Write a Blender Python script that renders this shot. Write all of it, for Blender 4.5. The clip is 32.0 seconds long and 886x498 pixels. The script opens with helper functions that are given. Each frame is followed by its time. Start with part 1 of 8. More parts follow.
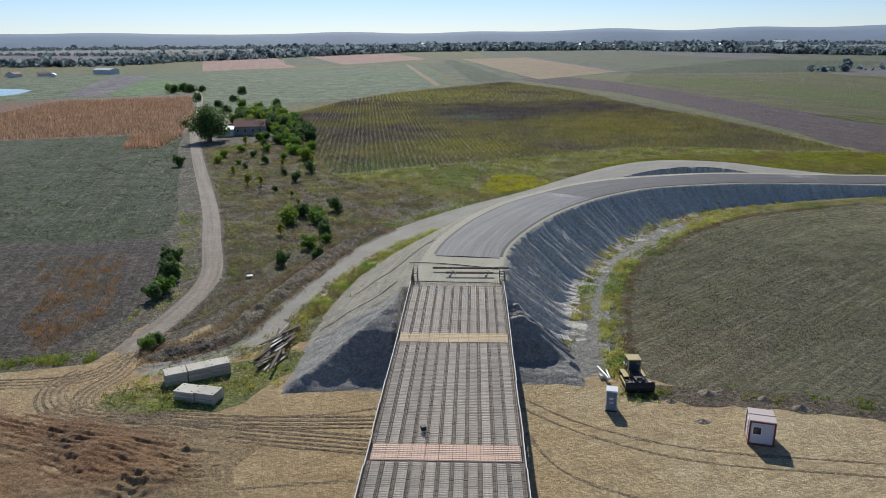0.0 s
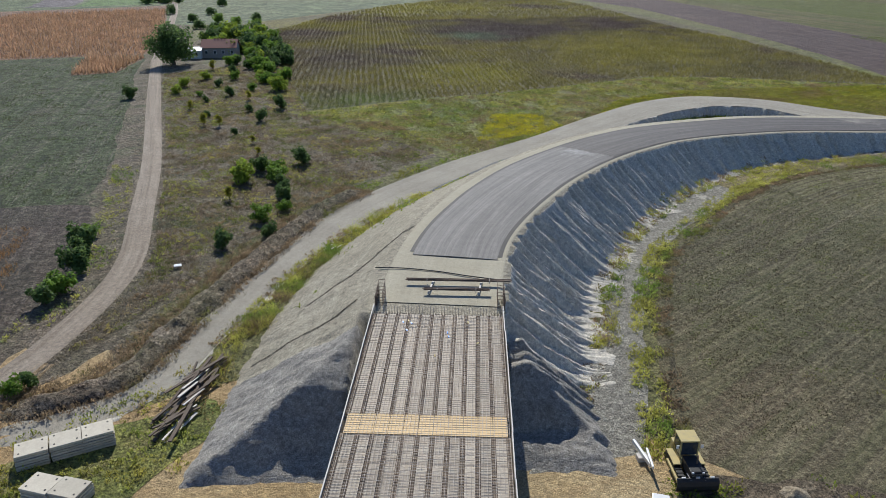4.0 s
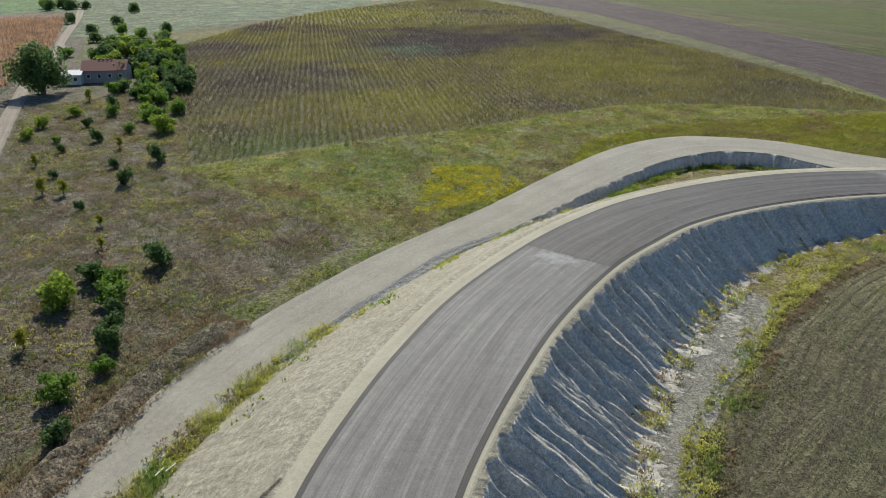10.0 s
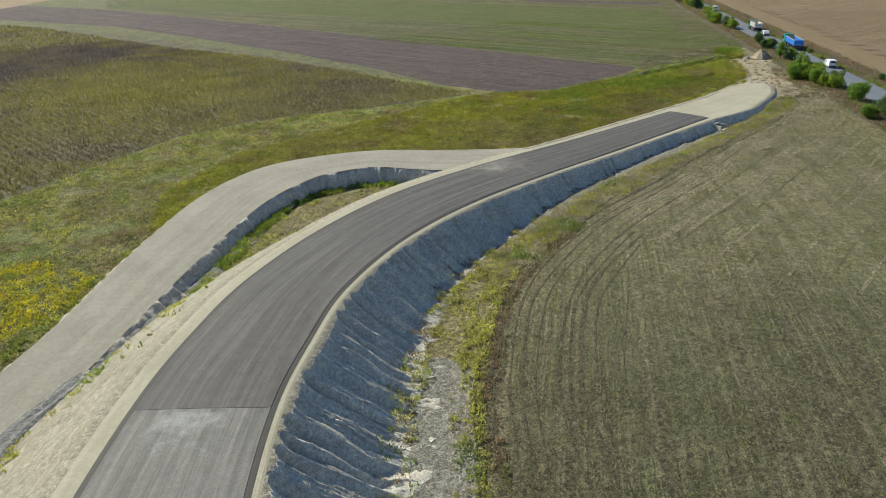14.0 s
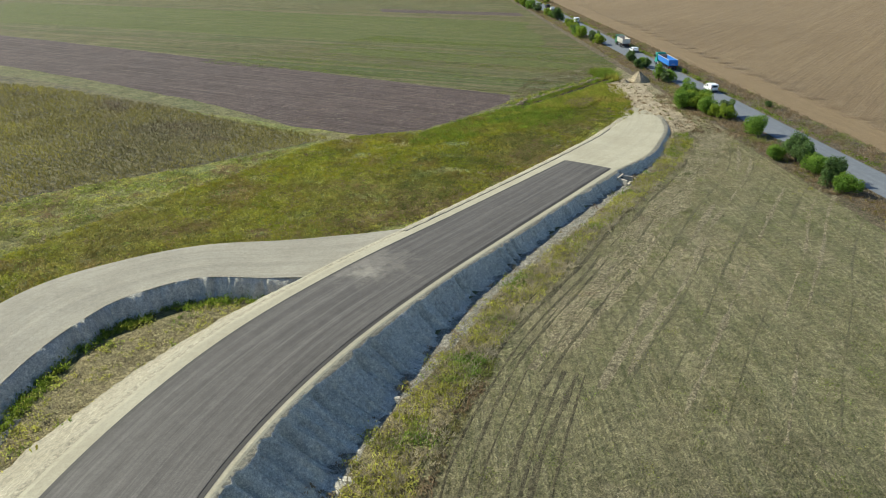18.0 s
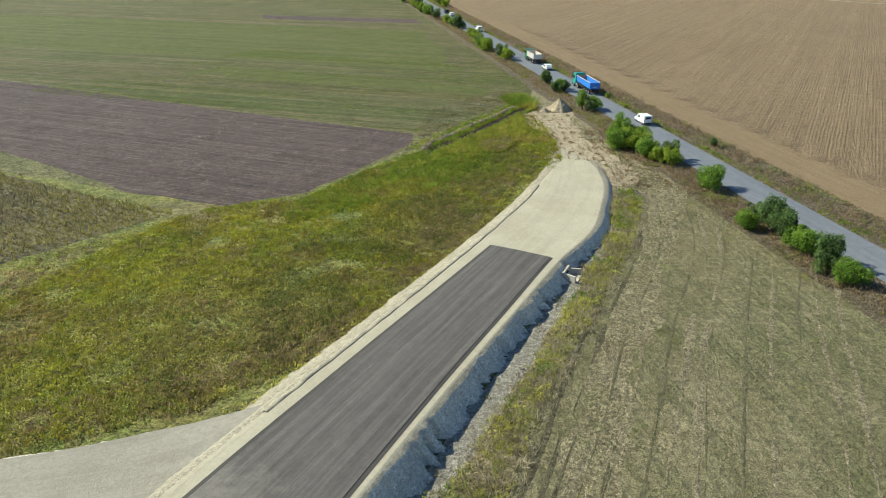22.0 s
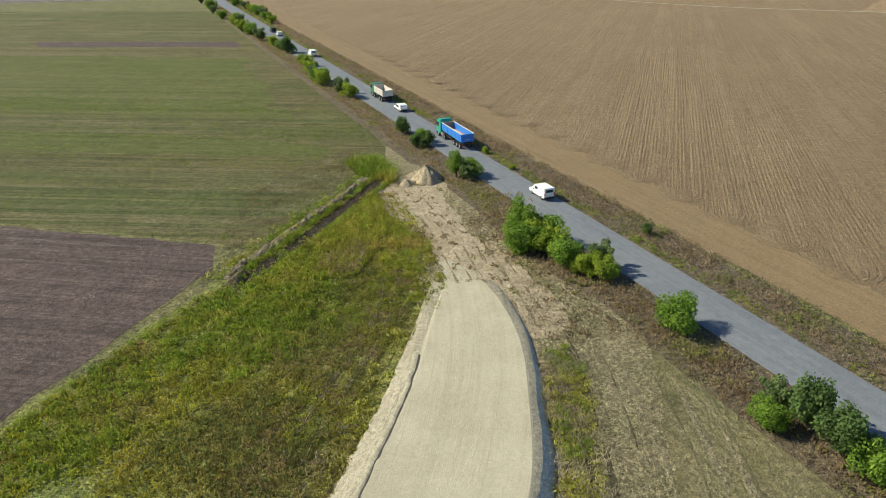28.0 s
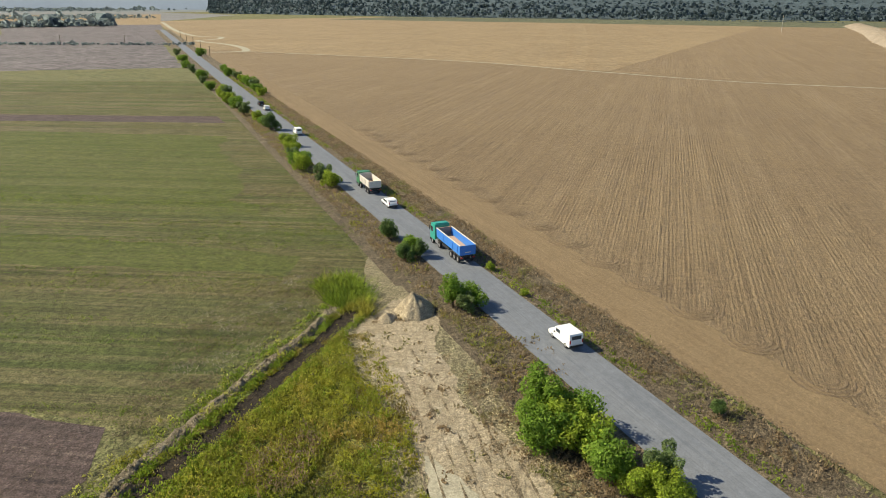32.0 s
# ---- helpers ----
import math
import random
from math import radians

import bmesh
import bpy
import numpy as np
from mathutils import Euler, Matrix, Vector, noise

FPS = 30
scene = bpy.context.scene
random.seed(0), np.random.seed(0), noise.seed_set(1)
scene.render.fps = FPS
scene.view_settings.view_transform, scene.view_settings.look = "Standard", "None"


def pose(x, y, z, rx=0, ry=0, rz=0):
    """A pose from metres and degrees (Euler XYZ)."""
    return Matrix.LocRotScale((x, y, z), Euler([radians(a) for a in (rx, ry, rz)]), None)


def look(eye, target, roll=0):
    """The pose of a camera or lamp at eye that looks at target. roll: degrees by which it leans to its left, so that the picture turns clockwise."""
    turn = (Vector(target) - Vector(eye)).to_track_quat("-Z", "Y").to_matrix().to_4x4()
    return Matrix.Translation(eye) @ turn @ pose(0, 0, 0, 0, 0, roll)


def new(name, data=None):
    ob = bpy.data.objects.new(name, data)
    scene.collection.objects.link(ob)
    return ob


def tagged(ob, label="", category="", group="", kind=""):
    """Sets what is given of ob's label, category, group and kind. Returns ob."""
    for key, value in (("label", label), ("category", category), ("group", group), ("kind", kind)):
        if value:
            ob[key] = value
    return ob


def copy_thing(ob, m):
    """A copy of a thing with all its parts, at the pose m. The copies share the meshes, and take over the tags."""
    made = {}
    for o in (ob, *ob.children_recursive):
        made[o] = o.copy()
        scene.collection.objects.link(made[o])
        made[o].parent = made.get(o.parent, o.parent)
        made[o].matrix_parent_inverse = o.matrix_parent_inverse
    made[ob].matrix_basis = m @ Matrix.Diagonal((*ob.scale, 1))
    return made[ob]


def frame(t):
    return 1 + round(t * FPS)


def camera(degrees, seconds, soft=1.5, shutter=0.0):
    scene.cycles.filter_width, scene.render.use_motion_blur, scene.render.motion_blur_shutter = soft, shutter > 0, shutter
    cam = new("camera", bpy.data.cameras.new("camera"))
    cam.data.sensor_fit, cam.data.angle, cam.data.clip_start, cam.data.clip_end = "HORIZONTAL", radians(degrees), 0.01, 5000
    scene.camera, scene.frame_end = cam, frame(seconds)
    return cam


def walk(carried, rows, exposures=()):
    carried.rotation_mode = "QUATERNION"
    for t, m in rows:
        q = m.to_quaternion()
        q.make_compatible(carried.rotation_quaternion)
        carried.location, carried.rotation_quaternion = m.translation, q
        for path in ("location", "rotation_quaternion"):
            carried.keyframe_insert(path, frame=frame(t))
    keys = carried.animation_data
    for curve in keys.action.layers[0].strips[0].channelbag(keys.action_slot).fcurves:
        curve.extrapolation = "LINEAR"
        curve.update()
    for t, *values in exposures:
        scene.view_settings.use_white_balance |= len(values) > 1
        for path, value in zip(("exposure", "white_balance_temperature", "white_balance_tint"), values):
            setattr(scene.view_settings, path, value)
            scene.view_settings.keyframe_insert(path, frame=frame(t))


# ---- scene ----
cam = camera(64.0, 32.0, 0.8)
# seconds, stops, kelvin, tint
EXPOSURES = [(0, -0.22, 5850, 8), (5, 0.05, 6000, 8), (9, 0.13, 6200, 5), (14, 0.25, 6550, 0), (19, 0.48, 6600, -2), (23, 0.57, 6600, -3), (28, 0.45, 7050, 0), (32, 0.53, 7500, 3)]
PATH = [
    (0, (4.527, -2.445, 31.542), (4.443, -0.53, 30.971), -0.4),
    (0.5, (4.537, 0.645, 31.593), (4.454, 2.56, 31.022), -0.3),
    (1, (4.596, 3.613, 31.647), (4.514, 5.528, 31.076), -0.3),
    (1.5, (4.73, 6.593, 31.698), (4.647, 8.502, 31.109), -0.4),
    (2, (4.805, 9.505, 31.741), (4.723, 11.398, 31.102), -0.3),
    (2.5, (4.915, 12.426, 31.854), (4.834, 14.301, 31.163), -0.2),
    (4.5, (5.57, 23.939, 32.294), (5.488, 25.768, 31.489), -0.0),
    (5, (5.744, 26.768, 32.334), (5.662, 28.597, 31.528), -0.0),
    (5.5, (5.919, 29.519, 32.34), (5.839, 31.347, 31.534), 0.1),
    (6, (6.084, 32.296, 32.336), (6.004, 34.125, 31.531), 0.1),
    (6.5, (6.266, 35.152, 32.334), (6.187, 36.982, 31.53), 0.1),
    (7, (6.39, 38.198, 32.347), (6.312, 40.029, 31.546), 0.2),
    (7.5, (6.482, 41.269, 32.347), (6.418, 43.102, 31.549), 0.2),
    (8, (6.577, 44.292, 32.461), (6.532, 46.126, 31.665), 0.3),
    (8.5, (6.732, 47.33, 32.633), (6.707, 49.165, 31.837), 0.2),
    (9, (6.904, 50.345, 32.806), (6.899, 52.178, 32.009), 0.2),
    (9.5, (7.175, 53.465, 32.867), (7.187, 55.298, 32.068), 0.1),
    (10, (7.498, 56.536, 32.868), (7.549, 58.369, 32.069), 0.1),
    (10.5, (7.668, 59.232, 32.856), (7.826, 61.059, 32.058), -0.1),
    (11, (7.897, 61.934, 32.921), (8.222, 63.737, 32.119), -0.5),
    (11.5, (8.125, 64.67, 32.864), (8.626, 66.431, 32.059), -0.7),
    (12, (8.565, 67.447, 32.739), (9.231, 69.151, 31.931), -1.0),
    (12.5, (8.97, 70.262, 32.59), (9.794, 71.895, 31.78), -1.2),
    (13, (9.583, 73.013, 32.464), (10.543, 74.568, 31.653), -1.5),
    (13.5, (10.452, 75.877, 32.307), (11.495, 77.379, 31.495), -1.6),
    (14, (11.613, 78.715, 32.127), (12.698, 80.189, 31.321), -1.6),
    (14.5, (12.979, 81.538, 32.115), (14.119, 82.972, 31.312), -1.5),
    (16.5, (21.461, 92.714, 33.797), (22.761, 93.997, 32.98), -0.6),
    (17, (24.182, 95.332, 33.971), (25.509, 96.587, 33.157), -0.9),
    (17.5, (27.024, 97.847, 34.1), (28.369, 99.084, 33.288), -1.0),
    (18, (29.94, 100.379, 34.322), (31.299, 101.602, 33.51), -0.7),
    (18.5, (33.066, 102.824, 34.531), (34.424, 104.048, 33.719), -0.8),
    (19, (36.306, 105.358, 34.689), (37.663, 106.582, 33.877), -0.7),
    (19.5, (39.549, 107.932, 34.825), (40.914, 109.147, 34.012), -0.5),
    (20, (42.814, 110.367, 34.911), (44.196, 111.562, 34.098), -0.4),
    (20.5, (46.108, 112.804, 35.07), (47.523, 113.959, 34.255), -0.4),
    (21, (49.248, 115.219, 35.377), (50.697, 116.327, 34.558), -0.2),
    (21.5, (52.363, 117.579, 35.748), (53.845, 118.64, 34.925), -0.1),
    (22, (55.625, 119.922, 36.015), (57.14, 120.933, 35.19), -0.0),
    (22.5, (58.933, 122.059, 36.175), (60.479, 123.023, 35.35), -0.0),
    (23, (62.283, 124.223, 36.267), (63.856, 125.143, 35.443), -0.0),
    (23.5, (65.69, 126.389, 36.293), (67.285, 127.27, 35.468), -0.0),
    (24, (68.975, 128.585, 36.348), (70.59, 129.429, 35.523), 0.1),
    (24.5, (72.215, 130.665, 36.405), (73.849, 131.471, 35.58), 0.3),
    (25, (75.558, 132.561, 36.468), (77.208, 133.33, 35.641), 0.3),
    (25.5, (79.008, 134.266, 36.532), (80.673, 135.003, 35.704), 0.2),
    (27.5, (93.853, 140.553, 36.287), (95.55, 141.216, 35.461), -0.1),
    (28, (97.399, 141.957, 36.178), (99.097, 142.623, 35.359), -0.2),
    (28.5, (100.902, 143.268, 35.987), (102.606, 143.939, 35.184), -0.1),
    (29, (104.457, 144.31, 35.855), (106.168, 144.989, 35.072), -0.1),
    (29.5, (107.928, 145.409, 35.812), (109.651, 146.097, 35.067), -0.2),
    (30, (111.283, 146.649, 35.747), (113.022, 147.342, 35.043), -0.1),
    (30.5, (114.646, 147.897, 35.703), (116.395, 148.591, 35.025), 0.1),
    (31, (118.15, 149.0, 35.709), (119.902, 149.697, 35.041), 0.1),
    (31.5, (121.361, 150.085, 35.767), (123.116, 150.781, 35.106), 0.2),
    (32, (123.865, 150.962, 35.754), (125.622, 151.659, 35.098), 0.3),
]
walk(cam, [(t, look(eye, target, roll)) for t, eye, target, roll in PATH], EXPOSURES)


from mathutils.bvhtree import BVHTree

# ---- world, sun ----
SUN_TO = Vector((-0.17, 1.0, 0.80)).normalized()
world = bpy.data.worlds.new("world")
scene.world = world
world.use_nodes = True
wn = world.node_tree.nodes
sky = wn.new("ShaderNodeTexSky")
sky.sky_type = "NISHITA"
sky.sun_disc = False
sky.sun_elevation = math.asin(SUN_TO.z)
sky.sun_rotation = math.atan2(SUN_TO.x, SUN_TO.y)
sky.air_density, sky.dust_density, sky.ozone_density = 0.8, 0.1, 4.0
wn["Background"].inputs[1].default_value = 0.10
tint = wn.new("ShaderNodeMix")
tint.data_type, tint.blend_type = "RGBA", "MULTIPLY"
tint.inputs[0].default_value = 1.0
tint.inputs[7].default_value = (1.0, 0.985, 1.06, 1)
world.node_tree.links.new(sky.outputs[0], tint.inputs[6])
world.node_tree.links.new(tint.outputs[2], wn["Background"].inputs[0])
sun = new("sun", bpy.data.lights.new("sun", "SUN"))
sun.data.energy, sun.data.angle, sun.data.color = 5.0, radians(0.6), (1.0, 0.93, 0.82)
sun.matrix_world = look((0, 0, 60), Vector((0, 0, 60)) - SUN_TO)

# ---- materials ----


class Net:
    """A node material put together in short calls."""

    def __init__(self, name, rough=0.9, metal=0.0, spec=0.3):
        self.m = bpy.data.materials.new(name)
        self.m.use_nodes = True
        self.t = self.m.node_tree
        self.b = self.t.nodes["Principled BSDF"]
        self.b.inputs["Roughness"].default_value = rough
        self.b.inputs["Metallic"].default_value = metal
        self.b.inputs["Specular IOR Level"].default_value = spec
        self.co = self.node("ShaderNodeTexCoord").outputs["Object"]

    def node(self, kind):
        return self.t.nodes.new(kind)

    def put(self, socket, value):
        if isinstance(value, bpy.types.NodeSocket):
            self.t.links.new(value, socket)
        elif isinstance(value, tuple) and len(value) == 3 and socket.type == "RGBA":
            socket.default_value = (*value, 1)
        else:
            socket.default_value = value

    def turned(self, angle=0.0, scale=None, co=None):
        n = self.node("ShaderNodeMapping")
        self.put(n.inputs["Vector"], co or self.co)
        n.inputs["Rotation"].default_value = (0, 0, radians(angle))
        if scale is None:
            return n.outputs[0]
        k = self.node("ShaderNodeMapping")
        self.put(k.inputs["Vector"], n.outputs[0])
        k.inputs["Scale"].default_value = scale
        return k.outputs[0]

    def noise(self, size, detail=4.0, rough=0.6, lo=0.35, hi=0.65, co=None, warp=0.0):
        n = self.node("ShaderNodeTexNoise")
        self.put(n.inputs["Vector"], co or self.co)
        n.inputs["Scale"].default_value = 1.0 / size
        n.inputs["Detail"].default_value = detail
        n.inputs["Roughness"].default_value = rough
        n.inputs["Distortion"].default_value = warp
        return self.ramp(n.outputs[0], lo, hi)

    def ramp(self, value, lo, hi, to0=0.0, to1=1.0):
        n = self.node("ShaderNodeMapRange")
        self.put(n.inputs[0], value)
        n.inputs[1].default_value, n.inputs[2].default_value = lo, hi
        n.inputs[3].default_value, n.inputs[4].default_value = to0, to1
        return n.outputs[0]

    def wave(self, spacing, angle, warp=1.0, lo=0.3, hi=0.7, wobble=6.0):
        n = self.node("ShaderNodeTexWave")
        self.put(n.inputs["Vector"], self.turned(angle))
        n.inputs["Scale"].default_value = 2 * math.pi / 20.0 / spacing
        n.inputs["Distortion"].default_value = warp
        n.inputs["Detail"].default_value = 2.0
        n.inputs["Detail Scale"].default_value = 1.0 / wobble * spacing
        return self.ramp(n.outputs[1], lo, hi)

    def math(self, op, a, b=0.0):
        n = self.node("ShaderNodeMath")
        n.operation = op
        self.put(n.inputs[0], a)
        self.put(n.inputs[1], b)
        return n.outputs[0]

    def mix(self, f, a, b):
        n = self.node("ShaderNodeMix")
        n.data_type = "RGBA"
        self.put(n.inputs[0], f)
        self.put(n.inputs[6], a)
        self.put(n.inputs[7], b)
        return n.outputs[2]

    def zones(self, c, zones):
        """Colours round places on the ground, with a ragged rim."""
        for k, (x, y, r0, r1, colour, share) in enumerate(zones):
            v = self.node("ShaderNodeVectorMath")
            v.operation = "DISTANCE"
            flat = self.node("ShaderNodeVectorMath")
            flat.operation = "MULTIPLY"
            self.put(flat.inputs[0], self.co)
            flat.inputs[1].default_value = (1, 1, 0)
            self.put(v.inputs[0], flat.outputs[0])
            v.inputs[1].default_value = (x, y, 0)
            wob = self.math("MULTIPLY", self.noise(max(6.0, r1 * 0.5), 5, 0.7, 0.2, 0.8, co=self.turned(40 * k)), (r1 - r0) * 1.5)
            f = self.ramp(self.math("ADD", v.outputs["Value"], wob), r0 + (r1 - r0) * 0.6, r1 + (r1 - r0) * 0.6, 1.0, 0.0)
            c = self.mix(self.math("MULTIPLY", f, share), c, colour)
        return c

    def vary(self, col, amount=0.25, per="island"):
        if per == "island":
            r = self.node("ShaderNodeNewGeometry").outputs["Random Per Island"]
        else:
            r = self.node("ShaderNodeObjectInfo").outputs["Random"]
        n = self.node("ShaderNodeHueSaturation")
        self.put(n.inputs["Color"], col)
        self.put(n.inputs["Value"], self.ramp(r, 0, 1, 1 - amount, 1 + amount))
        return n.outputs[0]

    def done(self, col, bump=None, dist=0.05, strength=0.6):
        self.put(self.b.inputs["Base Color"], col)
        if bump is not None:
            n = self.node("ShaderNodeBump")
            n.inputs["Distance"].default_value = dist
            n.inputs["Strength"].default_value = strength
            self.put(n.inputs["Height"], bump)
            self.t.links.new(n.outputs[0], self.b.inputs["Normal"])
        return self.m


def earth(name, base, patch, speck, big=12.0, small=0.6, rows=None, spots=(), zones=(), dist=0.10, strength=0.8, blend=0.55, grain=0.75, warp=0.3):
    """Ground cover: a base with broad patches, mottles and fine grain; rows of (width, way, colour, share) drawn out along the
    way, spots of (size, colour, level, share), and zones of (x, y, inner, outer, colour, share) round a place."""
    n = Net(name)
    c = n.mix(n.noise(big, 6, 0.65, 0.36, 0.64, warp=warp), base, patch)
    for size, colour, lo, share in spots:
        c = n.mix(n.math("MULTIPLY", n.noise(size, 6, 0.72, lo, lo + 0.07, co=n.turned(size * 37), warp=warp), share), c, colour)
    c = n.zones(c, zones)
    fine = n.noise(small, 5, 0.7, 0.38, 0.68)
    c = n.mix(n.math("MULTIPLY", fine, blend), c, speck)
    h = fine
    for width, way, colour, share in rows or ():
        angle = math.degrees(math.atan2(way[0], way[1]))
        w = n.noise(1.0, 5, 0.62, 0.46, 0.60, co=n.turned(angle, (1.0 / width, 0.012 / max(width, 0.5), 1)))
        w = n.math("MULTIPLY", w, n.noise(width * 9, 4, 0.6, 0.3, 0.62))
        c = n.mix(n.math("MULTIPLY", w, share), c, colour)
        h = n.math("ADD", h, w)
    mottle = n.noise(small * 5.5, 8, 0.85, 0.36, 0.64)
    tiny = n.noise(small * 0.4, 4, 0.85, 0.40, 0.60)
    hs = n.node("ShaderNodeHueSaturation")
    n.put(hs.inputs["Color"], c)
    n.put(hs.inputs["Value"], n.math("MULTIPLY", n.ramp(mottle, 0, 1, 1 - grain * 0.38, 1 + grain * 0.38), n.ramp(tiny, 0, 1, 1 - grain * 0.75, 1 + grain * 0.75)))
    clump = n.noise(small * 1.5, 3, 0.55, 0.40, 0.60, co=n.turned(63), warp=0.5)
    dab = n.node("ShaderNodeHueSaturation")
    n.put(dab.inputs["Color"], hs.outputs[0])
    n.put(dab.inputs["Value"], n.ramp(clump, 0, 1, 1 - grain * 0.34, 1 + grain * 0.30))
    return n.done(dab.outputs[0], n.math("ADD", n.math("ADD", h, tiny), n.math("MULTIPLY", clump, 1.5)), dist, strength)


M_GRASS = earth("grassland", (0.16, 0.148, 0.058), (0.115, 0.125, 0.045), (0.23, 0.20, 0.095), 12, 0.9)
M_SCRUB = earth("dry_scrub", (0.175, 0.135, 0.092), (0.118, 0.108, 0.054), (0.31, 0.262, 0.192), 7, 0.42, spots=[(8, (0.290, 0.242, 0.180), 0.58, 0.65), (11, (0.079, 0.101, 0.033), 0.55, 0.75), (5, (0.176, 0.106, 0.057), 0.58, 0.65), (4, (0.066, 0.062, 0.035), 0.6, 0.6)], grain=1.0)
DARKZ = [(-35, 240, 10, 40, (0.085, 0.068, 0.058), 0.9), (-65, 295, 10, 36, (0.09, 0.072, 0.06), 0.8), (15, 320, 22, 52, (0.075, 0.06, 0.058), 0.95), (60, 345, 12, 40, (0.08, 0.062, 0.06), 0.9), (5, 212, 8, 30, (0.19, 0.175, 0.035), 0.85), (58, 256, 12, 38, (0.185, 0.165, 0.034), 0.85), (88, 225, 6, 26, (0.12, 0.105, 0.05), 0.8), (-80, 335, 8, 30, (0.20, 0.18, 0.04), 0.8), (-20, 420, 20, 60, (0.19, 0.175, 0.035), 0.85), (4, 294, 4, 18, (0.105, 0.135, 0.085), 0.9), (-10, 262, 2, 12, (0.17, 0.15, 0.035), 0.8), (-20, 175, 5, 26, (0.085, 0.125, 0.04), 0.7)]
DRYZ = [(8, 138, 4, 18, (0.165, 0.135, 0.075), 0.85), (22, 160, 3, 14, (0.155, 0.13, 0.07), 0.7), (32, 182, 4, 18, (0.16, 0.135, 0.065), 0.7), (2, 166, 5, 22, (0.085, 0.125, 0.035), 0.7), (60, 192, 6, 26, (0.175, 0.16, 0.055), 0.7)]
M_MEADOW = earth("meadow_grass", (0.234, 0.215, 0.056), (0.131, 0.177, 0.038), (0.274, 0.246, 0.091), 8, 0.7, spots=[(18, (0.205, 0.160, 0.077), 0.56, 0.7), (9, (0.103, 0.166, 0.030), 0.6, 0.6)], zones=DRYZ)
M_SUNF = earth("sunflower_field_soil", (0.156, 0.134, 0.062), (0.126, 0.114, 0.066), (0.204, 0.182, 0.060), 22, 1.0, rows=[(0.7, (-0.145, 0.99), (0.102, 0.082, 0.060), 0.7)], zones=DARKZ)
M_PURPLE = earth("ploughed_violet_soil", (0.124, 0.084, 0.073), (0.108, 0.076, 0.068), (0.149, 0.112, 0.095), 60, 0.4, rows=[(0.5, (0.2, -0.98), (0.171, 0.127, 0.106), 0.9), (1.2, (0.2, -0.98), (0.060, 0.043, 0.037), 0.7), (0.6, (0.25, -0.97), (0.056, 0.040, 0.037), 0.6)], strength=0.7, grain=0.7)
M_GREENF = earth("green_stubble", (0.149, 0.130, 0.041), (0.123, 0.109, 0.035), (0.130, 0.120, 0.049), 30, 0.5, rows=[(24.0, (0.3, -0.95), (0.082, 0.119, 0.019), 0.9), (9.0, (0.3, -0.95), (0.177, 0.144, 0.070), 0.8), (5.0, (0.3, -0.95), (0.074, 0.099, 0.019), 0.9), (1.6, (0.3, -0.95), (0.219, 0.181, 0.084), 0.8), (0.9, (0.3, -0.95), (0.047, 0.056, 0.013), 0.6)], spots=[(34, (0.123, 0.088, 0.041), 0.56, 0.7)], grain=0.6, zones=[(168, 206, 6, 42, (0.219, 0.186, 0.088), 0.6)])
M_REGROWN = earth("green_regrowth", (0.115, 0.129, 0.024), (0.097, 0.116, 0.018), (0.138, 0.140, 0.041), 30, 0.5, rows=[(7.0, (0.3, -0.95), (0.147, 0.140, 0.044), 0.7), (2.6, (0.3, -0.95), (0.074, 0.099, 0.013), 0.8), (0.9, (0.3, -0.95), (0.156, 0.152, 0.051), 0.6)], grain=0.6)
M_STUBBLE = earth("olive_stubble", (0.233, 0.202, 0.100), (0.188, 0.180, 0.081), (0.352, 0.309, 0.183), 11, 0.36, rows=[(0.4, (0.74, 0.67), (0.355, 0.311, 0.176), 0.6), (0.9, (0.72, 0.69), (0.136, 0.141, 0.058), 0.5), (2.4, (0.72, 0.69), (0.152, 0.152, 0.065), 0.5)], spots=[(5, (0.148, 0.213, 0.052), 0.62, 0.7), (12, (0.364, 0.297, 0.183), 0.56, 0.65), (7, (0.153, 0.146, 0.068), 0.57, 0.6)], zones=[(34, 76, 36, 60, (0.076, 0.065, 0.034), 0.95), (23, 66, 3, 14, (0.117, 0.080, 0.044), 0.8), (24, 70, 3, 16, (0.153, 0.107, 0.058), 0.7), (30, 60, 4, 16, (0.143, 0.107, 0.063), 0.6), (104, 128, 3, 15, (0.364, 0.291, 0.178), 0.7), (86, 136, 2, 10, (0.352, 0.280, 0.173), 0.7), (142, 142, 4, 16, (0.319, 0.247, 0.131), 0.6)], grain=0.6)
M_PLOUGH = earth("ploughed_brown_soil", (0.275, 0.194, 0.106), (0.238, 0.165, 0.092), (0.334, 0.249, 0.145), 45, 0.5, rows=[(0.35, (1, 0.08), (0.158, 0.108, 0.061), 0.75), (2.2, (1, 0.08), (0.334, 0.244, 0.143), 0.5), (7, (1, 0.08), (0.221, 0.153, 0.083), 0.5)], grain=0.32)
M_CORN = earth("ripe_maize_ground", (0.25, 0.15, 0.095), (0.21, 0.135, 0.085), (0.30, 0.195, 0.12), 14, 0.6, rows=[(0.8, (-0.3, 0.95), (0.15, 0.10, 0.065), 0.6)])
M_CROP = earth("low_green_crop", (0.070, 0.095, 0.031), (0.052, 0.076, 0.023), (0.122, 0.119, 0.068), 12, 0.7, rows=[(0.5, (-0.3, 0.95), (0.149, 0.135, 0.090), 0.95), (1.8, (-0.3, 0.95), (0.050, 0.063, 0.027), 0.5)], spots=[(12, (0.117, 0.097, 0.068), 0.56, 0.7), (6, (0.135, 0.122, 0.081), 0.6, 0.6)], grain=1.0)
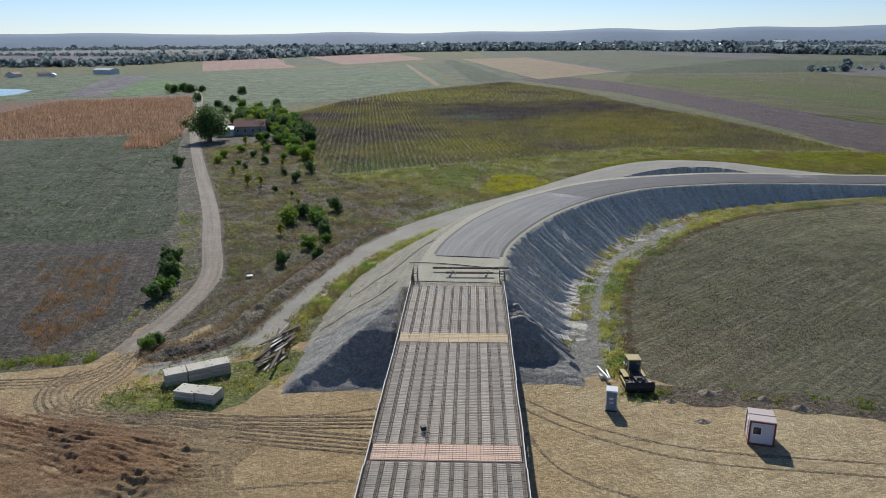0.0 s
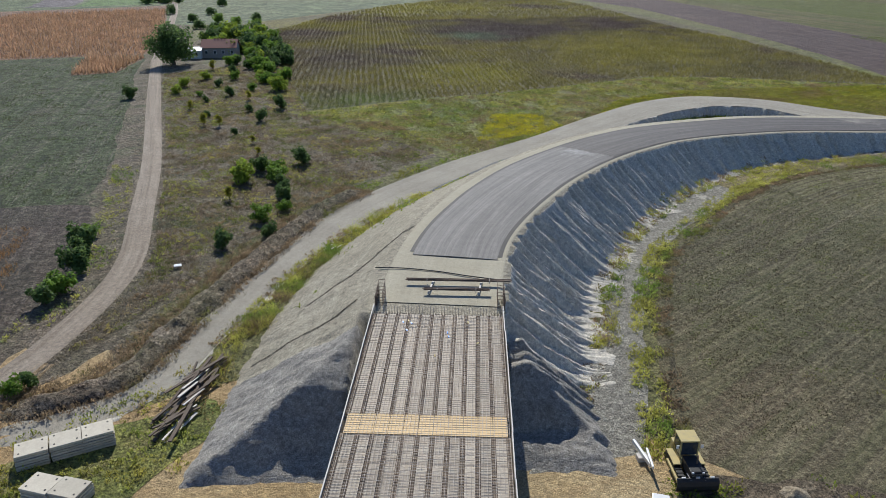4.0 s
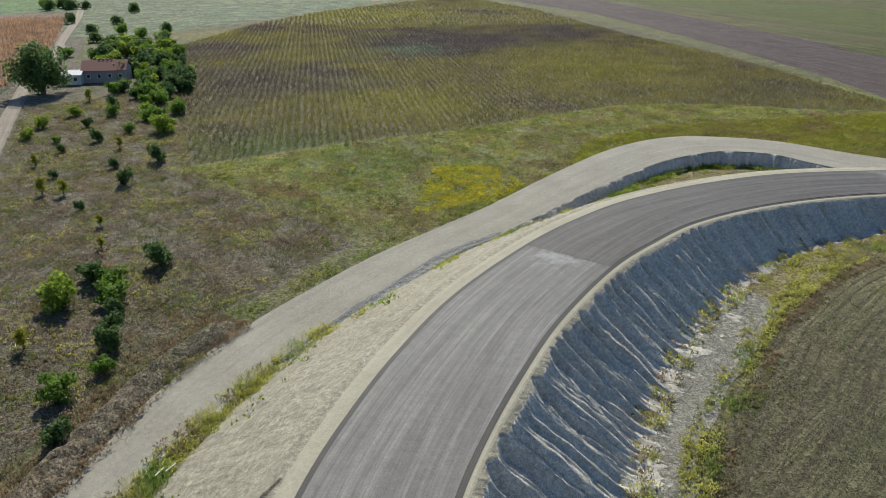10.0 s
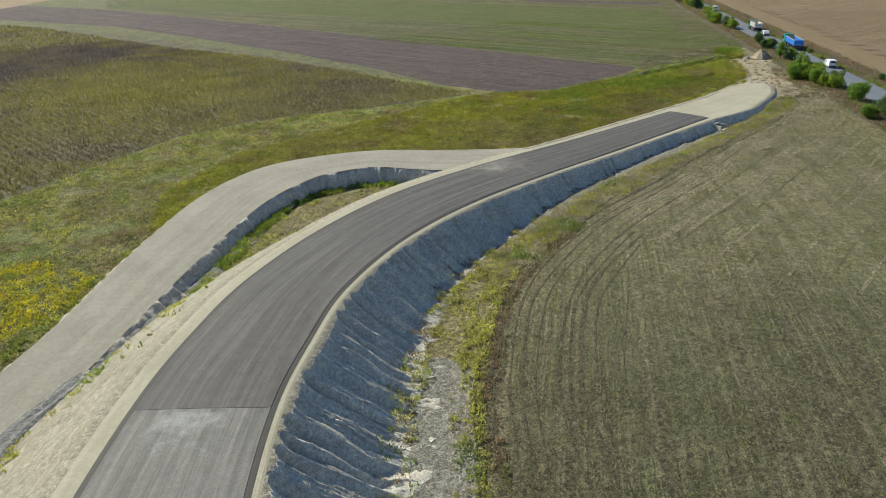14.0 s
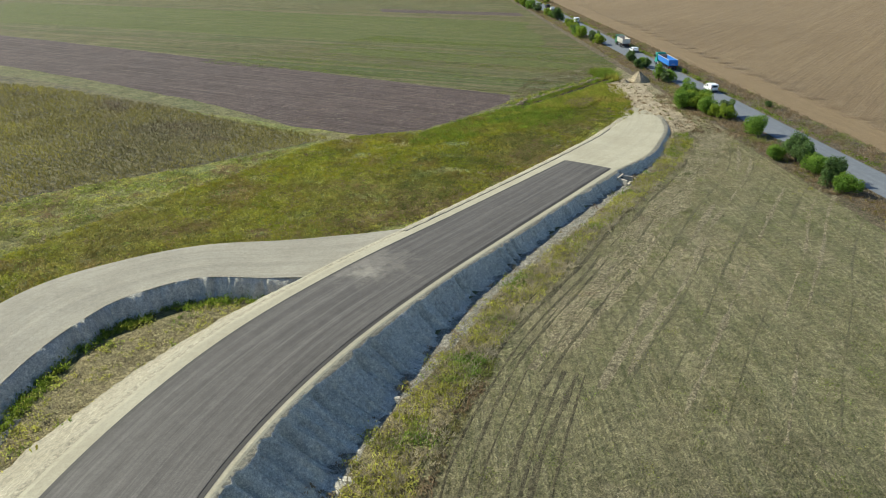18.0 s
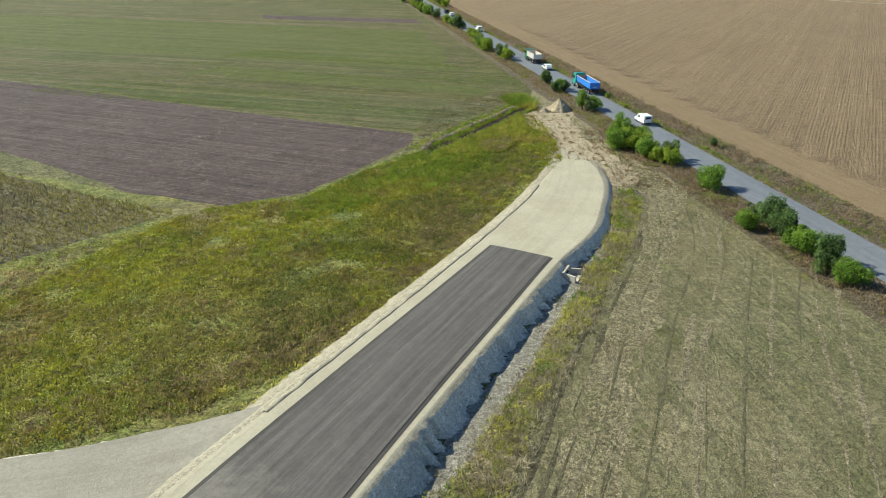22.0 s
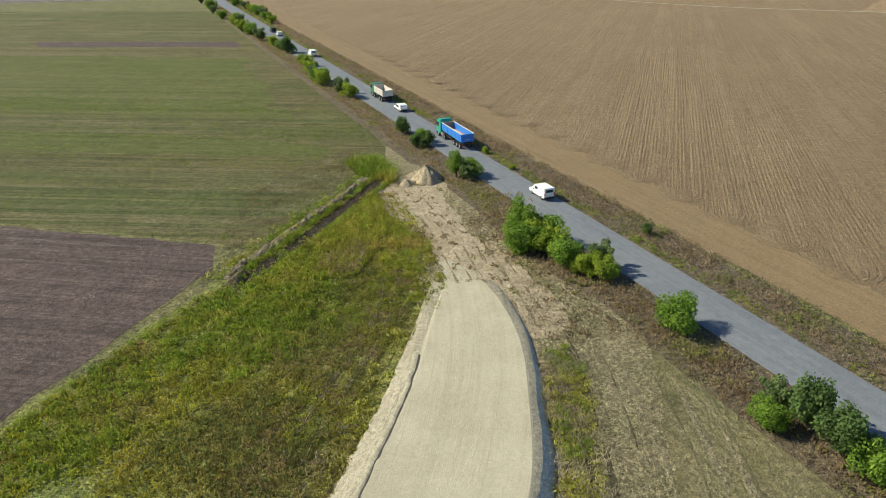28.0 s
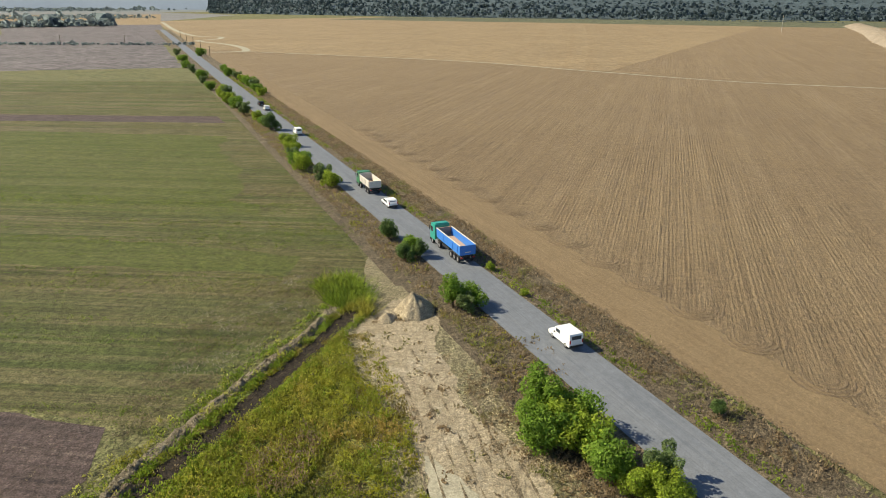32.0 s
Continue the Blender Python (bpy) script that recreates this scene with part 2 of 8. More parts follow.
M_BROWNF = earth("brown_stubble", (0.097, 0.072, 0.052), (0.072, 0.063, 0.040), (0.151, 0.122, 0.094), 10, 0.6, rows=[(0.4, (-0.3, 0.95), (0.187, 0.155, 0.119), 0.7), (1.6, (-0.3, 0.95), (0.061, 0.049, 0.035), 0.5)], spots=[(9, (0.065, 0.073, 0.030), 0.57, 0.7)], grain=1.0)
M_YARD = earth("sandy_yard_earth", (0.464, 0.333, 0.163), (0.339, 0.230, 0.106), (0.552, 0.417, 0.217), 8, 0.25, rows=[(0.5, (0.93, 0.36), (0.314, 0.209, 0.097), 0.5), (2.2, (0.99, 0.1), (0.528, 0.391, 0.206), 0.5), (0.35, (0.98, -0.2), (0.364, 0.249, 0.120), 0.45)], spots=[(4, (0.301, 0.199, 0.093), 0.56, 0.6), (14, (0.528, 0.417, 0.233), 0.54, 0.7)], zones=[(40, 34, 10, 40, (0.528, 0.436, 0.268), 0.8), (-30, 50, 4, 22, (0.389, 0.242, 0.109), 0.7), (4, 58, 3, 14, (0.439, 0.366, 0.223), 0.7)], grain=0.5, dist=0.06, strength=0.6)
M_DIG = earth("dug_brown_earth", (0.43, 0.305, 0.155), (0.35, 0.235, 0.112), (0.52, 0.38, 0.205), 5.0, 0.25, dist=0.1, zones=[(-32, 40, 3.0, 6.5, (0.085, 0.05, 0.035), 0.9), (-31, 48.5, 2, 9, (0.269, 0.121, 0.050), 0.95), (-25, 45.5, 2, 8, (0.259, 0.112, 0.047), 0.95), (-40, 50, 2, 9, (0.280, 0.125, 0.052), 0.9), (-20.5, 43.5, 1, 5, (0.280, 0.116, 0.044), 0.9), (-29, 47, 1, 3.5, (0.140, 0.072, 0.036), 0.8), (-30, 41, 2, 6, (0.366, 0.198, 0.080), 0.8)], grain=0.5)
M_SAND = earth("pale_road_sand", (0.38, 0.342, 0.245), (0.33, 0.298, 0.215), (0.44, 0.402, 0.30), 7, 0.3, grain=0.35, dist=0.03, strength=0.4, spots=[(3, (0.30, 0.268, 0.2), 0.6, 0.4)])
M_DIRT = earth("trampled_dirt", (0.414, 0.336, 0.224), (0.325, 0.258, 0.162), (0.504, 0.426, 0.302), 4, 0.3, spots=[(1.6, (0.190, 0.157, 0.078), 0.6, 0.8), (6, (0.515, 0.437, 0.314), 0.56, 0.6), (5, (0.202, 0.185, 0.067), 0.62, 0.6)], dist=0.05, grain=0.5)
# far fields: some distance haze is mixed into these paler colours
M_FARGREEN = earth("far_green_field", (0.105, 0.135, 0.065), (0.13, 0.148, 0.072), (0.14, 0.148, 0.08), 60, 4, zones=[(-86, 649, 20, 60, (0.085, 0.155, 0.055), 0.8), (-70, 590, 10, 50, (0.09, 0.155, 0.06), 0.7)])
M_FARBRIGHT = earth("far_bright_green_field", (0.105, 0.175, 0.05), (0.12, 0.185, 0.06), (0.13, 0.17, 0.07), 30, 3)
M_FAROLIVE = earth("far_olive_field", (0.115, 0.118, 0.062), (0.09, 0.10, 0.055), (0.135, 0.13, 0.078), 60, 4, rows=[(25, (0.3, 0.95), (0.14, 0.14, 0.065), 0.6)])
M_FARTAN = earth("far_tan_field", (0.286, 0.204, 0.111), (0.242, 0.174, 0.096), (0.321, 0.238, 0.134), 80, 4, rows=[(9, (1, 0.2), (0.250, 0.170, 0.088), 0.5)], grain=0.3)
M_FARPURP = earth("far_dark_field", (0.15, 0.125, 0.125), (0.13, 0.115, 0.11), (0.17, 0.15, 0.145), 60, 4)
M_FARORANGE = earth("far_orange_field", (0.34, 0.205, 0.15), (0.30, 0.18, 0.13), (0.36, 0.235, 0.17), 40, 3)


def packed(name, base, light, dark, along=True, ruts=0.6, grain=0.4, width=1.6, dist=0.05):
    """Driven or washed earth with streaks along (or down) the strip's own way, over coarse grain."""
    n = Net(name)
    uv = n.node("ShaderNodeUVMap").outputs[0]
    if along:
        ways = [(width, 0.02, 1), (width * 3, 0.05, 1)]
    else:
        ways = [(0.10, width, 1), (0.16, width * 3.2, 1)]
    c = n.mix(n.noise(6, 6, 0.65), base, light)
    s1 = n.noise(1.0, 5, 0.65, 0.45, 0.62, co=n.turned(0, ways[0], uv), warp=0.3)
    s2 = n.noise(1.0, 5, 0.7, 0.5, 0.66, co=n.turned(0, ways[1], uv), warp=0.3)
    c = n.mix(n.math("MULTIPLY", s1, ruts), c, dark)
    c = n.mix(n.math("MULTIPLY", s2, ruts * 0.8), c, light)
    fine = n.noise(0.28, 5, 0.75, 0.35, 0.68)
    tiny = n.noise(0.09, 3, 0.75, 0.32, 0.68)
    hs = n.node("ShaderNodeHueSaturation")
    n.put(hs.inputs["Color"], c)
    n.put(hs.inputs["Value"], n.math("MULTIPLY", n.ramp(fine, 0, 1, 1 - grain * 0.6, 1 + grain * 0.6), n.ramp(tiny, 0, 1, 1 - grain * 0.8, 1 + grain * 0.8)))
    lump = n.noise(0.55, 4, 0.6, 0.38, 0.62, co=n.turned(31))
    dab = n.node("ShaderNodeHueSaturation")
    n.put(dab.inputs["Color"], hs.outputs[0])
    n.put(dab.inputs["Value"], n.ramp(lump, 0, 1, 1 - grain * 0.22, 1 + grain * 0.22))
    return n.done(dab.outputs[0], n.math("ADD", n.math("ADD", s1, fine), tiny), dist, 0.6)


M_TRACK = packed("dirt_track", (0.29, 0.235, 0.175), (0.36, 0.30, 0.23), (0.20, 0.16, 0.115), ruts=0.7, width=1.1)
M_BYPASS = packed("pale_gravel_track", (0.321, 0.290, 0.230), (0.386, 0.352, 0.281), (0.256, 0.233, 0.186), ruts=0.42, width=0.8, grain=0.18)
M_SHOULDER = packed("compacted_sand", (0.385, 0.345, 0.25), (0.45, 0.41, 0.305), (0.32, 0.288, 0.212), ruts=0.35, width=0.7, grain=0.14, dist=0.02)
M_APRON = packed("rutted_gravel_apron", (0.325, 0.29, 0.212), (0.39, 0.35, 0.262), (0.235, 0.208, 0.152), ruts=0.4, width=1.0, grain=0.55)
M_SLOPE = packed("grey_marl_slope", (0.57, 0.525, 0.435), (0.63, 0.582, 0.485), (0.46, 0.425, 0.355), False, 0.4, 0.5, 0.8, dist=0.05)
M_FILL = packed("dark_gravel_fill", (0.30, 0.278, 0.24), (0.345, 0.32, 0.275), (0.235, 0.218, 0.19), False, 0.35, 0.6, 0.8, dist=0.06)
M_GRAVEL = packed("dark_washed_gravel", (0.20, 0.195, 0.18), (0.28, 0.27, 0.245), (0.12, 0.12, 0.115), ruts=0.7, width=1.5, grain=0.9)
# apron soil darkened in colour for the shade inside the grooves
M_GROOVE = earth("shaded_groove_soil", (0.22, 0.195, 0.145), (0.26, 0.23, 0.17), (0.31, 0.275, 0.205), 2, 0.25)
M_HEAD = packed("turned_headland_soil", (0.216, 0.151, 0.082), (0.245, 0.175, 0.097), (0.180, 0.123, 0.067), ruts=0.6, width=1.2, grain=0.35)
M_RUT = earth("bare_rut_soil", (0.115, 0.10, 0.055), (0.15, 0.13, 0.07), (0.20, 0.17, 0.10), 3, 0.25)
M_DIRTRUT = earth("dark_brown_dirt", (0.24, 0.185, 0.11), (0.30, 0.235, 0.15), (0.36, 0.29, 0.19), 2, 0.3)
M_TYREMARK = earth("pressed_sandy_earth", (0.347, 0.253, 0.144), (0.387, 0.288, 0.165), (0.295, 0.213, 0.119), 2, 0.25)
M_TURNED = earth("turned_brown_earth", (0.19, 0.145, 0.09), (0.13, 0.10, 0.062), (0.27, 0.215, 0.14), 3, 0.35, spots=[(3, (0.30, 0.245, 0.16), 0.57, 0.7), (4, (0.14, 0.15, 0.06), 0.6, 0.6)], dist=0.15)
M_STRAWG = earth("yellow_straw_grass", (0.33, 0.27, 0.13), (0.22, 0.19, 0.085), (0.42, 0.36, 0.20), 5, 0.3, spots=[(6, (0.19, 0.15, 0.085), 0.57, 0.7), (4, (0.17, 0.20, 0.05), 0.6, 0.6)], grain=0.8)
M_TOE = earth("washed_toe_gravel", (0.363, 0.336, 0.270), (0.297, 0.275, 0.220), (0.451, 0.424, 0.352), 4, 0.3, spots=[(3, (0.231, 0.220, 0.132), 0.58, 0.6)], grain=0.7)
M_DRYGRASS = earth("flattened_dry_grass", (0.322, 0.265, 0.155), (0.247, 0.218, 0.109), (0.437, 0.374, 0.247), 5, 0.25, spots=[(6, (0.230, 0.155, 0.086), 0.57, 0.7), (4, (0.161, 0.178, 0.057), 0.59, 0.7)], grain=1.0)
# both plains below carry the haze of distance in their grey colours
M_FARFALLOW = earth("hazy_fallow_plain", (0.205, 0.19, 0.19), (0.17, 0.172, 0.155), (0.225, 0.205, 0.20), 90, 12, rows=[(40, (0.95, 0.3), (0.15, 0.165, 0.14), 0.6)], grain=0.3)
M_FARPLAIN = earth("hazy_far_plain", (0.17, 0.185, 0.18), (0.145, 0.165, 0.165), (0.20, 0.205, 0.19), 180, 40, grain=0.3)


def asphalt(name, base, worn, streak, share=0.75, patches=()):
    """Asphalt with streaks along the lane, and pale patches of (x, y, inner, outer, colour, share)."""
    n = Net(name, 0.75, 0, 0.35)
    uv = n.node("ShaderNodeUVMap").outputs[0]
    s = n.noise(1.0, 5, 0.65, 0.42, 0.66, co=n.turned(0, (1.3, 0.03, 1), uv))
    s2 = n.noise(1.0, 5, 0.7, 0.45, 0.7, co=n.turned(0, (4.5, 0.10, 1), uv))
    c = n.mix(n.noise(7, 6, 0.65), base, worn)
    c = n.mix(n.math("MULTIPLY", s, share), c, streak)
    c = n.mix(n.math("MULTIPLY", s2, share * 0.7), c, tuple(v * 0.72 for v in base))
    for x, y, r0, r1, colour, amount in patches:
        v = n.node("ShaderNodeVectorMath")
        v.operation = "DISTANCE"
        n.put(v.inputs[0], n.co)
        v.inputs[1].default_value = (x, y, 2)
        far = n.math("ADD", v.outputs["Value"], n.math("MULTIPLY", n.noise(1.6, 5, 0.7, 0.2, 0.8), (r1 - r0) * 1.5))
        c = n.mix(n.math("MULTIPLY", n.ramp(far, r0 + (r1 - r0) * 0.7, r1 + (r1 - r0) * 0.7, 1.0, 0.0), amount), c, colour)
    fine = n.noise(0.12, 3, 0.7, 0.3, 0.7)
    hs = n.node("ShaderNodeHueSaturation")
    n.put(hs.inputs["Color"], c)
    n.put(hs.inputs["Value"], n.math("MULTIPLY", n.ramp(fine, 0, 1, 0.82, 1.18), n.ramp(n.noise(0.9, 5, 0.7), 0, 1, 0.9, 1.1)))
    return n.done(hs.outputs[0], fine, 0.012, 0.4)


M_ASPHALT = asphalt("new_asphalt", (0.078, 0.069, 0.062), (0.098, 0.087, 0.078), (0.155, 0.14, 0.126), 0.85, [(75, 152, 0.5, 6, (0.24, 0.215, 0.18), 0.6), (73.5, 150.5, 0.1, 2.0, (0.36, 0.33, 0.27), 0.6)])
# first two patches: the wet place at the joint, coloured pale grey
M_ASPHALT_OLD = asphalt("dusty_asphalt", (0.125, 0.115, 0.104), (0.16, 0.148, 0.133), (0.245, 0.228, 0.207), 1.0, [(19.2, 115.6, 2.2, 4.6, (0.36, 0.36, 0.345), 0.9), (16.6, 114.6, 1.4, 3.6, (0.34, 0.34, 0.32), 0.85), (3.7, 78.6, 2.2, 4.4, (0.34, 0.30, 0.24), 0.7)])
M_ROAD = asphalt("worn_road_asphalt", (0.145, 0.158, 0.178), (0.165, 0.178, 0.197), (0.195, 0.205, 0.22))

# ---- shapes ----


def mesh_ob(name, verts, faces, mat=None, smooth=False):
    me = bpy.data.meshes.new(name)
    me.from_pydata([tuple(v) for v in verts], [], [tuple(int(i) for i in f) for f in faces])
    me.update()
    ob = new(name, me)
    if mat:
        me.materials.append(mat)
    if smooth:
        me.polygons.foreach_set("use_smooth", [True] * len(me.polygons))
    return ob


def part(name, bm, material, parent, label=""):
    me = bpy.data.meshes.new(name)
    bm.to_mesh(me)
    bm.free()
    me.materials.append(material)
    ob = new(name, me)
    ob.parent = parent
    if label:
        ob["label"] = label
    return ob


def spline(pts, step=1.0, closed=False):
    """Catmull-Rom through rows of any length, at about the given step."""
    p = [np.array(q, float) for q in pts]
    n = len(p)
    out = []
    for i in range(n if closed else n - 1):
        if closed:
            a, b, c, d = p[i - 1], p[i], p[(i + 1) % n], p[(i + 2) % n]
        else:
            a, b, c, d = p[max(i - 1, 0)], p[i], p[i + 1], p[min(i + 2, n - 1)]
        k = max(1, int(np.linalg.norm((c - b)[:2]) / step))
        for j in range(k):
            t = j / k
            out.append(0.5 * (2 * b + (c - a) * t + (2 * a - 5 * b + 4 * c - d) * t * t + (3 * b - a - 3 * c + d) * t ** 3))
    if not closed:
        out.append(p[-1])
    return np.array(out)


def sheet(name, pts, mat, z, label, jitter=0.6, step=3.0, curved=False):
    """A field: a flat cover with a slightly ragged edge."""
    if curved:
        line = spline(pts, step, True)
    else:
        line = []
        for a, b in zip(pts, pts[1:] + pts[:1]):
            a, b = np.array(a, float), np.array(b, float)
            k = max(1, min(120, int(np.linalg.norm(b - a) / step)))
            line += [a + (b - a) * j / k for j in range(k)]
        line = np.array(line)
    v = []
    for x, y in line:
        d = noise.noise_vector(Vector((x * 0.15, y * 0.15, z * 9))) * jitter + noise.noise_vector(Vector((x * 0.7, y * 0.7, z * 5))) * jitter * 0.5
        v.append((x + d.x, y + d.y, z * 0.4))
    ob = mesh_ob(name, v, [range(len(v))], mat)
    return tagged(ob, label, "field" if "field" in name else "ground", kind="structure")


def lay_uv(ob, uvs):
    lay = ob.data.uv_layers.new(name="UVMap")
    idx = np.zeros(len(ob.data.loops), dtype=np.int32)
    ob.data.loops.foreach_get("vertex_index", idx)
    lay.data.foreach_set("uv", np.array(uvs)[idx].astype(np.float32).ravel())


def ribbon(name, rows, offsets, mat, label, uv=True, category="road"):
    """rows of (x, y, z, half width): a strip along a line; offsets are shares of the half width, with a rise."""
    rows = np.array(rows)
    d = np.gradient(rows[:, :2], axis=0)
    d /= np.linalg.norm(d, axis=1)[:, None]
    side = np.stack([d[:, 1], -d[:, 0]], 1)
    s = np.r_[0, np.cumsum(np.linalg.norm(np.diff(rows[:, :2], axis=0), axis=1))]
    verts, uvs = [], []
    for r, n, a in zip(rows, side, s):
        for o, h in offsets:
            verts.append((r[0] + n[0] * o * r[3], r[1] + n[1] * o * r[3], r[2] + h))
            uvs.append((o * r[3], a))
    m = len(offsets)
    faces = [(i * m + j, i * m + j + 1, (i + 1) * m + j + 1, (i + 1) * m + j) for i in range(len(rows) - 1) for j in range(m - 1)]
    ob = mesh_ob(name, verts, faces, mat)
    lay_uv(ob, uvs)
    return tagged(ob, label, category, kind="structure")


# ---- ground ----
def axis_steps(lo, hi, fine, far):
    a = list(np.arange(lo, hi + 0.1, fine))
    step, left = fine, []
    x = lo
    while x > -far:
        step *= 1.25
        x -= step
        left.append(x)
    step, right, x = fine, [], hi
    while x < far:
        step *= 1.25
        x += step
        right.append(x)
    return np.array(left[::-1] + a + right)


gx, gy = axis_steps(-120, 260, 4.0, 4600), axis_steps(-60, 330, 4.0, 4600)
gv = [(x, y, -0.012) for y in gy for x in gx]
nx = len(gx)
gf = [(j * nx + i, j * nx + i + 1, (j + 1) * nx + i + 1, (j + 1) * nx + i) for j in range(len(gy) - 1) for i in range(nx - 1)]
tagged(mesh_ob("ground", gv, gf, M_GRASS, True), "flat farmland with dry green grass", "ground", kind="structure")


def road_pt(k, off=0.0):
    """A point k metres along the main road from its bend mark, off to its east side."""
    dx, dy = 0.712, 0.702
    return (195.2 + dx * k + dy * off, 166.7 + dy * k - dx * off)


EDGE_R = [(19.5, 60), (21, 72), (24, 86), (28, 96.5), (30.8, 100.2), (37, 109.2), (42.9, 116.3), (55.3, 126.6), (72.2, 133.6), (97.4, 139.1), (118, 143.5), (137.2, 147.1), (150, 152), (160, 157)]
sheet("scrub_field", [(-31, 66), (-32, 82), (-36, 98), (-45, 124), (-64, 170), (-79, 207), (-92, 240), (-95, 330), (-89, 341), (-49, 224), (-29, 165), (-5, 150), (-1, 134), (-12, 116), (-20, 98), (-24, 82), (-27, 74)], M_SCRUB, 0.0, "dry brown scrub land with scattered bushes", 1.2)
sheet("meadow_field", [(-34, 166), (-6, 140), (2, 131), (20, 148), (40, 168), (50, 174), (66, 172), (78, 163), (100, 158), (126, 160), (144, 164), (162, 170), (172, 178), (184, 186), (190, 192), (158, 192), (126, 192), (116, 200), (107, 246), (94, 308), (50, 214), (14, 190), (-9, 180), (-28, 168)], M_MEADOW, 0.01, "yellow-green meadow of weeds and grass", 1.5)
sheet("verge_field", [(140, 146), (160, 142), road_pt(-30, -4), road_pt(45, -4), (200, 196), (186, 193), (176, 180), (160, 168), (150, 156)], M_DRYGRASS, 0.008, "dry weedy ground beside the road", 1.0, 2.0)
sheet("sunflower_field", [(-89, 341), (-50, 224), (-29, 166), (-9.6, 178), (14, 188.5), (48, 209), (63, 211), (85, 205.5), (102, 203), (109, 201.5), (107, 245), (103, 290), (95, 335), (82, 395), (56, 470), (26, 535), (-42, 430)], M_SUNF, 0.02, "withered sunflower field in rows", 0.8)
sheet("violet_field", [(117, 197.5), (113, 215), (113.5, 250), (109, 300), (102, 350), (91, 420), (64, 485), (34, 577), (76, 616), (110, 520), (128, 430), (140, 360), (149, 300), (156, 246), (163, 198.7), (157, 194.5), (128, 192.5)], M_PURPLE, 0.03, "bare ploughed field of violet-brown soil", 0.7)
sheet("striped_field", [(164, 198), (157, 246), (150, 300), (141, 361), (129, 431), (111, 522), (140, 640), (300, 640), road_pt(300, -12), road_pt(200, -9), road_pt(100, -8), road_pt(45, -9), road_pt(22, -14), (193, 195), (176, 195), (163, 194)], M_GREENF, 0.02, "green and straw striped stubble field", 0.8)
sheet("striped_field", [road_pt(60, -20), road_pt(75, -24), road_pt(100, -19), road_pt(125, -22), road_pt(146, -18), (195, 586), (120, 562)], M_REGROWN, 0.034, "broad green band of regrowth on the striped field", 2.5, 3.0)
sheet("striped_field", [road_pt(31, -24), road_pt(37, -20), road_pt(43, -25), (192, 288), (178, 288)], M_REGROWN, 0.034, "narrow green band of regrowth on the striped field", 2.0, 3.0)
sheet("stubble_field", EDGE_R + [road_pt(-22, -12), road_pt(-60, -9), road_pt(-130, -8), (105, 42), (60, 50), (40, 54), (26, 57)], M_STUBBLE, 0.026, "olive-green mown stubble field", 0.7)
sheet("ploughed_field", [road_pt(-160, 10.5), road_pt(-60, 10.5), road_pt(0, 10), road_pt(60, 9), road_pt(250, 9), road_pt(560, 9), (571, 323), (532, 199), (503, 85), (470, -160), (200, -160)], M_PLOUGH, 0.02, "wide ploughed field of brown soil", 0.5)
ribbon("headland", [(*road_pt(k), 0.012, 1.0) for k in np.arange(-105, 560, 5.0)], [(10.6, 0), (13, 0.012), (16, 0.012), (19.5 , 0)], M_HEAD, "plain turned headland of the ploughed field", category="field")
sheet("yard", [(-75, 52), (-58, 57), (-40, 60), (-31, 63), (-24, 60), (-17, 66), (-10, 70), (0, 70), (12, 70), (19, 61.5), (26, 57), (45, 52.6), (90, 47), (110, 30), (90, -90), (-90, -90)], M_YARD, 0.03, "sandy construction yard with tyre tracks", 0.6)
sheet("maize_field", [(-260, 250), (-189, 240), (-151, 225), (-125, 234), (-97, 245), (-118, 310), (-165, 427), (-227, 390), (-330, 330)], M_CORN, 0.02, "ripe orange-brown maize field", 1.0)
sheet("maize_field", [(-100.7, 206), (-112, 237), (-95, 238), (-91, 210)], M_CORN, 0.03, "small strip of ripe orange maize", 0.8)
sheet("crop_field", [(-260, 250), (-189, 240), (-151, 225), (-125, 233), (-97, 243), (-84, 207), (-68, 168), (-52, 126), (-46, 108), (-75, 104), (-120, 112), (-260, 150)], M_CROP, 0.012, "low green crop field in faint rows", 1.2)
sheet("brown_field", [(-46, 108), (-40, 98), (-36.5, 86), (-36, 74), (-40, 62), (-60, 58), (-110, 60), (-260, 60), (-260, 150), (-120, 112), (-75, 104)], M_BROWNF, 0.015, "brown harvested field with straw rows", 1.2)
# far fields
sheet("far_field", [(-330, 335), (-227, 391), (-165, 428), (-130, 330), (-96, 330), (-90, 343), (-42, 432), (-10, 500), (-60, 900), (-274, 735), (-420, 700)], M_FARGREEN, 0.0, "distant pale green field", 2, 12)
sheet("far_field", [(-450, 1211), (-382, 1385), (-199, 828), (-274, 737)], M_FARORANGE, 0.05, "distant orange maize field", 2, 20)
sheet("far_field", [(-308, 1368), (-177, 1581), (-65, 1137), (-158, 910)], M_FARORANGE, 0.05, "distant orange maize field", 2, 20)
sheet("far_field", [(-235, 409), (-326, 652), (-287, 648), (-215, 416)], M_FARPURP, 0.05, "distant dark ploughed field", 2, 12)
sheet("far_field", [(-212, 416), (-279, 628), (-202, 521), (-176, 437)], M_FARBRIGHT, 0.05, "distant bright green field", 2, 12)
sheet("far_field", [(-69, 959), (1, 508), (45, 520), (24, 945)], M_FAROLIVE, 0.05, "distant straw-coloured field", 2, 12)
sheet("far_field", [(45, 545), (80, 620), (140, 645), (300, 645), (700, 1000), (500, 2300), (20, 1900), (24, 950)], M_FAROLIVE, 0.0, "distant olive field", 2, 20)
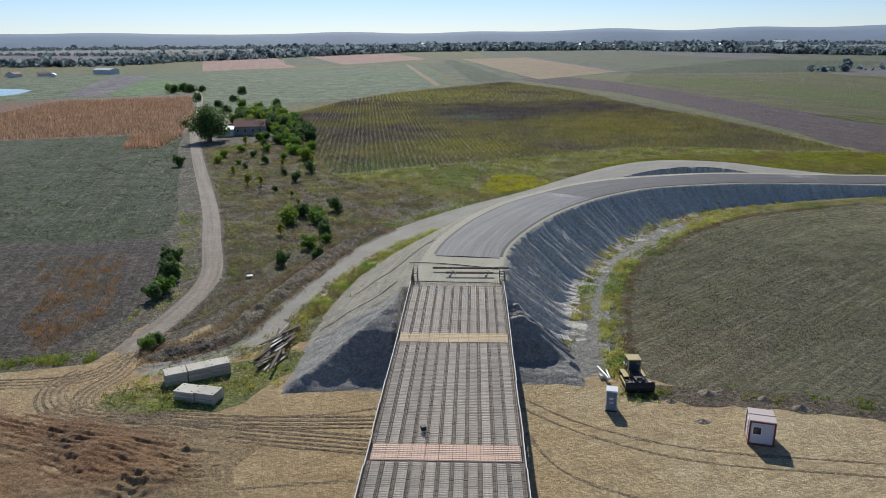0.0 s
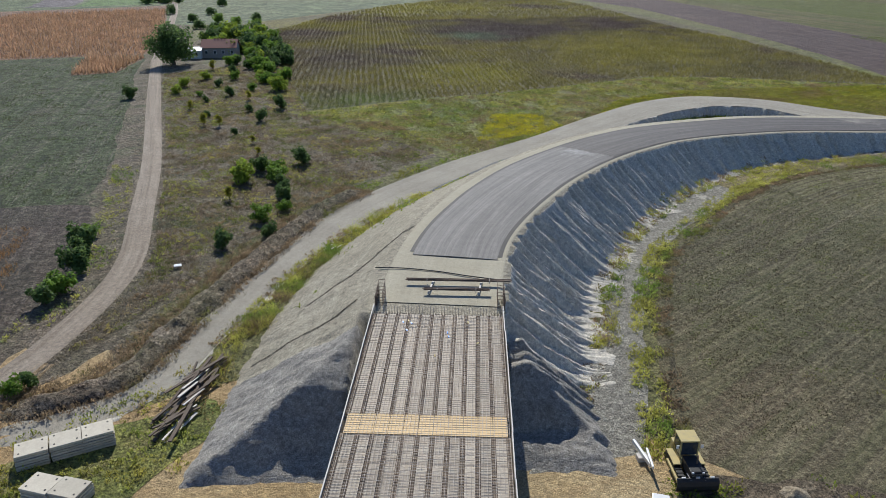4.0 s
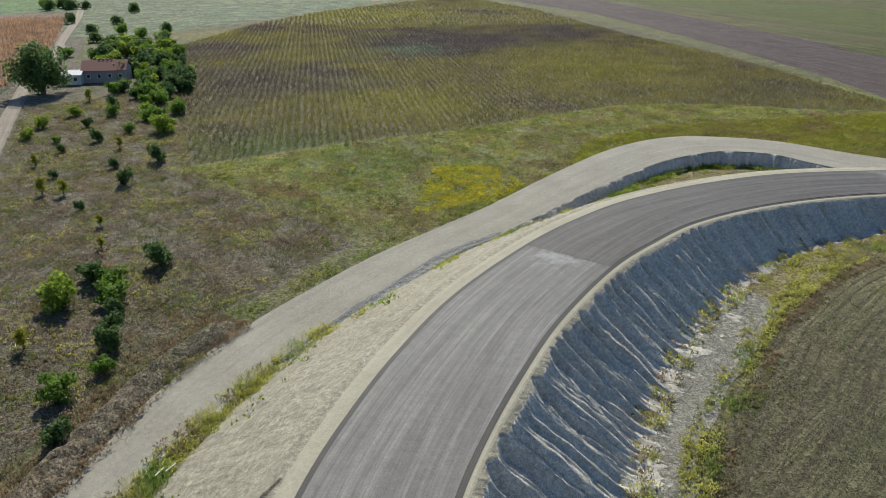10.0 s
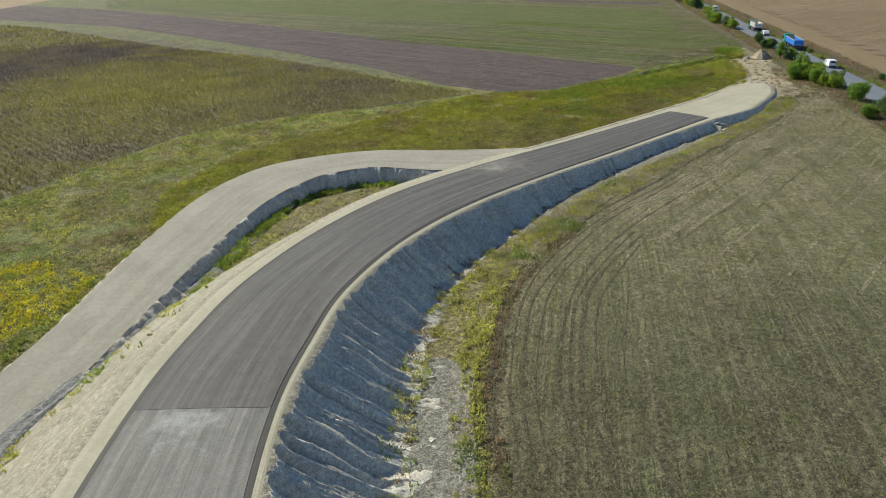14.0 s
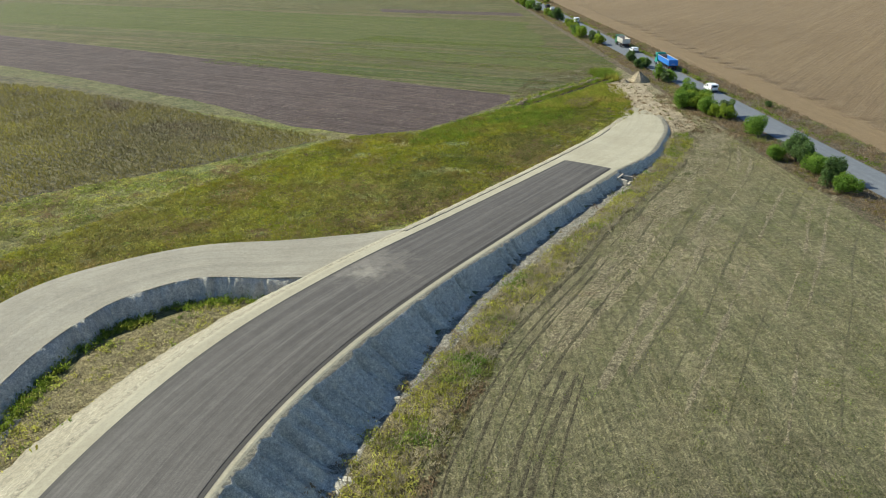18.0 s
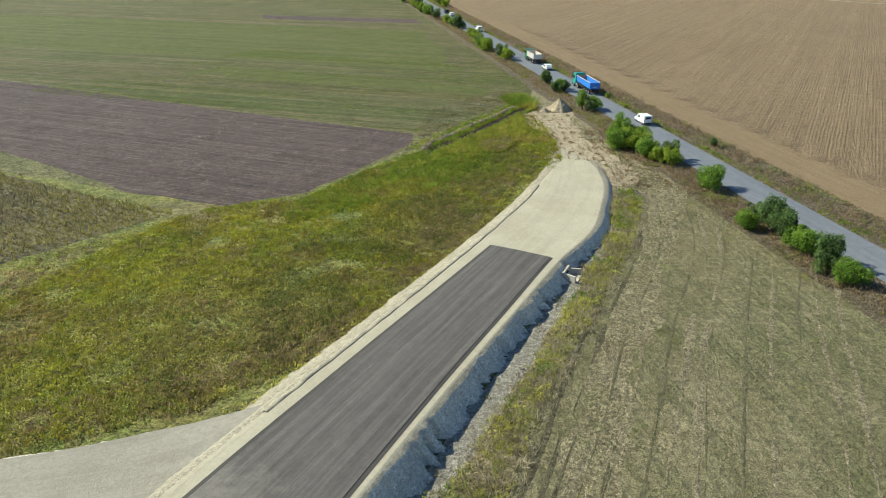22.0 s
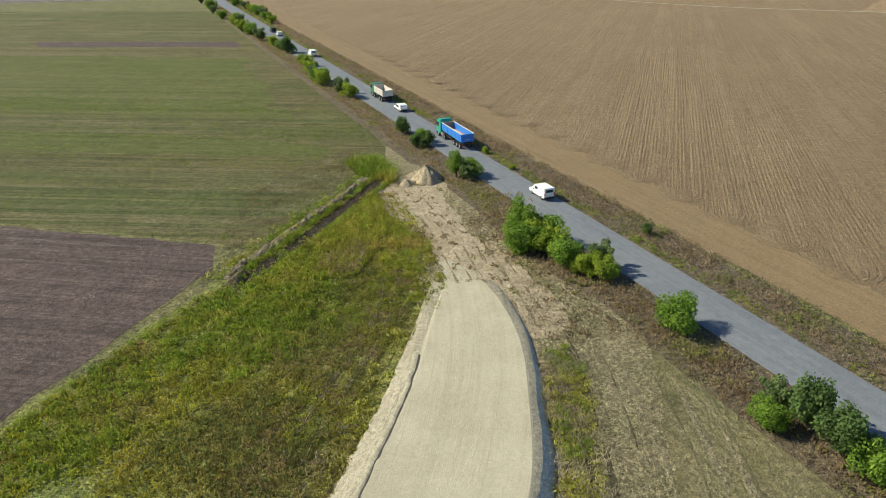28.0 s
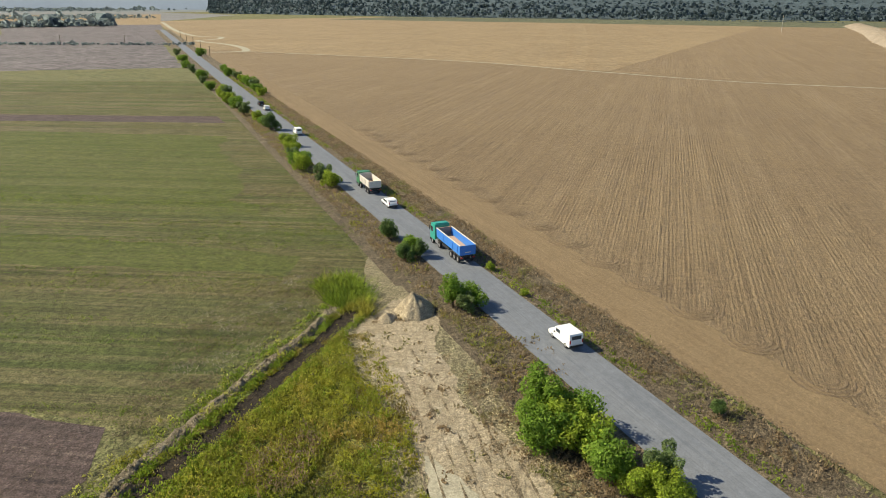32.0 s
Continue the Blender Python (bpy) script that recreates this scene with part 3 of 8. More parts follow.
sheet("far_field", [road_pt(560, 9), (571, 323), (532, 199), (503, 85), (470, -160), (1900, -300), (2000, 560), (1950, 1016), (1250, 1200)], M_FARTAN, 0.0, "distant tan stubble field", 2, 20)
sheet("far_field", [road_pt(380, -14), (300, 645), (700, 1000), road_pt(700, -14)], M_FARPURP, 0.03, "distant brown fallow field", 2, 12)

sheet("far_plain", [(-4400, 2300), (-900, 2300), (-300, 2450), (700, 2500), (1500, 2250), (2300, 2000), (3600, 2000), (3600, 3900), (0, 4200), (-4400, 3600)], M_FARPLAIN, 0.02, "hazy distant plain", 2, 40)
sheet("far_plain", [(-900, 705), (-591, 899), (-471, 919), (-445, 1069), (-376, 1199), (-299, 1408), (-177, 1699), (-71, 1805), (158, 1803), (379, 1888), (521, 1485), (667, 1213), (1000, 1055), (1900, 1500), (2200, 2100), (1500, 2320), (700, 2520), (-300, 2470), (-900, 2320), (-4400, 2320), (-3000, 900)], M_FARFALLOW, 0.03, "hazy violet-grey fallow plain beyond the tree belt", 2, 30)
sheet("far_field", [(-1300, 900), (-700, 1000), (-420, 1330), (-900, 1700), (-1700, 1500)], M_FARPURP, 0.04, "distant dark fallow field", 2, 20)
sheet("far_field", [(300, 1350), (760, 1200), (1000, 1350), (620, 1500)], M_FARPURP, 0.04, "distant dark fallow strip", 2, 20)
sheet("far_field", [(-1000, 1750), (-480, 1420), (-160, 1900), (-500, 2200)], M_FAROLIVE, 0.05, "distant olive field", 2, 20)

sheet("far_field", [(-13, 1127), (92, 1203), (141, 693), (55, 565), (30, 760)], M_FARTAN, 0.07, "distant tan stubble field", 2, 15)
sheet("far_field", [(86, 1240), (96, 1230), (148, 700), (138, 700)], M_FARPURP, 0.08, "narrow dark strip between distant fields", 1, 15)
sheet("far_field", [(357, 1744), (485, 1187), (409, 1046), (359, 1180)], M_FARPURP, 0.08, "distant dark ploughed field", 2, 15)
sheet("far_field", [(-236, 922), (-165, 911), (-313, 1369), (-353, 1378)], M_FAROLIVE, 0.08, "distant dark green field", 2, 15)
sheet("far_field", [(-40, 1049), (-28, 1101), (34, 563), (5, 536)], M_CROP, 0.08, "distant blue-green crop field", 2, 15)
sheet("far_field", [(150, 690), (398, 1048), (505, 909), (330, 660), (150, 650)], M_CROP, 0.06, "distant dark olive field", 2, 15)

# ---- roads ----
ROAD = [(*road_pt(k), 0.16, 3.25) for k in np.arange(-330, 1000, 4.0)]
ribbon("road", ROAD, [(-1.0, 0), (-0.5, 0.03), (0, 0.05), (0.5, 0.03), (1.0, 0)], M_ROAD, "straight grey asphalt country road")
VERGE = [(*road_pt(k), 0.03, 3.25) for k in np.arange(-330, 1000, 6.0)]
ribbon("road_verge", VERGE, [(-3.2, -0.02), (-1.15, 0.05), (1.15, 0.05), (3.0, -0.02)], M_TURNED, "weedy brown verge beside the road", category="verge")
TRACK = [(-31, 55), (-32, 65.1), (-31.2, 72.1), (-31, 82.4), (-32.5, 91.7), (-37.7, 106.1), (-46.5, 129.7), (-64.6, 172.8), (-79.7, 209.4), (-94, 245.7), (-112, 300), (-119, 316), (-150, 400), (-175, 461)]
ribbon("track_verge", [(x, y, -0.007, 9.0) for x, y in spline(TRACK, 4.0)], [(-1, 0), (0, 0.001), (0.8, 0)], M_SCRUB, "dry brown grass verge of the farm track", category="verge")
ribbon("farm_track", [(x, y, 0.04 if y > 64 else -0.06, 1.5) for x, y in spline(TRACK, 2.0)], [(-1, 0), (-0.6, 0.02), (-0.2, 0.05), (0.2, 0.05), (0.6, 0.02), (1, 0)], M_TRACK, "narrow pale dirt farm track")
sheet("dirt_verge", [(150, 153), (166, 158), (182, 168), (190, 172), (196, 170), (202, 180), (203, 190), (196, 193), (186, 187.5), (178, 180), (169, 172.4), (162, 168), (150, 163.5)], M_DRYGRASS, 0.045, "dry trampled grass round the dirt path", 1.6, 1.0, True)
sheet("dirt_junction", [(156, 161), (160, 165.5), (163.5, 167.1), (169.9, 171.3), (177.5, 176.5), (181.1, 181.5), (186.8, 185.5), (193, 188), (199, 186.5), (200, 182), (191, 178.5), (184, 174), (177.6, 169), (173.7, 164), (169, 158.6), (161.6, 152.6), (156.5, 153.6), (156, 158)], M_DIRT, 0.06, "trampled pale dirt between the new road and the old", 1.3, 0.8, True)
sheet("sand_tongue", [(152, 164.6), (158, 166.4), (163, 167.6), (170, 170.6), (168.4, 167.4), (165.5, 163.8), (161.6, 160.6), (157, 157.4), (152, 156)], M_SAND, 0.075, "pale sand spilled from the end of the new road", 1.2, 0.8, True)
sheet("dry_verge", [(158, 155), (167, 154), (162, 146.5), (150, 142.5), (138, 140), (120, 136.8), (98, 132.5), (80, 127.5), (79, 131), (97, 136), (118, 140.6), (137, 144.6), (150, 149.5)], M_DRYGRASS, 0.05, "flattened tan grass along the foot of the new road", 1.5, 1.2, True)

# ---- embankment of the new road ----
# x, y, height, half width of the asphalt, foot on the west side
AXIS = [(3.0, 52.5, 6.0, 3.85), (3.0, 62.0, 6.0, 3.85), (3.1, 70.0, 6.05, 3.85), (3.7, 78.0, 6.1, 3.85), (4.6, 84.0, 6.1, 3.88), (6.4, 90.0, 6.15, 4.0), (9.6, 97.7, 6.2, 4.2), (14.1, 106.7, 5.97, 4.3), (20.9, 117.0, 5.55, 4.25), (26.94, 123.94, 5.3, 4.33), (34.27, 131.07, 4.78, 4.35), (45.54, 138.77, 3.95, 4.5), (58.5, 144.2, 3.35, 4.7), (74.48, 148.27, 2.44, 4.6), (93.94, 151.22, 1.62, 4.35), (109.93, 152.9, 1.45, 4.16), (123.9, 154.4, 1.3, 4.1), (134.0, 155.4, 1.05, 4.5), (144.0, 157.6, 0.75, 4.0), (152.5, 160.2, 0.5, 3.6), (160.0, 163.3, 0.22, 2.7), (165.0, 165.8, 0.03, 1.6)]
axis = spline(AXIS, 0.13)
START = int(np.argmin(np.abs(axis[:, 1] - 68.8)))


# the fill beside the bridge end, cut back to the yard: y, height
RIGHT_CUT = ((57.6, 61.6, 64.9, 65.3, 67.6, 68.1, 69.1, 69.8, 70.8), (-0.3, 1.0, 4.1, 4.25, 4.35, 5.0, 5.1, 5.9, 6.4))
LEFT_CUT = ((56.6, 58.6, 61.8, 64.6, 66.5, 69.0), (-0.3, 0.8, 3.9, 5.4, 5.9, 6.4))


def gully(a, spacing, seed):
    """Depth from 0 to 1 across uneven gullies along a slope, and the chance number of the one at a."""
    p = a / spacing + 0.75 * noise.noise(Vector((a / spacing * 0.4, seed, 1))) + 0.25 * noise.noise(Vector((a / spacing * 1.3, seed, 4)))
    k = math.floor(p)
    f = p - k
    c = 0.7
    v = f / c if f < c else (1 - f) / (1 - c)
    return v ** 1.15, (math.sin(k * 12.9898 + seed * 78.233) * 43758.5453) % 1.0


def embankment():
    d = np.gradient(axis[:, :2], axis=0)
    d /= np.linalg.norm(d, axis=1)[:, None]
    side = np.stack([d[:, 1], -d[:, 0]], 1)
    s = np.r_[0, np.cumsum(np.linalg.norm(np.diff(axis[:, :2], axis=0), axis=1))]
    s0 = s[START]
    left, flat, right = 26, 8, 34
    cols = left + flat + right + 1
    verts, uvs = [], []
    for (x, y, z, hw), n, a in zip(axis, side, s):
        worn = min(1.0, max(0.85, (96 - x) / 40)) * min(1.0, max(0.1, (136 - x) / 10))
        slump = min(1.0, max(0.0, (x - 40) / 12)) * min(1.0, max(0.0, (140 - x) / 12))
        heads = gully(a, 1.9, 21)
        bite = noise.noise(Vector((a * 0.16, 0, 9))) * (0.4 + 0.35 * slump) + 0.3 * slump * noise.noise(Vector((a * 0.5, 4, 9))) - worn * (0.75 * heads[0] * (heads[1] > 0.45) + 0.2 * gully(a, 0.6, 5)[0])
        lw, rw = hw + 2.2, hw + 1.4 + bite * 0.7
        reach_l, reach_r = lw + z * 1.75 + 1.5, rw + z * 1.35 + 1.4
        back = max(0.0, s0 - a)
        for j in range(cols):
            if j <= left:
                u = -reach_l + (reach_l - lw) * j / left
            elif j <= left + flat:
                u = -lw + (lw + rw) * (j - left) / flat
            else:
                u = rw + (reach_r - rw) * ((j - left - flat) / right) ** 1.15
            out, fall = (max(0.0, u - rw), 0.86 + 0.06 * min(1.0, max(0.0, (x - 48) / 26))) if u > 0 else (max(0.0, -u - lw), 1 / 1.7)
            far = out * fall
            px, py = x + n[0] * u, y + n[1] * u
            h = z - far
            if back > 0:
                wob = 0.7 * noise.noise(Vector((px * 0.22, py * 0.22, 5)))
                if u > 0:
                    cut = np.interp(py + wob * 0.8, RIGHT_CUT[0], RIGHT_CUT[1])
                else:
                    cut = np.interp(py + wob + 0.18 * max(0.0, -u - 9), LEFT_CUT[0], LEFT_CUT[1])
                if abs(u) < 5.1:
                    cut = min(cut, z - back * 1.7)
                h = min(h, cut)
                far = z - h
            if u > rw:
                deep = min(1.0, out / 0.5) * min(1.0, max(0.0, (reach_r - u) / 2.4))
                skew = a - out * 0.22 + 0.5 * noise.noise(Vector((a * 0.25, out * 0.35, 3)))
                g1, g2, g3 = gully(skew, 1.9, 21), gully(skew + 0.1 * noise.noise(Vector((a, out, 8))), 0.7, 5), gully(skew, 0.36, 8)
                cut = 1.2 * g1[0] * (0.25 + 0.75 * g1[1]) + 0.5 * g2[0] * (0.2 + 0.8 * g2[1]) + 0.16 * g3[0]
                h -= deep * cut * worn * (0.45 + 0.55 * z / 6 + 0.3 * slump) * max(0.0, 1 - back / 5)
                h += deep * (0.16 + 0.5 * slump) * worn * noise.noise(Vector((a * 0.33, out * 0.12, 6)))
                if back == 0 and h < 1.0 * z / 6:
                    toe = 1.0 * z / 6
                    h = (toe + 0.12) * math.exp((h - toe) / toe) - 0.12
            amount = min(1.0, far)
            if back > 0:
                h += amount * min(1.0, max(0.0, h)) * (0.3 * noise.noise(Vector((px * 0.35, py * 0.35, 5))) + 0.22 * noise.noise(Vector((px * 0.9, py * 0.9, 6))))
            h += amount * 0.16 * noise.noise(Vector((px * 0.5, py * 0.5, 7))) + amount * 0.10 * noise.noise(Vector((px * 1.7, py * 1.7, 2))) + amount * 0.06 * noise.noise(Vector((px * 4.1, py * 4.1, 2)))
            verts.append((px, py, max(h, -0.12)))
            uvs.append((u, a))
    rows_ = len(axis)
    faces, slots = [], []
    for i in range(rows_ - 1):
        for j in range(cols - 1):
            faces.append((i * cols + j, i * cols + j + 1, (i + 1) * cols + j + 1, (i + 1) * cols + j))
            slots.append(1 if j < left + flat and s[i] > s0 - 2 else 2 if s[i] < s0 - 1 else 0)
    ob = mesh_ob("embankment", verts, faces, M_SLOPE, True)
    ob.data.materials.append(M_APRON)
    ob.data.materials.append(M_FILL)
    ob.data.polygons.foreach_set("material_index", slots)
    lay_uv(ob, uvs)
    return tagged(ob, "grey marl road embankment with rain-cut gullies", "embankment", kind="structure")


embankment()
top = [(*r[:2], r[2] + 0.02, r[3]) for r in axis[START + 12:]]
ribbon("road_shoulder", top, [(-1.55, -0.12), (-1.3, 0.03), (-1, 0.04), (1, 0.04), (1.16, 0.03), (1.24, -0.08)], M_SHOULDER, "pale compacted sand shoulder of the new road", category="shoulder")
i0 = int(np.argmin(np.hypot(axis[:, 0] - 3.8, axis[:, 1] - 79.3)))
i1 = int(np.argmin(np.hypot(axis[:, 0] - 21.4, axis[:, 1] - 116.8)))
i2 = int(np.argmin(np.hypot(axis[:, 0] - 124, axis[:, 1] - 153.8)))
paved = axis.copy()
paved[:, 3] *= np.interp(axis[:, 0], (75, 110, 124), (1.0, 0.93, 0.88))
M_TAR = asphalt("asphalt_edge", (0.05, 0.045, 0.04), (0.065, 0.058, 0.05), (0.09, 0.08, 0.07))
ribbon("asphalt_base", [(*r[:2], r[2] + 0.07, r[3] + 0.38) for r in paved[i0 + 5:i2]], [(-1, 0), (-0.9, 0.03), (0.9, 0.03), (1, 0)], M_TAR, "dark tarred edge under the new asphalt")
ribbon("new_road", [(*r[:2], r[2] + 0.115, r[3]) for r in axis[i0:i1 + 1]], [(-1, 0), (-0.5, 0.03), (0, 0.05), (0.5, 0.03), (1, 0)], M_ASPHALT_OLD, "dusty grey asphalt on the new road")
ribbon("new_road", [(*r[:2], r[2] + 0.13, r[3]) for r in paved[i1:i2]], [(-1, 0), (-0.5, 0.03), (0, 0.05), (0.5, 0.03), (1, 0)], M_ASPHALT, "fresh dark asphalt on the new road")

# ---- bypass track ----
BYPASS = [(-34, 57, -0.09, 2.2), (-30.5, 58.8, -0.05, 2.4), (-27.5, 60.5, 0.0, 2.3), (-26, 61.4, 0.02, 2.1), (-22, 64.6, 0.03, 1.9), (-19.4, 68.8, 0.03, 1.8), (-18.2, 75.5, 0.03, 1.75), (-16.9, 81.6, 0.04, 1.8), (-15.6, 87.8, 0.05, 1.9), (-14.0, 94.2, 0.05, 2.1), (-11.8, 101.2, 0.06, 2.6), (-9.0, 107.6, 0.08, 3.0), (-5.6, 113.6, 0.12, 3.2), (-0.8, 120.3, 0.2, 3.4), (5.2, 127.9, 0.35, 3.5), (12.6, 135.8, 0.55, 3.4), (19.2, 142.6, 0.8, 3.4), (29.8, 154, 1.25, 4.0), (41, 164.5, 1.7, 4.6), (50, 169.2, 2.0, 4.9), (57, 169.3, 2.15, 4.4), (64.5, 167, 2.1, 4.2), (71.0, 161, 1.95, 4.8), (76.5, 156.6, 1.88, 5.2), (82, 154.6, 1.8, 4.2), (89, 153.6, 1.62, 2.2)]
bp = spline(BYPASS, 0.2)


def bypass():
    d = np.gradient(bp[:, :2], axis=0)
    d /= np.linalg.norm(d, axis=1)[:, None]
    side = np.stack([d[:, 1], -d[:, 0]], 1)
    cols = 41
    verts, uvs = [], []
    for i, ((x, y, z, hw), n) in enumerate(zip(bp, side)):
        reach = hw + 1.2 + z * 1.0
        for j in range(cols):
            u = -reach + 2 * reach * j / (cols - 1)
            rim = hw + (0.1 + 0.9 * max(0.0, noise.noise(Vector((i * 0.07, 2, 5)))) + 0.5 * max(0.0, noise.noise(Vector((i * 0.21, 6, 5)))) if u > 0 else 0.0)
            out = max(0.0, abs(u) - rim)
            h = z - out * (0.85 + 0.9 * min(1.0, max(0.0, z - 1.0)) if u > 0 else 0.7)
            if u > 0:
                g1, g2 = gully(i * 0.2 + 0.3 * out, 1.3, 14), gully(i * 0.2, 0.5, 9)
                h -= min(1.0, out / 0.4) * z / 2 * (0.8 * g1[0] * g1[1] + 0.35 * g2[0] * g2[1])
            h += min(1.0, out) * (0.2 * noise.noise(Vector((x + u, y, 3))) + 0.12 * noise.noise(Vector(((x + u) * 2.5, y * 2.5, 3))))
            if u > 0 and out:
                u += min(1.0, out / 0.3) * min(1.0, z / 1.5) * (0.3 * noise.noise(Vector((i * 0.12, out * 0.9, 7))) + 0.45 * abs(noise.noise(Vector((i * 0.09, out * 0.3, 11)))) + 0.15 * noise.noise(Vector((i * 0.5, out * 2.5, 3))))
            verts.append((x + n[0] * u, y + n[1] * u, max(h, -0.1) if out else z))
            uvs.append((u, i * 0.2))
    r = len(bp)
    faces = [(i * cols + j, i * cols + j + 1, (i + 1) * cols + j + 1, (i + 1) * cols + j) for i in range(r - 1) for j in range(cols - 1)]
    ob = mesh_ob("bypass_bank", verts, faces, M_SLOPE, True)
    lay_uv(ob, uvs)
    tagged(ob, "low grey bank under the gravel track", "embankment", kind="structure")


BANK = [(-29.6, 63), (-25.8, 64.6), (-23.0, 67.0), (-21.8, 70.4), (-21.2, 75.6), (-20.1, 82.1), (-18.9, 88.2), (-17.6, 94.5), (-16.0, 101.6), (-13.8, 108.8), (-10.2, 115.4)]
bypass()
ribbon("bypass_track", [(*r[:2], r[2] + 0.03, r[3]) for r in bp], [(-1.04, -0.03), (-0.6, 0), (-0.3, 0.03), (0, 0), (0.3, 0.03), (0.6, 0), (1.04, -0.03)], M_BYPASS, "pale gravel bypass track")

# ---- plants ----


def fast_mesh(name, verts, faces, mat, smooth=False):
    """A mesh from arrays: verts n x 3, faces m x 3 or m x 4."""
    verts, faces = np.asarray(verts, np.float32), np.asarray(faces, np.int32)
    me = bpy.data.meshes.new(name)
    k = faces.shape[1]
    me.vertices.add(len(verts))
    me.vertices.foreach_set("co", verts.ravel())
    me.loops.add(faces.size)
    me.loops.foreach_set("vertex_index", faces.ravel())
    me.polygons.add(len(faces))
    me.polygons.foreach_set("loop_start", np.arange(0, faces.size, k, dtype=np.int32))
    me.polygons.foreach_set("loop_total", np.full(len(faces), k, dtype=np.int32))
    me.update(calc_edges=True)
    me.validate()
    if mat:
        me.materials.append(mat)
    return me


def foliage(name, dark, light, size=6.0, third=None, amount=0.35, sheer=0.5, zones=()):
    """Leaves or blades: two tones in patches, each leaf a little different, some light shining through."""
    n = Net(name, 0.7, 0, 0.2)
    c = n.mix(n.noise(size, 4, 0.6, 0.38, 0.62), dark, light)
    if third:
        c = n.mix(n.noise(size * 2.3, 4, 0.6, 0.52, 0.62, warp=0.4), c, third)
    tone = n.node("ShaderNodeHueSaturation")
    n.put(tone.inputs["Color"], n.vary(n.zones(c, zones), amount * 0.55))
    n.put(tone.inputs["Value"], n.math("MULTIPLY", n.ramp(n.noise(min(size * 0.22, 0.9), 3, 0.6, 0.38, 0.62), 0, 1, 0.74, 1.22), n.ramp(n.noise(size * 0.8, 4, 0.6, 0.36, 0.64, warp=0.5), 0, 1, 0.8, 1.2)))
    c = tone.outputs[0]
    n.done(c)
    t = n.node("ShaderNodeBsdfTranslucent")
    n.t.links.new(c, t.inputs[0])
    m = n.node("ShaderNodeMixShader")
    m.inputs[0].default_value = sheer
    n.t.links.new(n.b.outputs[0], m.inputs[1])
    n.t.links.new(t.outputs[0], m.inputs[2])
    n.t.links.new(m.outputs[0], n.t.nodes["Material Output"].inputs[0])
    return n.m


F_YELLOW = foliage("yellow_weeds", (0.432, 0.426, 0.090), (0.528, 0.504, 0.132), 3, (0.228, 0.324, 0.066), 0.4)
F_MEADOW = foliage("meadow_blades", (0.249, 0.314, 0.058), (0.522, 0.470, 0.118), 5, (0.380, 0.268, 0.143), 0.4, zones=[(x, y, a, b, tuple(v * 1.7 for v in c), k * 0.8) for x, y, a, b, c, k in DRYZ])
F_RUSTY = foliage("tall_meadow_blades", (0.370, 0.330, 0.043), (0.265, 0.303, 0.032), 5, (0.275, 0.221, 0.064), 0.2, zones=[(95, 167, 4, 22, (0.291, 0.230, 0.108), 0.85), (126, 167, 3, 14, (0.301, 0.234, 0.108), 0.85), (146, 172, 3, 15, (0.301, 0.234, 0.104), 0.7), (64, 184, 4, 20, (0.301, 0.244, 0.104), 0.7), (158, 184, 5, 20, (0.187, 0.250, 0.025), 0.85), (166, 181, 2, 9, (0.356, 0.269, 0.086), 0.8)])
F_DRY = foliage("dry_grass", (0.155, 0.12, 0.075), (0.29, 0.235, 0.15), 3, (0.42, 0.37, 0.275), 0.5)
F_BROWN = foliage("brown_weeds", (0.28, 0.20, 0.115), (0.35, 0.265, 0.165), 3, (0.24, 0.25, 0.075), 0.4)
F_BAND = foliage("band_regrowth", (0.15, 0.215, 0.035), (0.20, 0.245, 0.045), 8, None, 0.3)
F_GOLD = foliage("golden_seeded_grass", (0.37, 0.36, 0.06), (0.31, 0.335, 0.05), 3, (0.44, 0.33, 0.10), 0.3)
F_LUSH = foliage("lush_green_weeds", (0.19, 0.27, 0.035), (0.25, 0.31, 0.045), 4, (0.33, 0.31, 0.06))
F_SUN = foliage("withered_sunflowers", (0.206, 0.181, 0.065), (0.269, 0.237, 0.056), 16, (0.144, 0.110, 0.081), 0.5, zones=[(x, y, a, b, tuple(v * 1.5 for v in c), k) for x, y, a, b, c, k in DARKZ])
F_MAIZE = foliage("dry_maize", (0.47, 0.29, 0.175), (0.38, 0.25, 0.15), 9, None)
F_CROP = foliage("crop_leaf", (0.09, 0.125, 0.045), (0.12, 0.15, 0.06), 8, (0.14, 0.12, 0.07))
F_RUST = foliage("rusty_stalks", (0.42, 0.23, 0.085), (0.33, 0.19, 0.08), 3, None)
F_STRAW = foliage("stubble_straw", (0.31, 0.28, 0.17), (0.19, 0.18, 0.085), 8, (0.15, 0.18, 0.06), 0.5, zones=[(30, 78, 34, 66, (0.09, 0.078, 0.04), 0.95)])
F_PALE = foliage("pale_straw", (0.46, 0.40, 0.28), (0.36, 0.31, 0.20), 5, None, 0.4)
F_FLOWER = foliage("yellow_flowers", (0.66, 0.56, 0.03), (0.46, 0.44, 0.04), 3, None)
F_BUSH = foliage("bush_leaves", (0.15, 0.255, 0.035), (0.225, 0.34, 0.05), 1.5, None, 0.35)
F_BUSHY = foliage("yellow_green_leaves", (0.26, 0.35, 0.04), (0.34, 0.41, 0.055), 1.5, None, 0.35)
F_DARK = foliage("dark_leaves", (0.115, 0.185, 0.055), (0.16, 0.235, 0.07), 2.5, None, 0.45)
F_WILLOW = foliage("silver_green_leaves", (0.16, 0.225, 0.08), (0.21, 0.27, 0.105), 1.5, None, 0.4)
# pale blue-grey leaves: the haze over far trees is in their colour
F_FARHAZE = foliage("far_trees", (0.180, 0.222, 0.228), (0.240, 0.282, 0.282), 20, None, 0.12, 0.7)
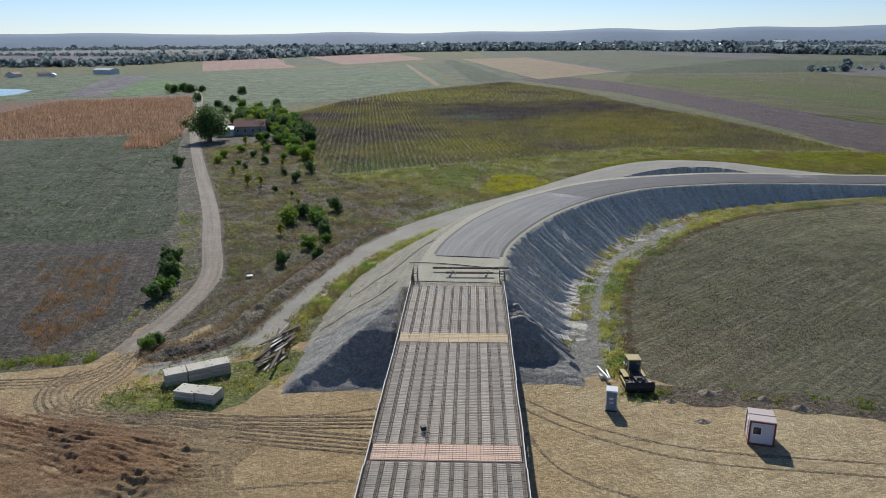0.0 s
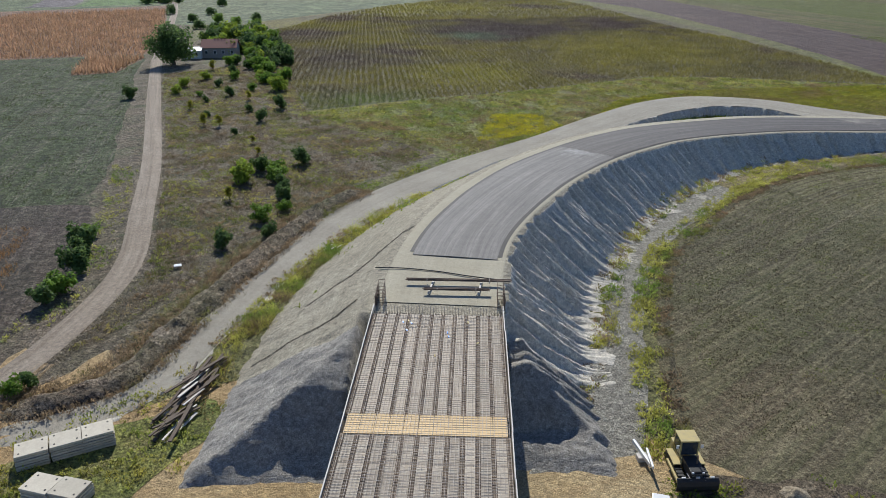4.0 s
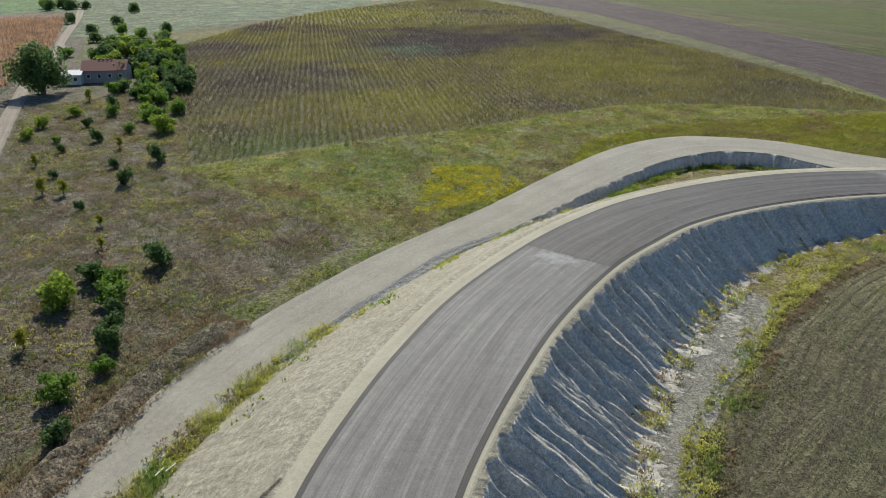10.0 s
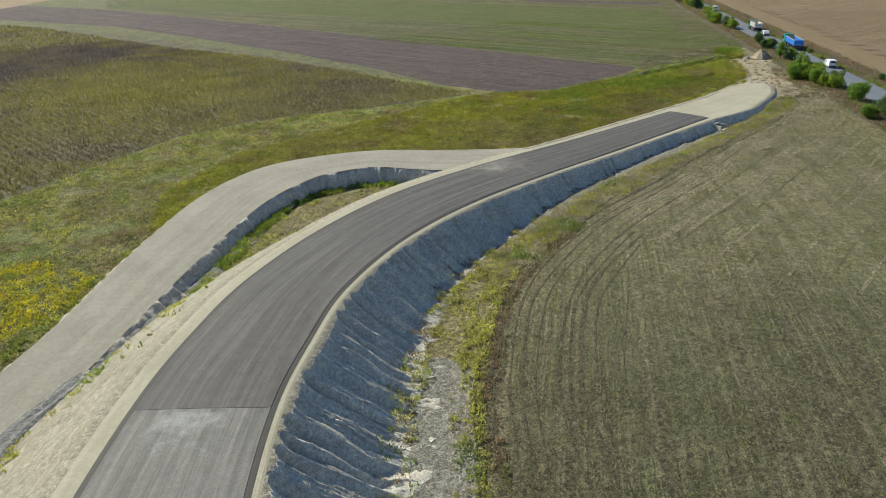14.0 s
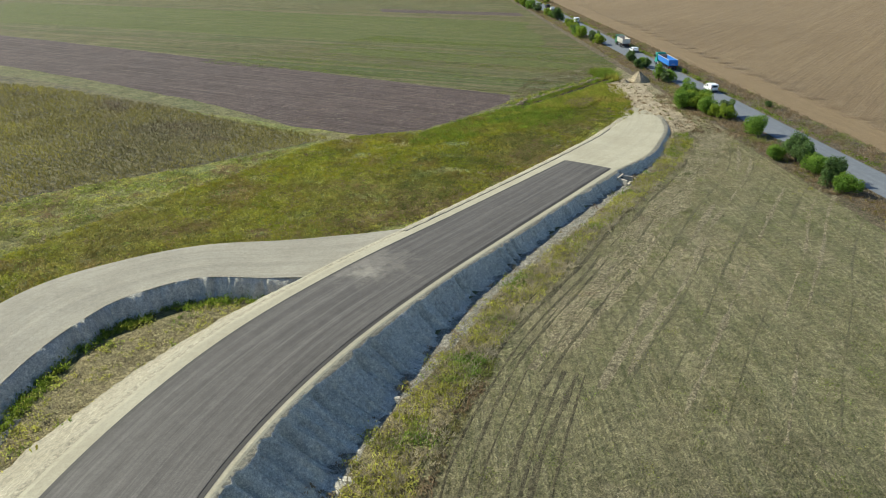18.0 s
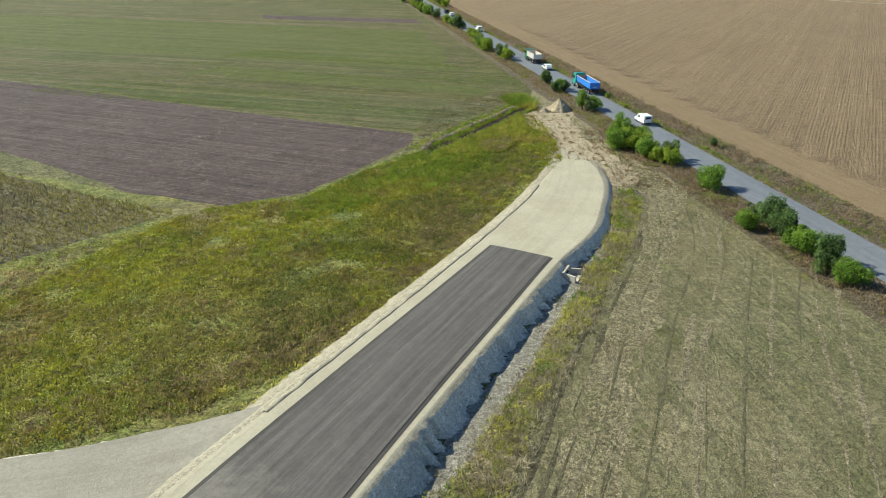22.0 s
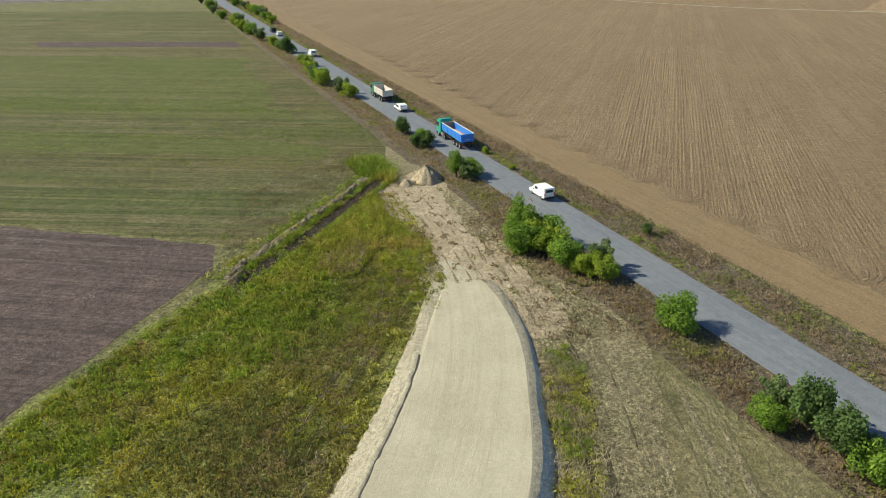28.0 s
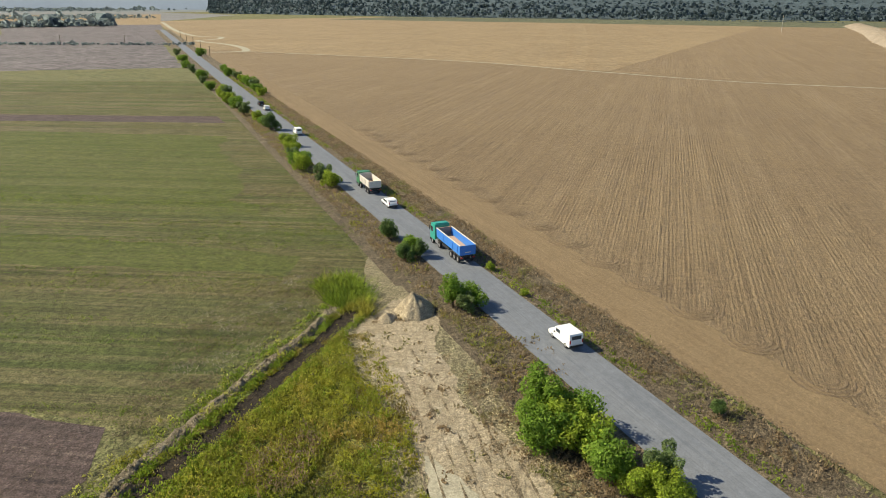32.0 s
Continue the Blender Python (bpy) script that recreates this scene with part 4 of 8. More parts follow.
# blue tint in the forest leaves stands in for haze
F_FORESTHAZE = foliage("hazed_hill_trees", (0.069, 0.099, 0.108), (0.083, 0.117, 0.126), 60, None, 0.08, 0.6)
bark = Net("bark")
M_BARK = bark.done(bark.mix(bark.noise(0.2), (0.10, 0.075, 0.05), (0.17, 0.13, 0.09)), bark.noise(0.05), 0.02)


def inside(poly, p):
    poly = np.array(poly, float)
    res = np.zeros(len(p), bool)
    j = len(poly) - 1
    for i in range(len(poly)):
        (xi, yi), (xj, yj) = poly[i], poly[j]
        if yi != yj:
            res ^= ((yi > p[:, 1]) != (yj > p[:, 1])) & (p[:, 0] < (xj - xi) * (p[:, 1] - yi) / (yj - yi) + xi)
        j = i
    return res


def lumps(p, size, seed):
    """Soft noise from -1 to 1 at many places, as a sum of waves."""
    g = np.random.default_rng(seed)
    out = np.zeros(len(p))
    for k in range(14):
        a = g.uniform(0, 2 * math.pi)
        f = 2 * math.pi / size * g.uniform(0.4, 1.6)
        out += np.sin((p[:, 0] * math.cos(a) + p[:, 1] * math.sin(a)) * f + g.uniform(0, 6.3))
    return out / 5.0


def scatter(poly, per_m2, patch=0.0, seed=1, bare=-0.2):
    """Places strewn over an outline, thinned into patches of the given size."""
    a = np.array(poly, float)
    lo, hi = a.min(0), a.max(0)
    g = np.random.default_rng(seed)
    n = int(np.prod(hi - lo) * per_m2)
    p = lo + g.random((n, 2)) * (hi - lo)
    p = p[inside(poly, p)]
    if patch:
        p = p[lumps(p, patch, seed + 50) > bare + g.normal(0, 0.25, len(p))]
    return p


def along(line, lo, hi, per_m, seed=1, patch=0.0, bare=-0.2):
    """Places beside a line, from lo to hi metres to its right."""
    c = spline(line, 1.0)[:, :2]
    d = np.gradient(c, axis=0)
    d /= np.linalg.norm(d, axis=1)[:, None]
    g = np.random.default_rng(seed)
    n = int(len(c) * per_m)
    i = g.random(n) * (len(c) - 1.001)
    k = i.astype(int)
    f = (i - k)[:, None]
    q = c[k] * (1 - f) + c[k + 1] * f
    o = (lo + (hi - lo) * g.random(n))[:, None]
    p = q + np.stack([d[k, 1], -d[k, 0]], 1) * o
    if patch:
        p = p[lumps(p, patch, seed + 50) > bare + g.normal(0, 0.25, len(p))]
    return p


def clear_of(p, line, d):
    """Only the places further than d metres from a line."""
    c = spline([q[:2] for q in line], 1.0)
    return p[np.array([np.hypot(c[:, 0] - x, c[:, 1] - y).min() > d for x, y in p], bool)]


def leafy(name, p, mat, label, height=0.6, width=0.10, blades=6, spread=0.25, z=0.0, seed=3, lean=0.75, category="weeds"):
    """Low leafy clumps at many places, as one cover: small leaves strewn through a dome over each place."""
    g = np.random.default_rng(seed)
    n = len(p)
    size = g.uniform(0.5, 1.2, n) * np.where(g.random(n) < 0.12, 1.5, 1.0)
    b = np.repeat(np.column_stack([p, np.broadcast_to(np.asarray(z, float), (n,))]), blades, 0)
    m = len(b)
    k = np.repeat(size, blades)
    a = g.uniform(0, 2 * math.pi, m)
    r = np.sqrt(g.random(m))
    b[:, 0] += np.cos(a) * r * spread * 1.3 * k
    b[:, 1] += np.sin(a) * r * spread * 1.3 * k
    b[:, 2] += height * k * np.sqrt(1.02 - r * r) * g.uniform(0.25, 1.0, m)
    t = g.normal(0, 0.55, (m, 3)) + np.array([0, 0, 1.0])
    t /= np.linalg.norm(t, axis=1)[:, None]
    u = np.cross(t, g.normal(0, 1, (m, 3)))
    u /= np.linalg.norm(u, axis=1)[:, None]
    w = (max(0.11, width * 1.5) * g.uniform(0.7, 1.4, m))[:, None]
    v = np.stack([b - t * w, b + u * w * 0.42, b + t * w, b - u * w * 0.42], 1).reshape(-1, 3)
    ob = new(name, fast_mesh(name, v, np.arange(4 * m).reshape(-1, 4), mat))
    return tagged(ob, label, category, kind="stuff")


def tufts(name, p, mat, label, height=0.6, width=0.10, blades=6, spread=0.25, z=0.0, seed=3, lean=0.75, category="weeds"):
    """Tufts of upright blades at many places, as one cover."""
    g = np.random.default_rng(seed)
    n = len(p)
    zz = np.broadcast_to(np.asarray(z, float), (n,))
    b = np.repeat(np.column_stack([p, zz]), blades, 0)
    m = len(b)
    size = np.repeat(g.uniform(0.55, 1.3, n), blades) * g.uniform(0.6, 1.15, m)
    b[:, :2] += g.normal(0, spread, (m, 2)) * size[:, None]
    a = g.uniform(0, 2 * math.pi, m)
    w = width * 0.45 * g.uniform(0.6, 1.4, m)
    side = np.column_stack([np.cos(a), np.sin(a), np.zeros(m)]) * w[:, None]
    tip = np.column_stack([g.normal(0, lean, m) * height * size, g.normal(0, lean, m) * height * size, height * size])
    low = b - np.array([0, 0, 0.05])
    v = np.stack([low - side, low + side, b + tip + side * 0.5, b + tip - side * 0.5], 1).reshape(-1, 3)
    f = np.arange(4 * m).reshape(-1, 4)
    ob = new(name, fast_mesh(name, v, f, mat))
    return tagged(ob, label, category, kind="stuff")


def leaf_mesh(name, clumps, count, leaf, mat, seed, sag=0.0):
    """A crown: leaves strewn through balls of (x, y, z, radius, flatness)."""
    g = np.random.default_rng(seed)
    vol = np.array([c[3] ** 2 for c in clumps])
    pick = g.choice(len(clumps), count, p=vol / vol.sum())
    c = np.array(clumps)[pick]
    d = g.normal(0, 1, (count, 3))
    d /= np.linalg.norm(d, axis=1)[:, None]
    r = c[:, 3] * g.uniform(0.35, 1.0, count) ** 0.5 * g.uniform(0.85, 1.12, count)
    pos = c[:, :3] + d * r[:, None] * np.column_stack([np.ones(count), np.ones(count), c[:, 4]])
    pos[:, 2] = np.maximum(pos[:, 2] - sag * g.random(count), 0.08)
    nrm = d * 0.7 + g.normal(0, 0.6, (count, 3)) + np.array([0, 0, 0.4])
    nrm /= np.linalg.norm(nrm, axis=1)[:, None]
    t = np.cross(nrm, g.normal(0, 1, (count, 3)))
    t /= np.linalg.norm(t, axis=1)[:, None]
    u = np.cross(nrm, t)
    s = (leaf * g.uniform(0.6, 1.4, count))[:, None]
    v = np.stack([pos - t * s, pos + u * s * 0.55, pos + t * s, pos - u * s * 0.55], 1).reshape(-1, 3)
    return fast_mesh(name, v, np.arange(4 * count).reshape(-1, 4), mat)


def limb(bm, a, b, r0, r1, sides=6):
    a, b = Vector(a), Vector(b)
    q = (b - a).to_track_quat("Z", "Y")
    rings = []
    for p, r in ((a, r0), (b, r1)):
        rings.append([bm.verts.new(p + q @ Vector((r * math.cos(k * 2 * math.pi / sides), r * math.sin(k * 2 * math.pi / sides), 0))) for k in range(sides)])
    for k in range(sides):
        bm.faces.new((rings[0][k], rings[0][(k + 1) % sides], rings[1][(k + 1) % sides], rings[1][k]))
    bm.faces.new(rings[1])
    bm.faces.new(rings[0][::-1])


def plant(name, height, radius, mat, label, category, leaves, leaf, seed, tall=False, lobes=9):
    """A bush or tree: stems or a trunk with limbs, and a crown of separate leaves."""
    g = np.random.default_rng(seed)
    root = new(name)
    tagged(root, label, category)
    bm = bmesh.new()
    clumps = []
    if tall:
        limb(bm, (0, 0, -0.1), (0.05, 0.03, height * 0.45), radius * 0.11, radius * 0.07, 8)
    for k in range(lobes):
        a = k * 2.4 + g.uniform(-0.4, 0.4)
        rr = radius * g.uniform(0.15, 0.82)
        zz = height * (g.uniform(0.26, 0.8) if tall else g.uniform(0.22, 0.75))
        c = (math.cos(a) * rr, math.sin(a) * rr, zz)
        start = (0.03, 0.02, height * g.uniform(0.2, 0.42)) if tall else (g.uniform(-0.15, 0.15), g.uniform(-0.15, 0.15), -0.05)
        limb(bm, start, c, radius * 0.035, radius * 0.012, 5)
        clumps.append((*c, radius * (g.uniform(0.36, 0.55) if tall else g.uniform(0.22, 0.45)), g.uniform(0.8, 1.4)))
    clumps.append((0, 0, height * (0.74 if tall else 0.6), radius * 0.42, height / radius * 0.5))
    clumps.append((0, 0, height * 0.35, radius * 0.6, 0.7))
    part("trunk" if tall else "stem", bm, M_BARK, root)
    ob = new("crown", leaf_mesh("crown", clumps, leaves, leaf, mat, seed))
    ob.parent = root
    return root


def place_all(kinds, spots, seed):
    """Each kind is built at its first spot; the others are copies turned and sized anew. Spots: x, y, size, kind."""
    g = random.Random(seed)
    used = set()
    for x, y, size, k in spots:
        m = Matrix.LocRotScale((x, y, 0), Euler((0, 0, g.uniform(0, 6.28))), Vector((size * g.uniform(0.9, 1.1), size * g.uniform(0.9, 1.1), size * g.uniform(0.9, 1.1))))
        if k not in used:
            kinds[k].matrix_basis = m
            used.add(k)
        else:
            c = kinds[k].copy()
            scene.collection.objects.link(c)
            c.matrix_basis = m
            for o in kinds[k].children:
                d = o.copy()
                scene.collection.objects.link(d)
                d.parent = c


def place_more(kinds, spots, seed):
    """Further copies of kinds that stand already."""
    g = random.Random(seed)
    for x, y, size, k in spots:
        m = Matrix.LocRotScale((x, y, 0), Euler((0, 0, g.uniform(0, 6.28))), Vector((size * g.uniform(0.85, 1.15), size * g.uniform(0.85, 1.15), size * g.uniform(0.8, 1.1))))
        copy_thing(kinds[k], m)


# bushes beside the country road
ROADSIDE = {
    "round": plant("bush", 3.6, 2.3, F_BUSH, "leafy green bush beside the road", "bush", 5200, 0.115, 11, lobes=13),
    "bright": plant("bush", 3.0, 1.9, F_BUSHY, "bright yellow-green bush beside the road", "bush", 4400, 0.11, 12, lobes=11),
    "willow": plant("bush", 3.6, 1.5, F_WILLOW, "silver-green willow bush beside the road", "bush", 3800, 0.11, 13, lobes=9),
    "dark": plant("bush", 4.2, 2.2, F_DARK, "dark green bush beside the road", "bush", 5200, 0.12, 14, lobes=12),
    "upright": plant("young_tree", 5.2, 1.7, F_BUSH, "slender young green tree beside the road", "tree", 4600, 0.115, 15, True, 11),
}
ROADSIDE_SPOTS = [
    (179, 163.5, 1.1, "upright"), (177.6, 162, 1.3, "bright"), (175.8, 159.2, 1.4, "bright"), (175.0, 162, 1.25, "round"), (178.6, 160, 1.2, "round"), (173.2, 156.3, 1.25, "round"), (171.4, 153.4, 0.95, "bright"), (170.9, 151.0, 0.9, "bright"), (173.6, 151.8, 1.1, "willow"),
    (162.6, 142.8, 1.1, "round"), (152.2, 134.3, 0.95, "willow"), (150.4, 131.6, 1.2, "dark"), (147.6, 129.4, 1.15, "dark"), (145.2, 127.2, 1.1, "round"), (142.2, 124.2, 1.15, "dark"), (149.2, 134.6, 0.8, "round"), (139, 121.5, 1.0, "round"),
    (220.6, 198.6, 0.85, "dark"), (212.6, 192.2, 0.72, "dark"), (214.6, 190.8, 0.7, "dark"), (216.6, 192.8, 0.8, "round"), (199.4, 179.6, 0.9, "upright"), (200.6, 177.8, 1.0, "round"), (198.4, 177.2, 0.95, "willow"),
    (304, 280.5, 0.9, "round"), (299, 275, 1.1, "dark"), (320, 300, 1.2, "willow"), (354, 333.5, 1.3, "willow"), (357, 338, 1.2, "bright"), (374, 357.5, 1.0, "round"), (391, 375.5, 1.0, "dark"), (279.5, 256.2, 0.95, "bright"), (272, 250, 0.9, "bright"), (256.6, 237.4, 1.0, "bright"), (261, 240.5, 1.0, "round"), (249.4, 228, 0.95, "willow"), (246.4, 224, 0.9, "bright"), (266, 246, 0.8, "willow"), (311, 288, 0.9, "bright"), (333, 313, 1.1, "round"), (340, 322, 1.2, "bright"), (410, 392, 1.1, "round"), (430, 414, 1.2, "dark"), (455, 440, 1.1, "round"), (490, 472, 1.2, "round"), (530, 512, 1.3, "dark"),
    (374, 333.5, 1.1, "round"), (383, 342, 1.2, "dark"), (390, 349, 1.2, "round"), (400, 360, 1.1, "bright"), (412, 372, 1.2, "dark"), (427, 389, 1.2, "round"), (450, 410, 1.0, "round"), (536, 497, 1.4, "round"), (185.9, 148.3, 0.45, "dark"), (213.6, 179.3, 0.42, "bright"), (206.4, 172.4, 0.35, "bright"), (365, 325, 0.9, "bright"),
]
place_all(ROADSIDE, [(x, y, k * (1.3 if x > 240 else 1.0), "willow" if kind == "dark" and x > 300 else kind) for x, y, k, kind in ROADSIDE_SPOTS], 5)

# scrub bushes and small trees west of the new road
SCRUB = {
    "round": plant("scrub_bush", 2.0, 1.25, F_BUSH, "small green bush in dry scrub", "bush", 900, 0.15, 21, lobes=8),
    "dark": plant("scrub_bush", 2.3, 1.2, F_DARK, "small dark green bush in dry scrub", "bush", 900, 0.16, 22, lobes=8),
    "bright": plant("scrub_bush", 2.2, 1.5, F_BUSHY, "yellow-green bush in dry scrub", "bush", 1000, 0.16, 23, lobes=9),
    "sapling": plant("sapling", 2.8, 0.9, F_RUSTY, "thin yellowing sapling in dry scrub", "tree", 500, 0.14, 24, True, 7),
}
place_all(SCRUB, [
    (-71.4, 177, 1.5, "dark"), (-50.2, 181, 1.1, "dark"), (-36.3, 156.4, 1.2, "dark"), (-28.2, 118.6, 1.5, "bright"), (-27.1, 124.1, 1.3, "dark"), (-23.4, 119.2, 1.3, "round"), (-21.7, 128.4, 1.4, "dark"), (-35.5, 168.6, 1.5, "dark"), (-64.4, 223.7, 1.5, "round"), (-53.8, 166.3, 0.9, "sapling"), (-46, 152.2, 1.0, "sapling"), (-43.1, 152.3, 1.0, "sapling"), (-66.2, 215.3, 1.2, "sapling"), (-62.9, 201, 1.2, "bright"), (-64.8, 191.3, 1.1, "bright"), (-63.5, 182.8, 1.1, "bright"), (-56.8, 191.8, 1.0, "dark"), (-55.5, 201.4, 1.2, "round"), (-53.4, 174.1, 0.8, "dark"), (-44.5, 176.1, 0.9, "sapling"),
    (-23, 94.4, 1.0, "dark"), (-21.2, 103.1, 1.2, "round"), (-18.8, 97.7, 1.0, "dark"), (-29, 121, 1.1, "round"), (-27.6, 125, 1.0, "round"), (-24.5, 122.8, 1.3, "round"), (-19.9, 110.7, 1.1, "dark"), (-27.6, 110.9, 0.9, "sapling"), (-38.5, 93.3, 1.4, "dark"), (-36.4, 87.7, 1.5, "dark"), (-21, 113, 1.0, "dark"), (-19, 107, 0.9, "round"), (-22, 117, 0.9, "dark"),
    (-35.4, 82.6, 1.4, "round"), (-35.9, 80.2, 1.1, "dark"), (-40, 97, 0.9, "round"), (-38.2, 91.6, 1.2, "dark"), (-30.0, 65.5, 0.9, "round"), (-29.2, 66.6, 0.7, "dark"), (-47, 187, 1.0, "round"), (-58, 208, 1.3, "dark"), (-52, 210, 1.4, "round"), (-49, 203, 1.2, "bright"), (-45, 198, 1.3, "round"), (-33, 140, 0.7, "sapling"), (-38, 146, 0.7, "dark"), (-48, 160, 0.7, "dark"), (-30, 133, 0.6, "sapling"), (-57, 180, 0.8, "round"), (-41, 165, 0.8, "dark"),
], 6)
TREES = {
    "great": plant("great_tree", 13, 7.2, F_DARK, "great dark green broadleaf tree beside the farmhouse", "tree", 5200, 0.5, 31, True, 20),
    "bright": plant("orchard_tree", 4.6, 3.0, F_BUSHY, "yellow-green orchard tree beside crop rows", "tree", 1700, 0.32, 32, True, 12),
    "round": plant("orchard_tree", 4.8, 3.2, F_BUSH, "green orchard tree near the farmhouse", "tree", 1700, 0.34, 33, True, 12),
    "dark": plant("orchard_tree", 5.2, 3.4, F_DARK, "dark green orchard tree near the farmhouse", "tree", 1700, 0.36, 34, True, 12),
}
grove = [(-180, 437, 1.3, "dark"), (-178, 451, 1.2, "round"), (-172, 444, 1.3, "dark"), (-166, 446, 1.1, "dark"), (-134, 426, 1.1, "dark"), (-142, 376, 1.1, "dark"), (-80.5, 224, 0.78, "great"), (-40.8, 187.5, 1.0, "bright"), (-46.5, 197, 0.9, "round"), (-43, 203, 0.8, "round"), (-50, 213, 0.9, "round"), (-54, 219, 1.0, "round"), (-62.6, 238, 0.9, "round"), (-58, 228, 0.9, "round"), (-51, 226, 1.0, "dark"), (-60, 252, 1.1, "round"), (-66, 262, 1.1, "dark"), (-73, 272, 1.1, "dark"), (-76, 281, 1.1, "round"), (-87, 287, 1.1, "dark"), (-82, 262, 1.0, "round"), (-88, 272, 1.0, "round"), (-94, 300, 1.2, "dark"), (-95, 327, 1.0, "round"), (-106, 315, 1.0, "dark"), (-107, 340, 1.1, "round"), (-119, 342, 1.0, "dark"), (-101, 281, 0.9, "round"), (-69, 248, 0.9, "dark"), (-104, 262, 0.7, "dark"), (-122, 374, 1.0, "dark"), (-180, 451, 1.5, "dark"), (-187, 448, 1.4, "round"), (-174, 447, 1.3, "dark"), (-137, 435, 1.0, "dark"), (-64, 243, 0.7, "bright"), (-56, 240, 0.8, "dark"), (-68, 285, 1.0, "round"), (-78, 300, 1.0, "dark"), (-84, 318, 1.0, "round"), (-90, 340, 1.0, "dark")]
g_ = random.Random(31)
thicket = []
while len(thicket) < 90:
    x, y = g_.uniform(-104, -42), g_.uniform(206, 312)
    if inside([(-98, 308), (-78, 312), (-62, 268), (-50, 236), (-43, 208), (-55, 214), (-66, 228), (-84, 262)], np.array([(x, y)]))[0]:
        thicket.append((x, y, g_.uniform(0.7, 1.7), g_.choice(("round", "dark", "dark", "bright", "round"))))
place_more(SCRUB, thicket, 9)
place_all(TREES, [(x, y, k * (0.72 if kind != "great" else 1), kind) for x, y, k, kind in grove], 8)

# weeds and grass
TOE = [(13.7, 66.5), (16.7, 74.2), (18.8, 83.2), (20.7, 91), (25, 101), (32.3, 112.4), (40.5, 121.5), (52, 131), (67.7, 136.8), (88.5, 142), (111, 145), (138.5, 149.4), (152, 153.5)]
sheet("toe_sand", [(9.5, 58), *[(x - 0.3, y + (1.6 if x > 50 else 0.4)) for x, y in TOE], *[(x - 0.4, y + 0.9) for x, y in EDGE_R[12:3:-1]], (27, 97), (23, 86), (20, 73), (17.5, 61)], M_TOE, 0.045, "pale washed gravel at the embankment foot", 0.8, 1.5)
sheet("toe_grass", [(x + 0.2, y - 0.7) for x, y in TOE[6:-1]] + [(137.2, 147.4), (118, 143.7), (97.4, 139.3), (72.2, 133.8), (55.3, 126.8), (43, 116.6)], M_STRAWG, 0.062, "yellow straw-like grass along the embankment foot", 0.9, 1.0)
leafy("weeds", along(EDGE_R[:9], -2.2, 0.3, 26, 40, 6, -0.4), F_YELLOW, "yellow-green weeds along the field edge", 0.5, 0.06, 8, 0.28)
leafy("weeds", along(EDGE_R[8:-1], -2.2, 0.3, 15, 41, 6, -0.2), F_YELLOW, "yellow-green weeds along the field edge", 0.5, 0.06, 8, 0.28)
leafy("dry_weeds", along(EDGE_R[:9], 0.1, 1.5, 16, 144, 4, -0.3), F_BROWN, "withered brown weeds along the field rim", 0.22, 0.06, 8, 0.3)
leafy("weeds", along(TOE[7:], 1.0, 3.8, 16, 145, 5, -0.35), F_YELLOW, "yellow-green weeds at the embankment foot", 0.4, 0.06, 8, 0.3)
tufts("dry_weeds", along(TOE[7:], 0.8, 4.2, 22, 146, 4, -0.3), F_PALE, "dry straw-coloured weeds at the embankment foot", 0.4, 0.07, 8, 0.3)
tufts("dry_weeds", along(EDGE_R[7:-1], -1.8, 0.8, 16, 141, 4, -0.2), F_PALE, "dry straw-coloured weeds along the field edge", 0.45, 0.06, 8, 0.28)
leafy("weeds", along(TOE[:10], -0.4, 1.1, 4, 42, 5, 0.2), F_YELLOW, "yellow-green weeds at the embankment foot", 0.45, 0.06, 8, 0.25)
leafy("brown_weeds", along(TOE, -0.8, 0.9, 3, 43, 5, 0.25), F_BROWN, "dry brown weeds at the embankment foot", 0.5, 0.06, 8, 0.25)
tufts("weeds", along([r[:2] for r in BYPASS[5:14]], 2.2, 4.6, 14, 44, 10, -0.1), F_YELLOW, "yellow weeds between bypass track and embankment", 0.6, 0.03, 16, 0.3, lean=0.6)
tufts("rusty_weeds", along([r[:2] for r in BYPASS[4:10]], 2.1, 4.4, 12, 45, 8, 0.0), F_BROWN, "rust-brown weeds beside the bypass track", 0.65, 0.03, 16, 0.3, lean=0.6)
leafy("track_weeds", along(TRACK[2:7], -5.5, -2.0, 9, 112, 9, 0.0), F_YELLOW, "yellow-green weeds beside the farm track", 0.4, 0.07, 8, 0.3)
leafy("track_weeds", along([(-52, 59), (-44, 61), (-38.5, 62), (-34.5, 63.2)], -1.2, 1.2, 26, 113, 5, -0.4), F_LUSH, "green weeds at the edge of the brown field", 0.5, 0.08, 8, 0.3)
SCRUB_AREA = [(-31, 67), (-32, 82), (-36, 98), (-45, 124), (-64, 170), (-79, 207), (-60, 224), (-49, 222), (-29, 165), (-5, 150), (-1, 136), (-12, 117), (-20.5, 98), (-24, 83), (-27, 74)]
tufts("dry_grass", clear_of(scatter(SCRUB_AREA, 3.4, 6, 46, -0.35), TRACK, 2.0), F_DRY, "tall dry grass on the scrub land", 0.3, 0.06, 8, 0.35, category="grass")
leafy("scrub_weeds", clear_of(scatter(SCRUB_AREA, 2.4, 13, 47, 0.1), TRACK, 2.2), F_MEADOW, "green-brown weeds on the scrub land", 0.35, 0.07, 8, 0.3)
leafy("brown_weeds", along(BANK, -3.6, -1.0, 14, 48, 6, -0.6), F_BROWN, "brown weeds on the bank beside the bypass track", 0.45, 0.06, 8, 0.3)
leafy("weeds", along([r[:2] for r in BYPASS[11:22]], -6.6, -4.0, 10, 49, 7, -0.2), F_LUSH, "green weeds along the outer edge of the bypass track", 0.5, 0.09, 5, 0.25)
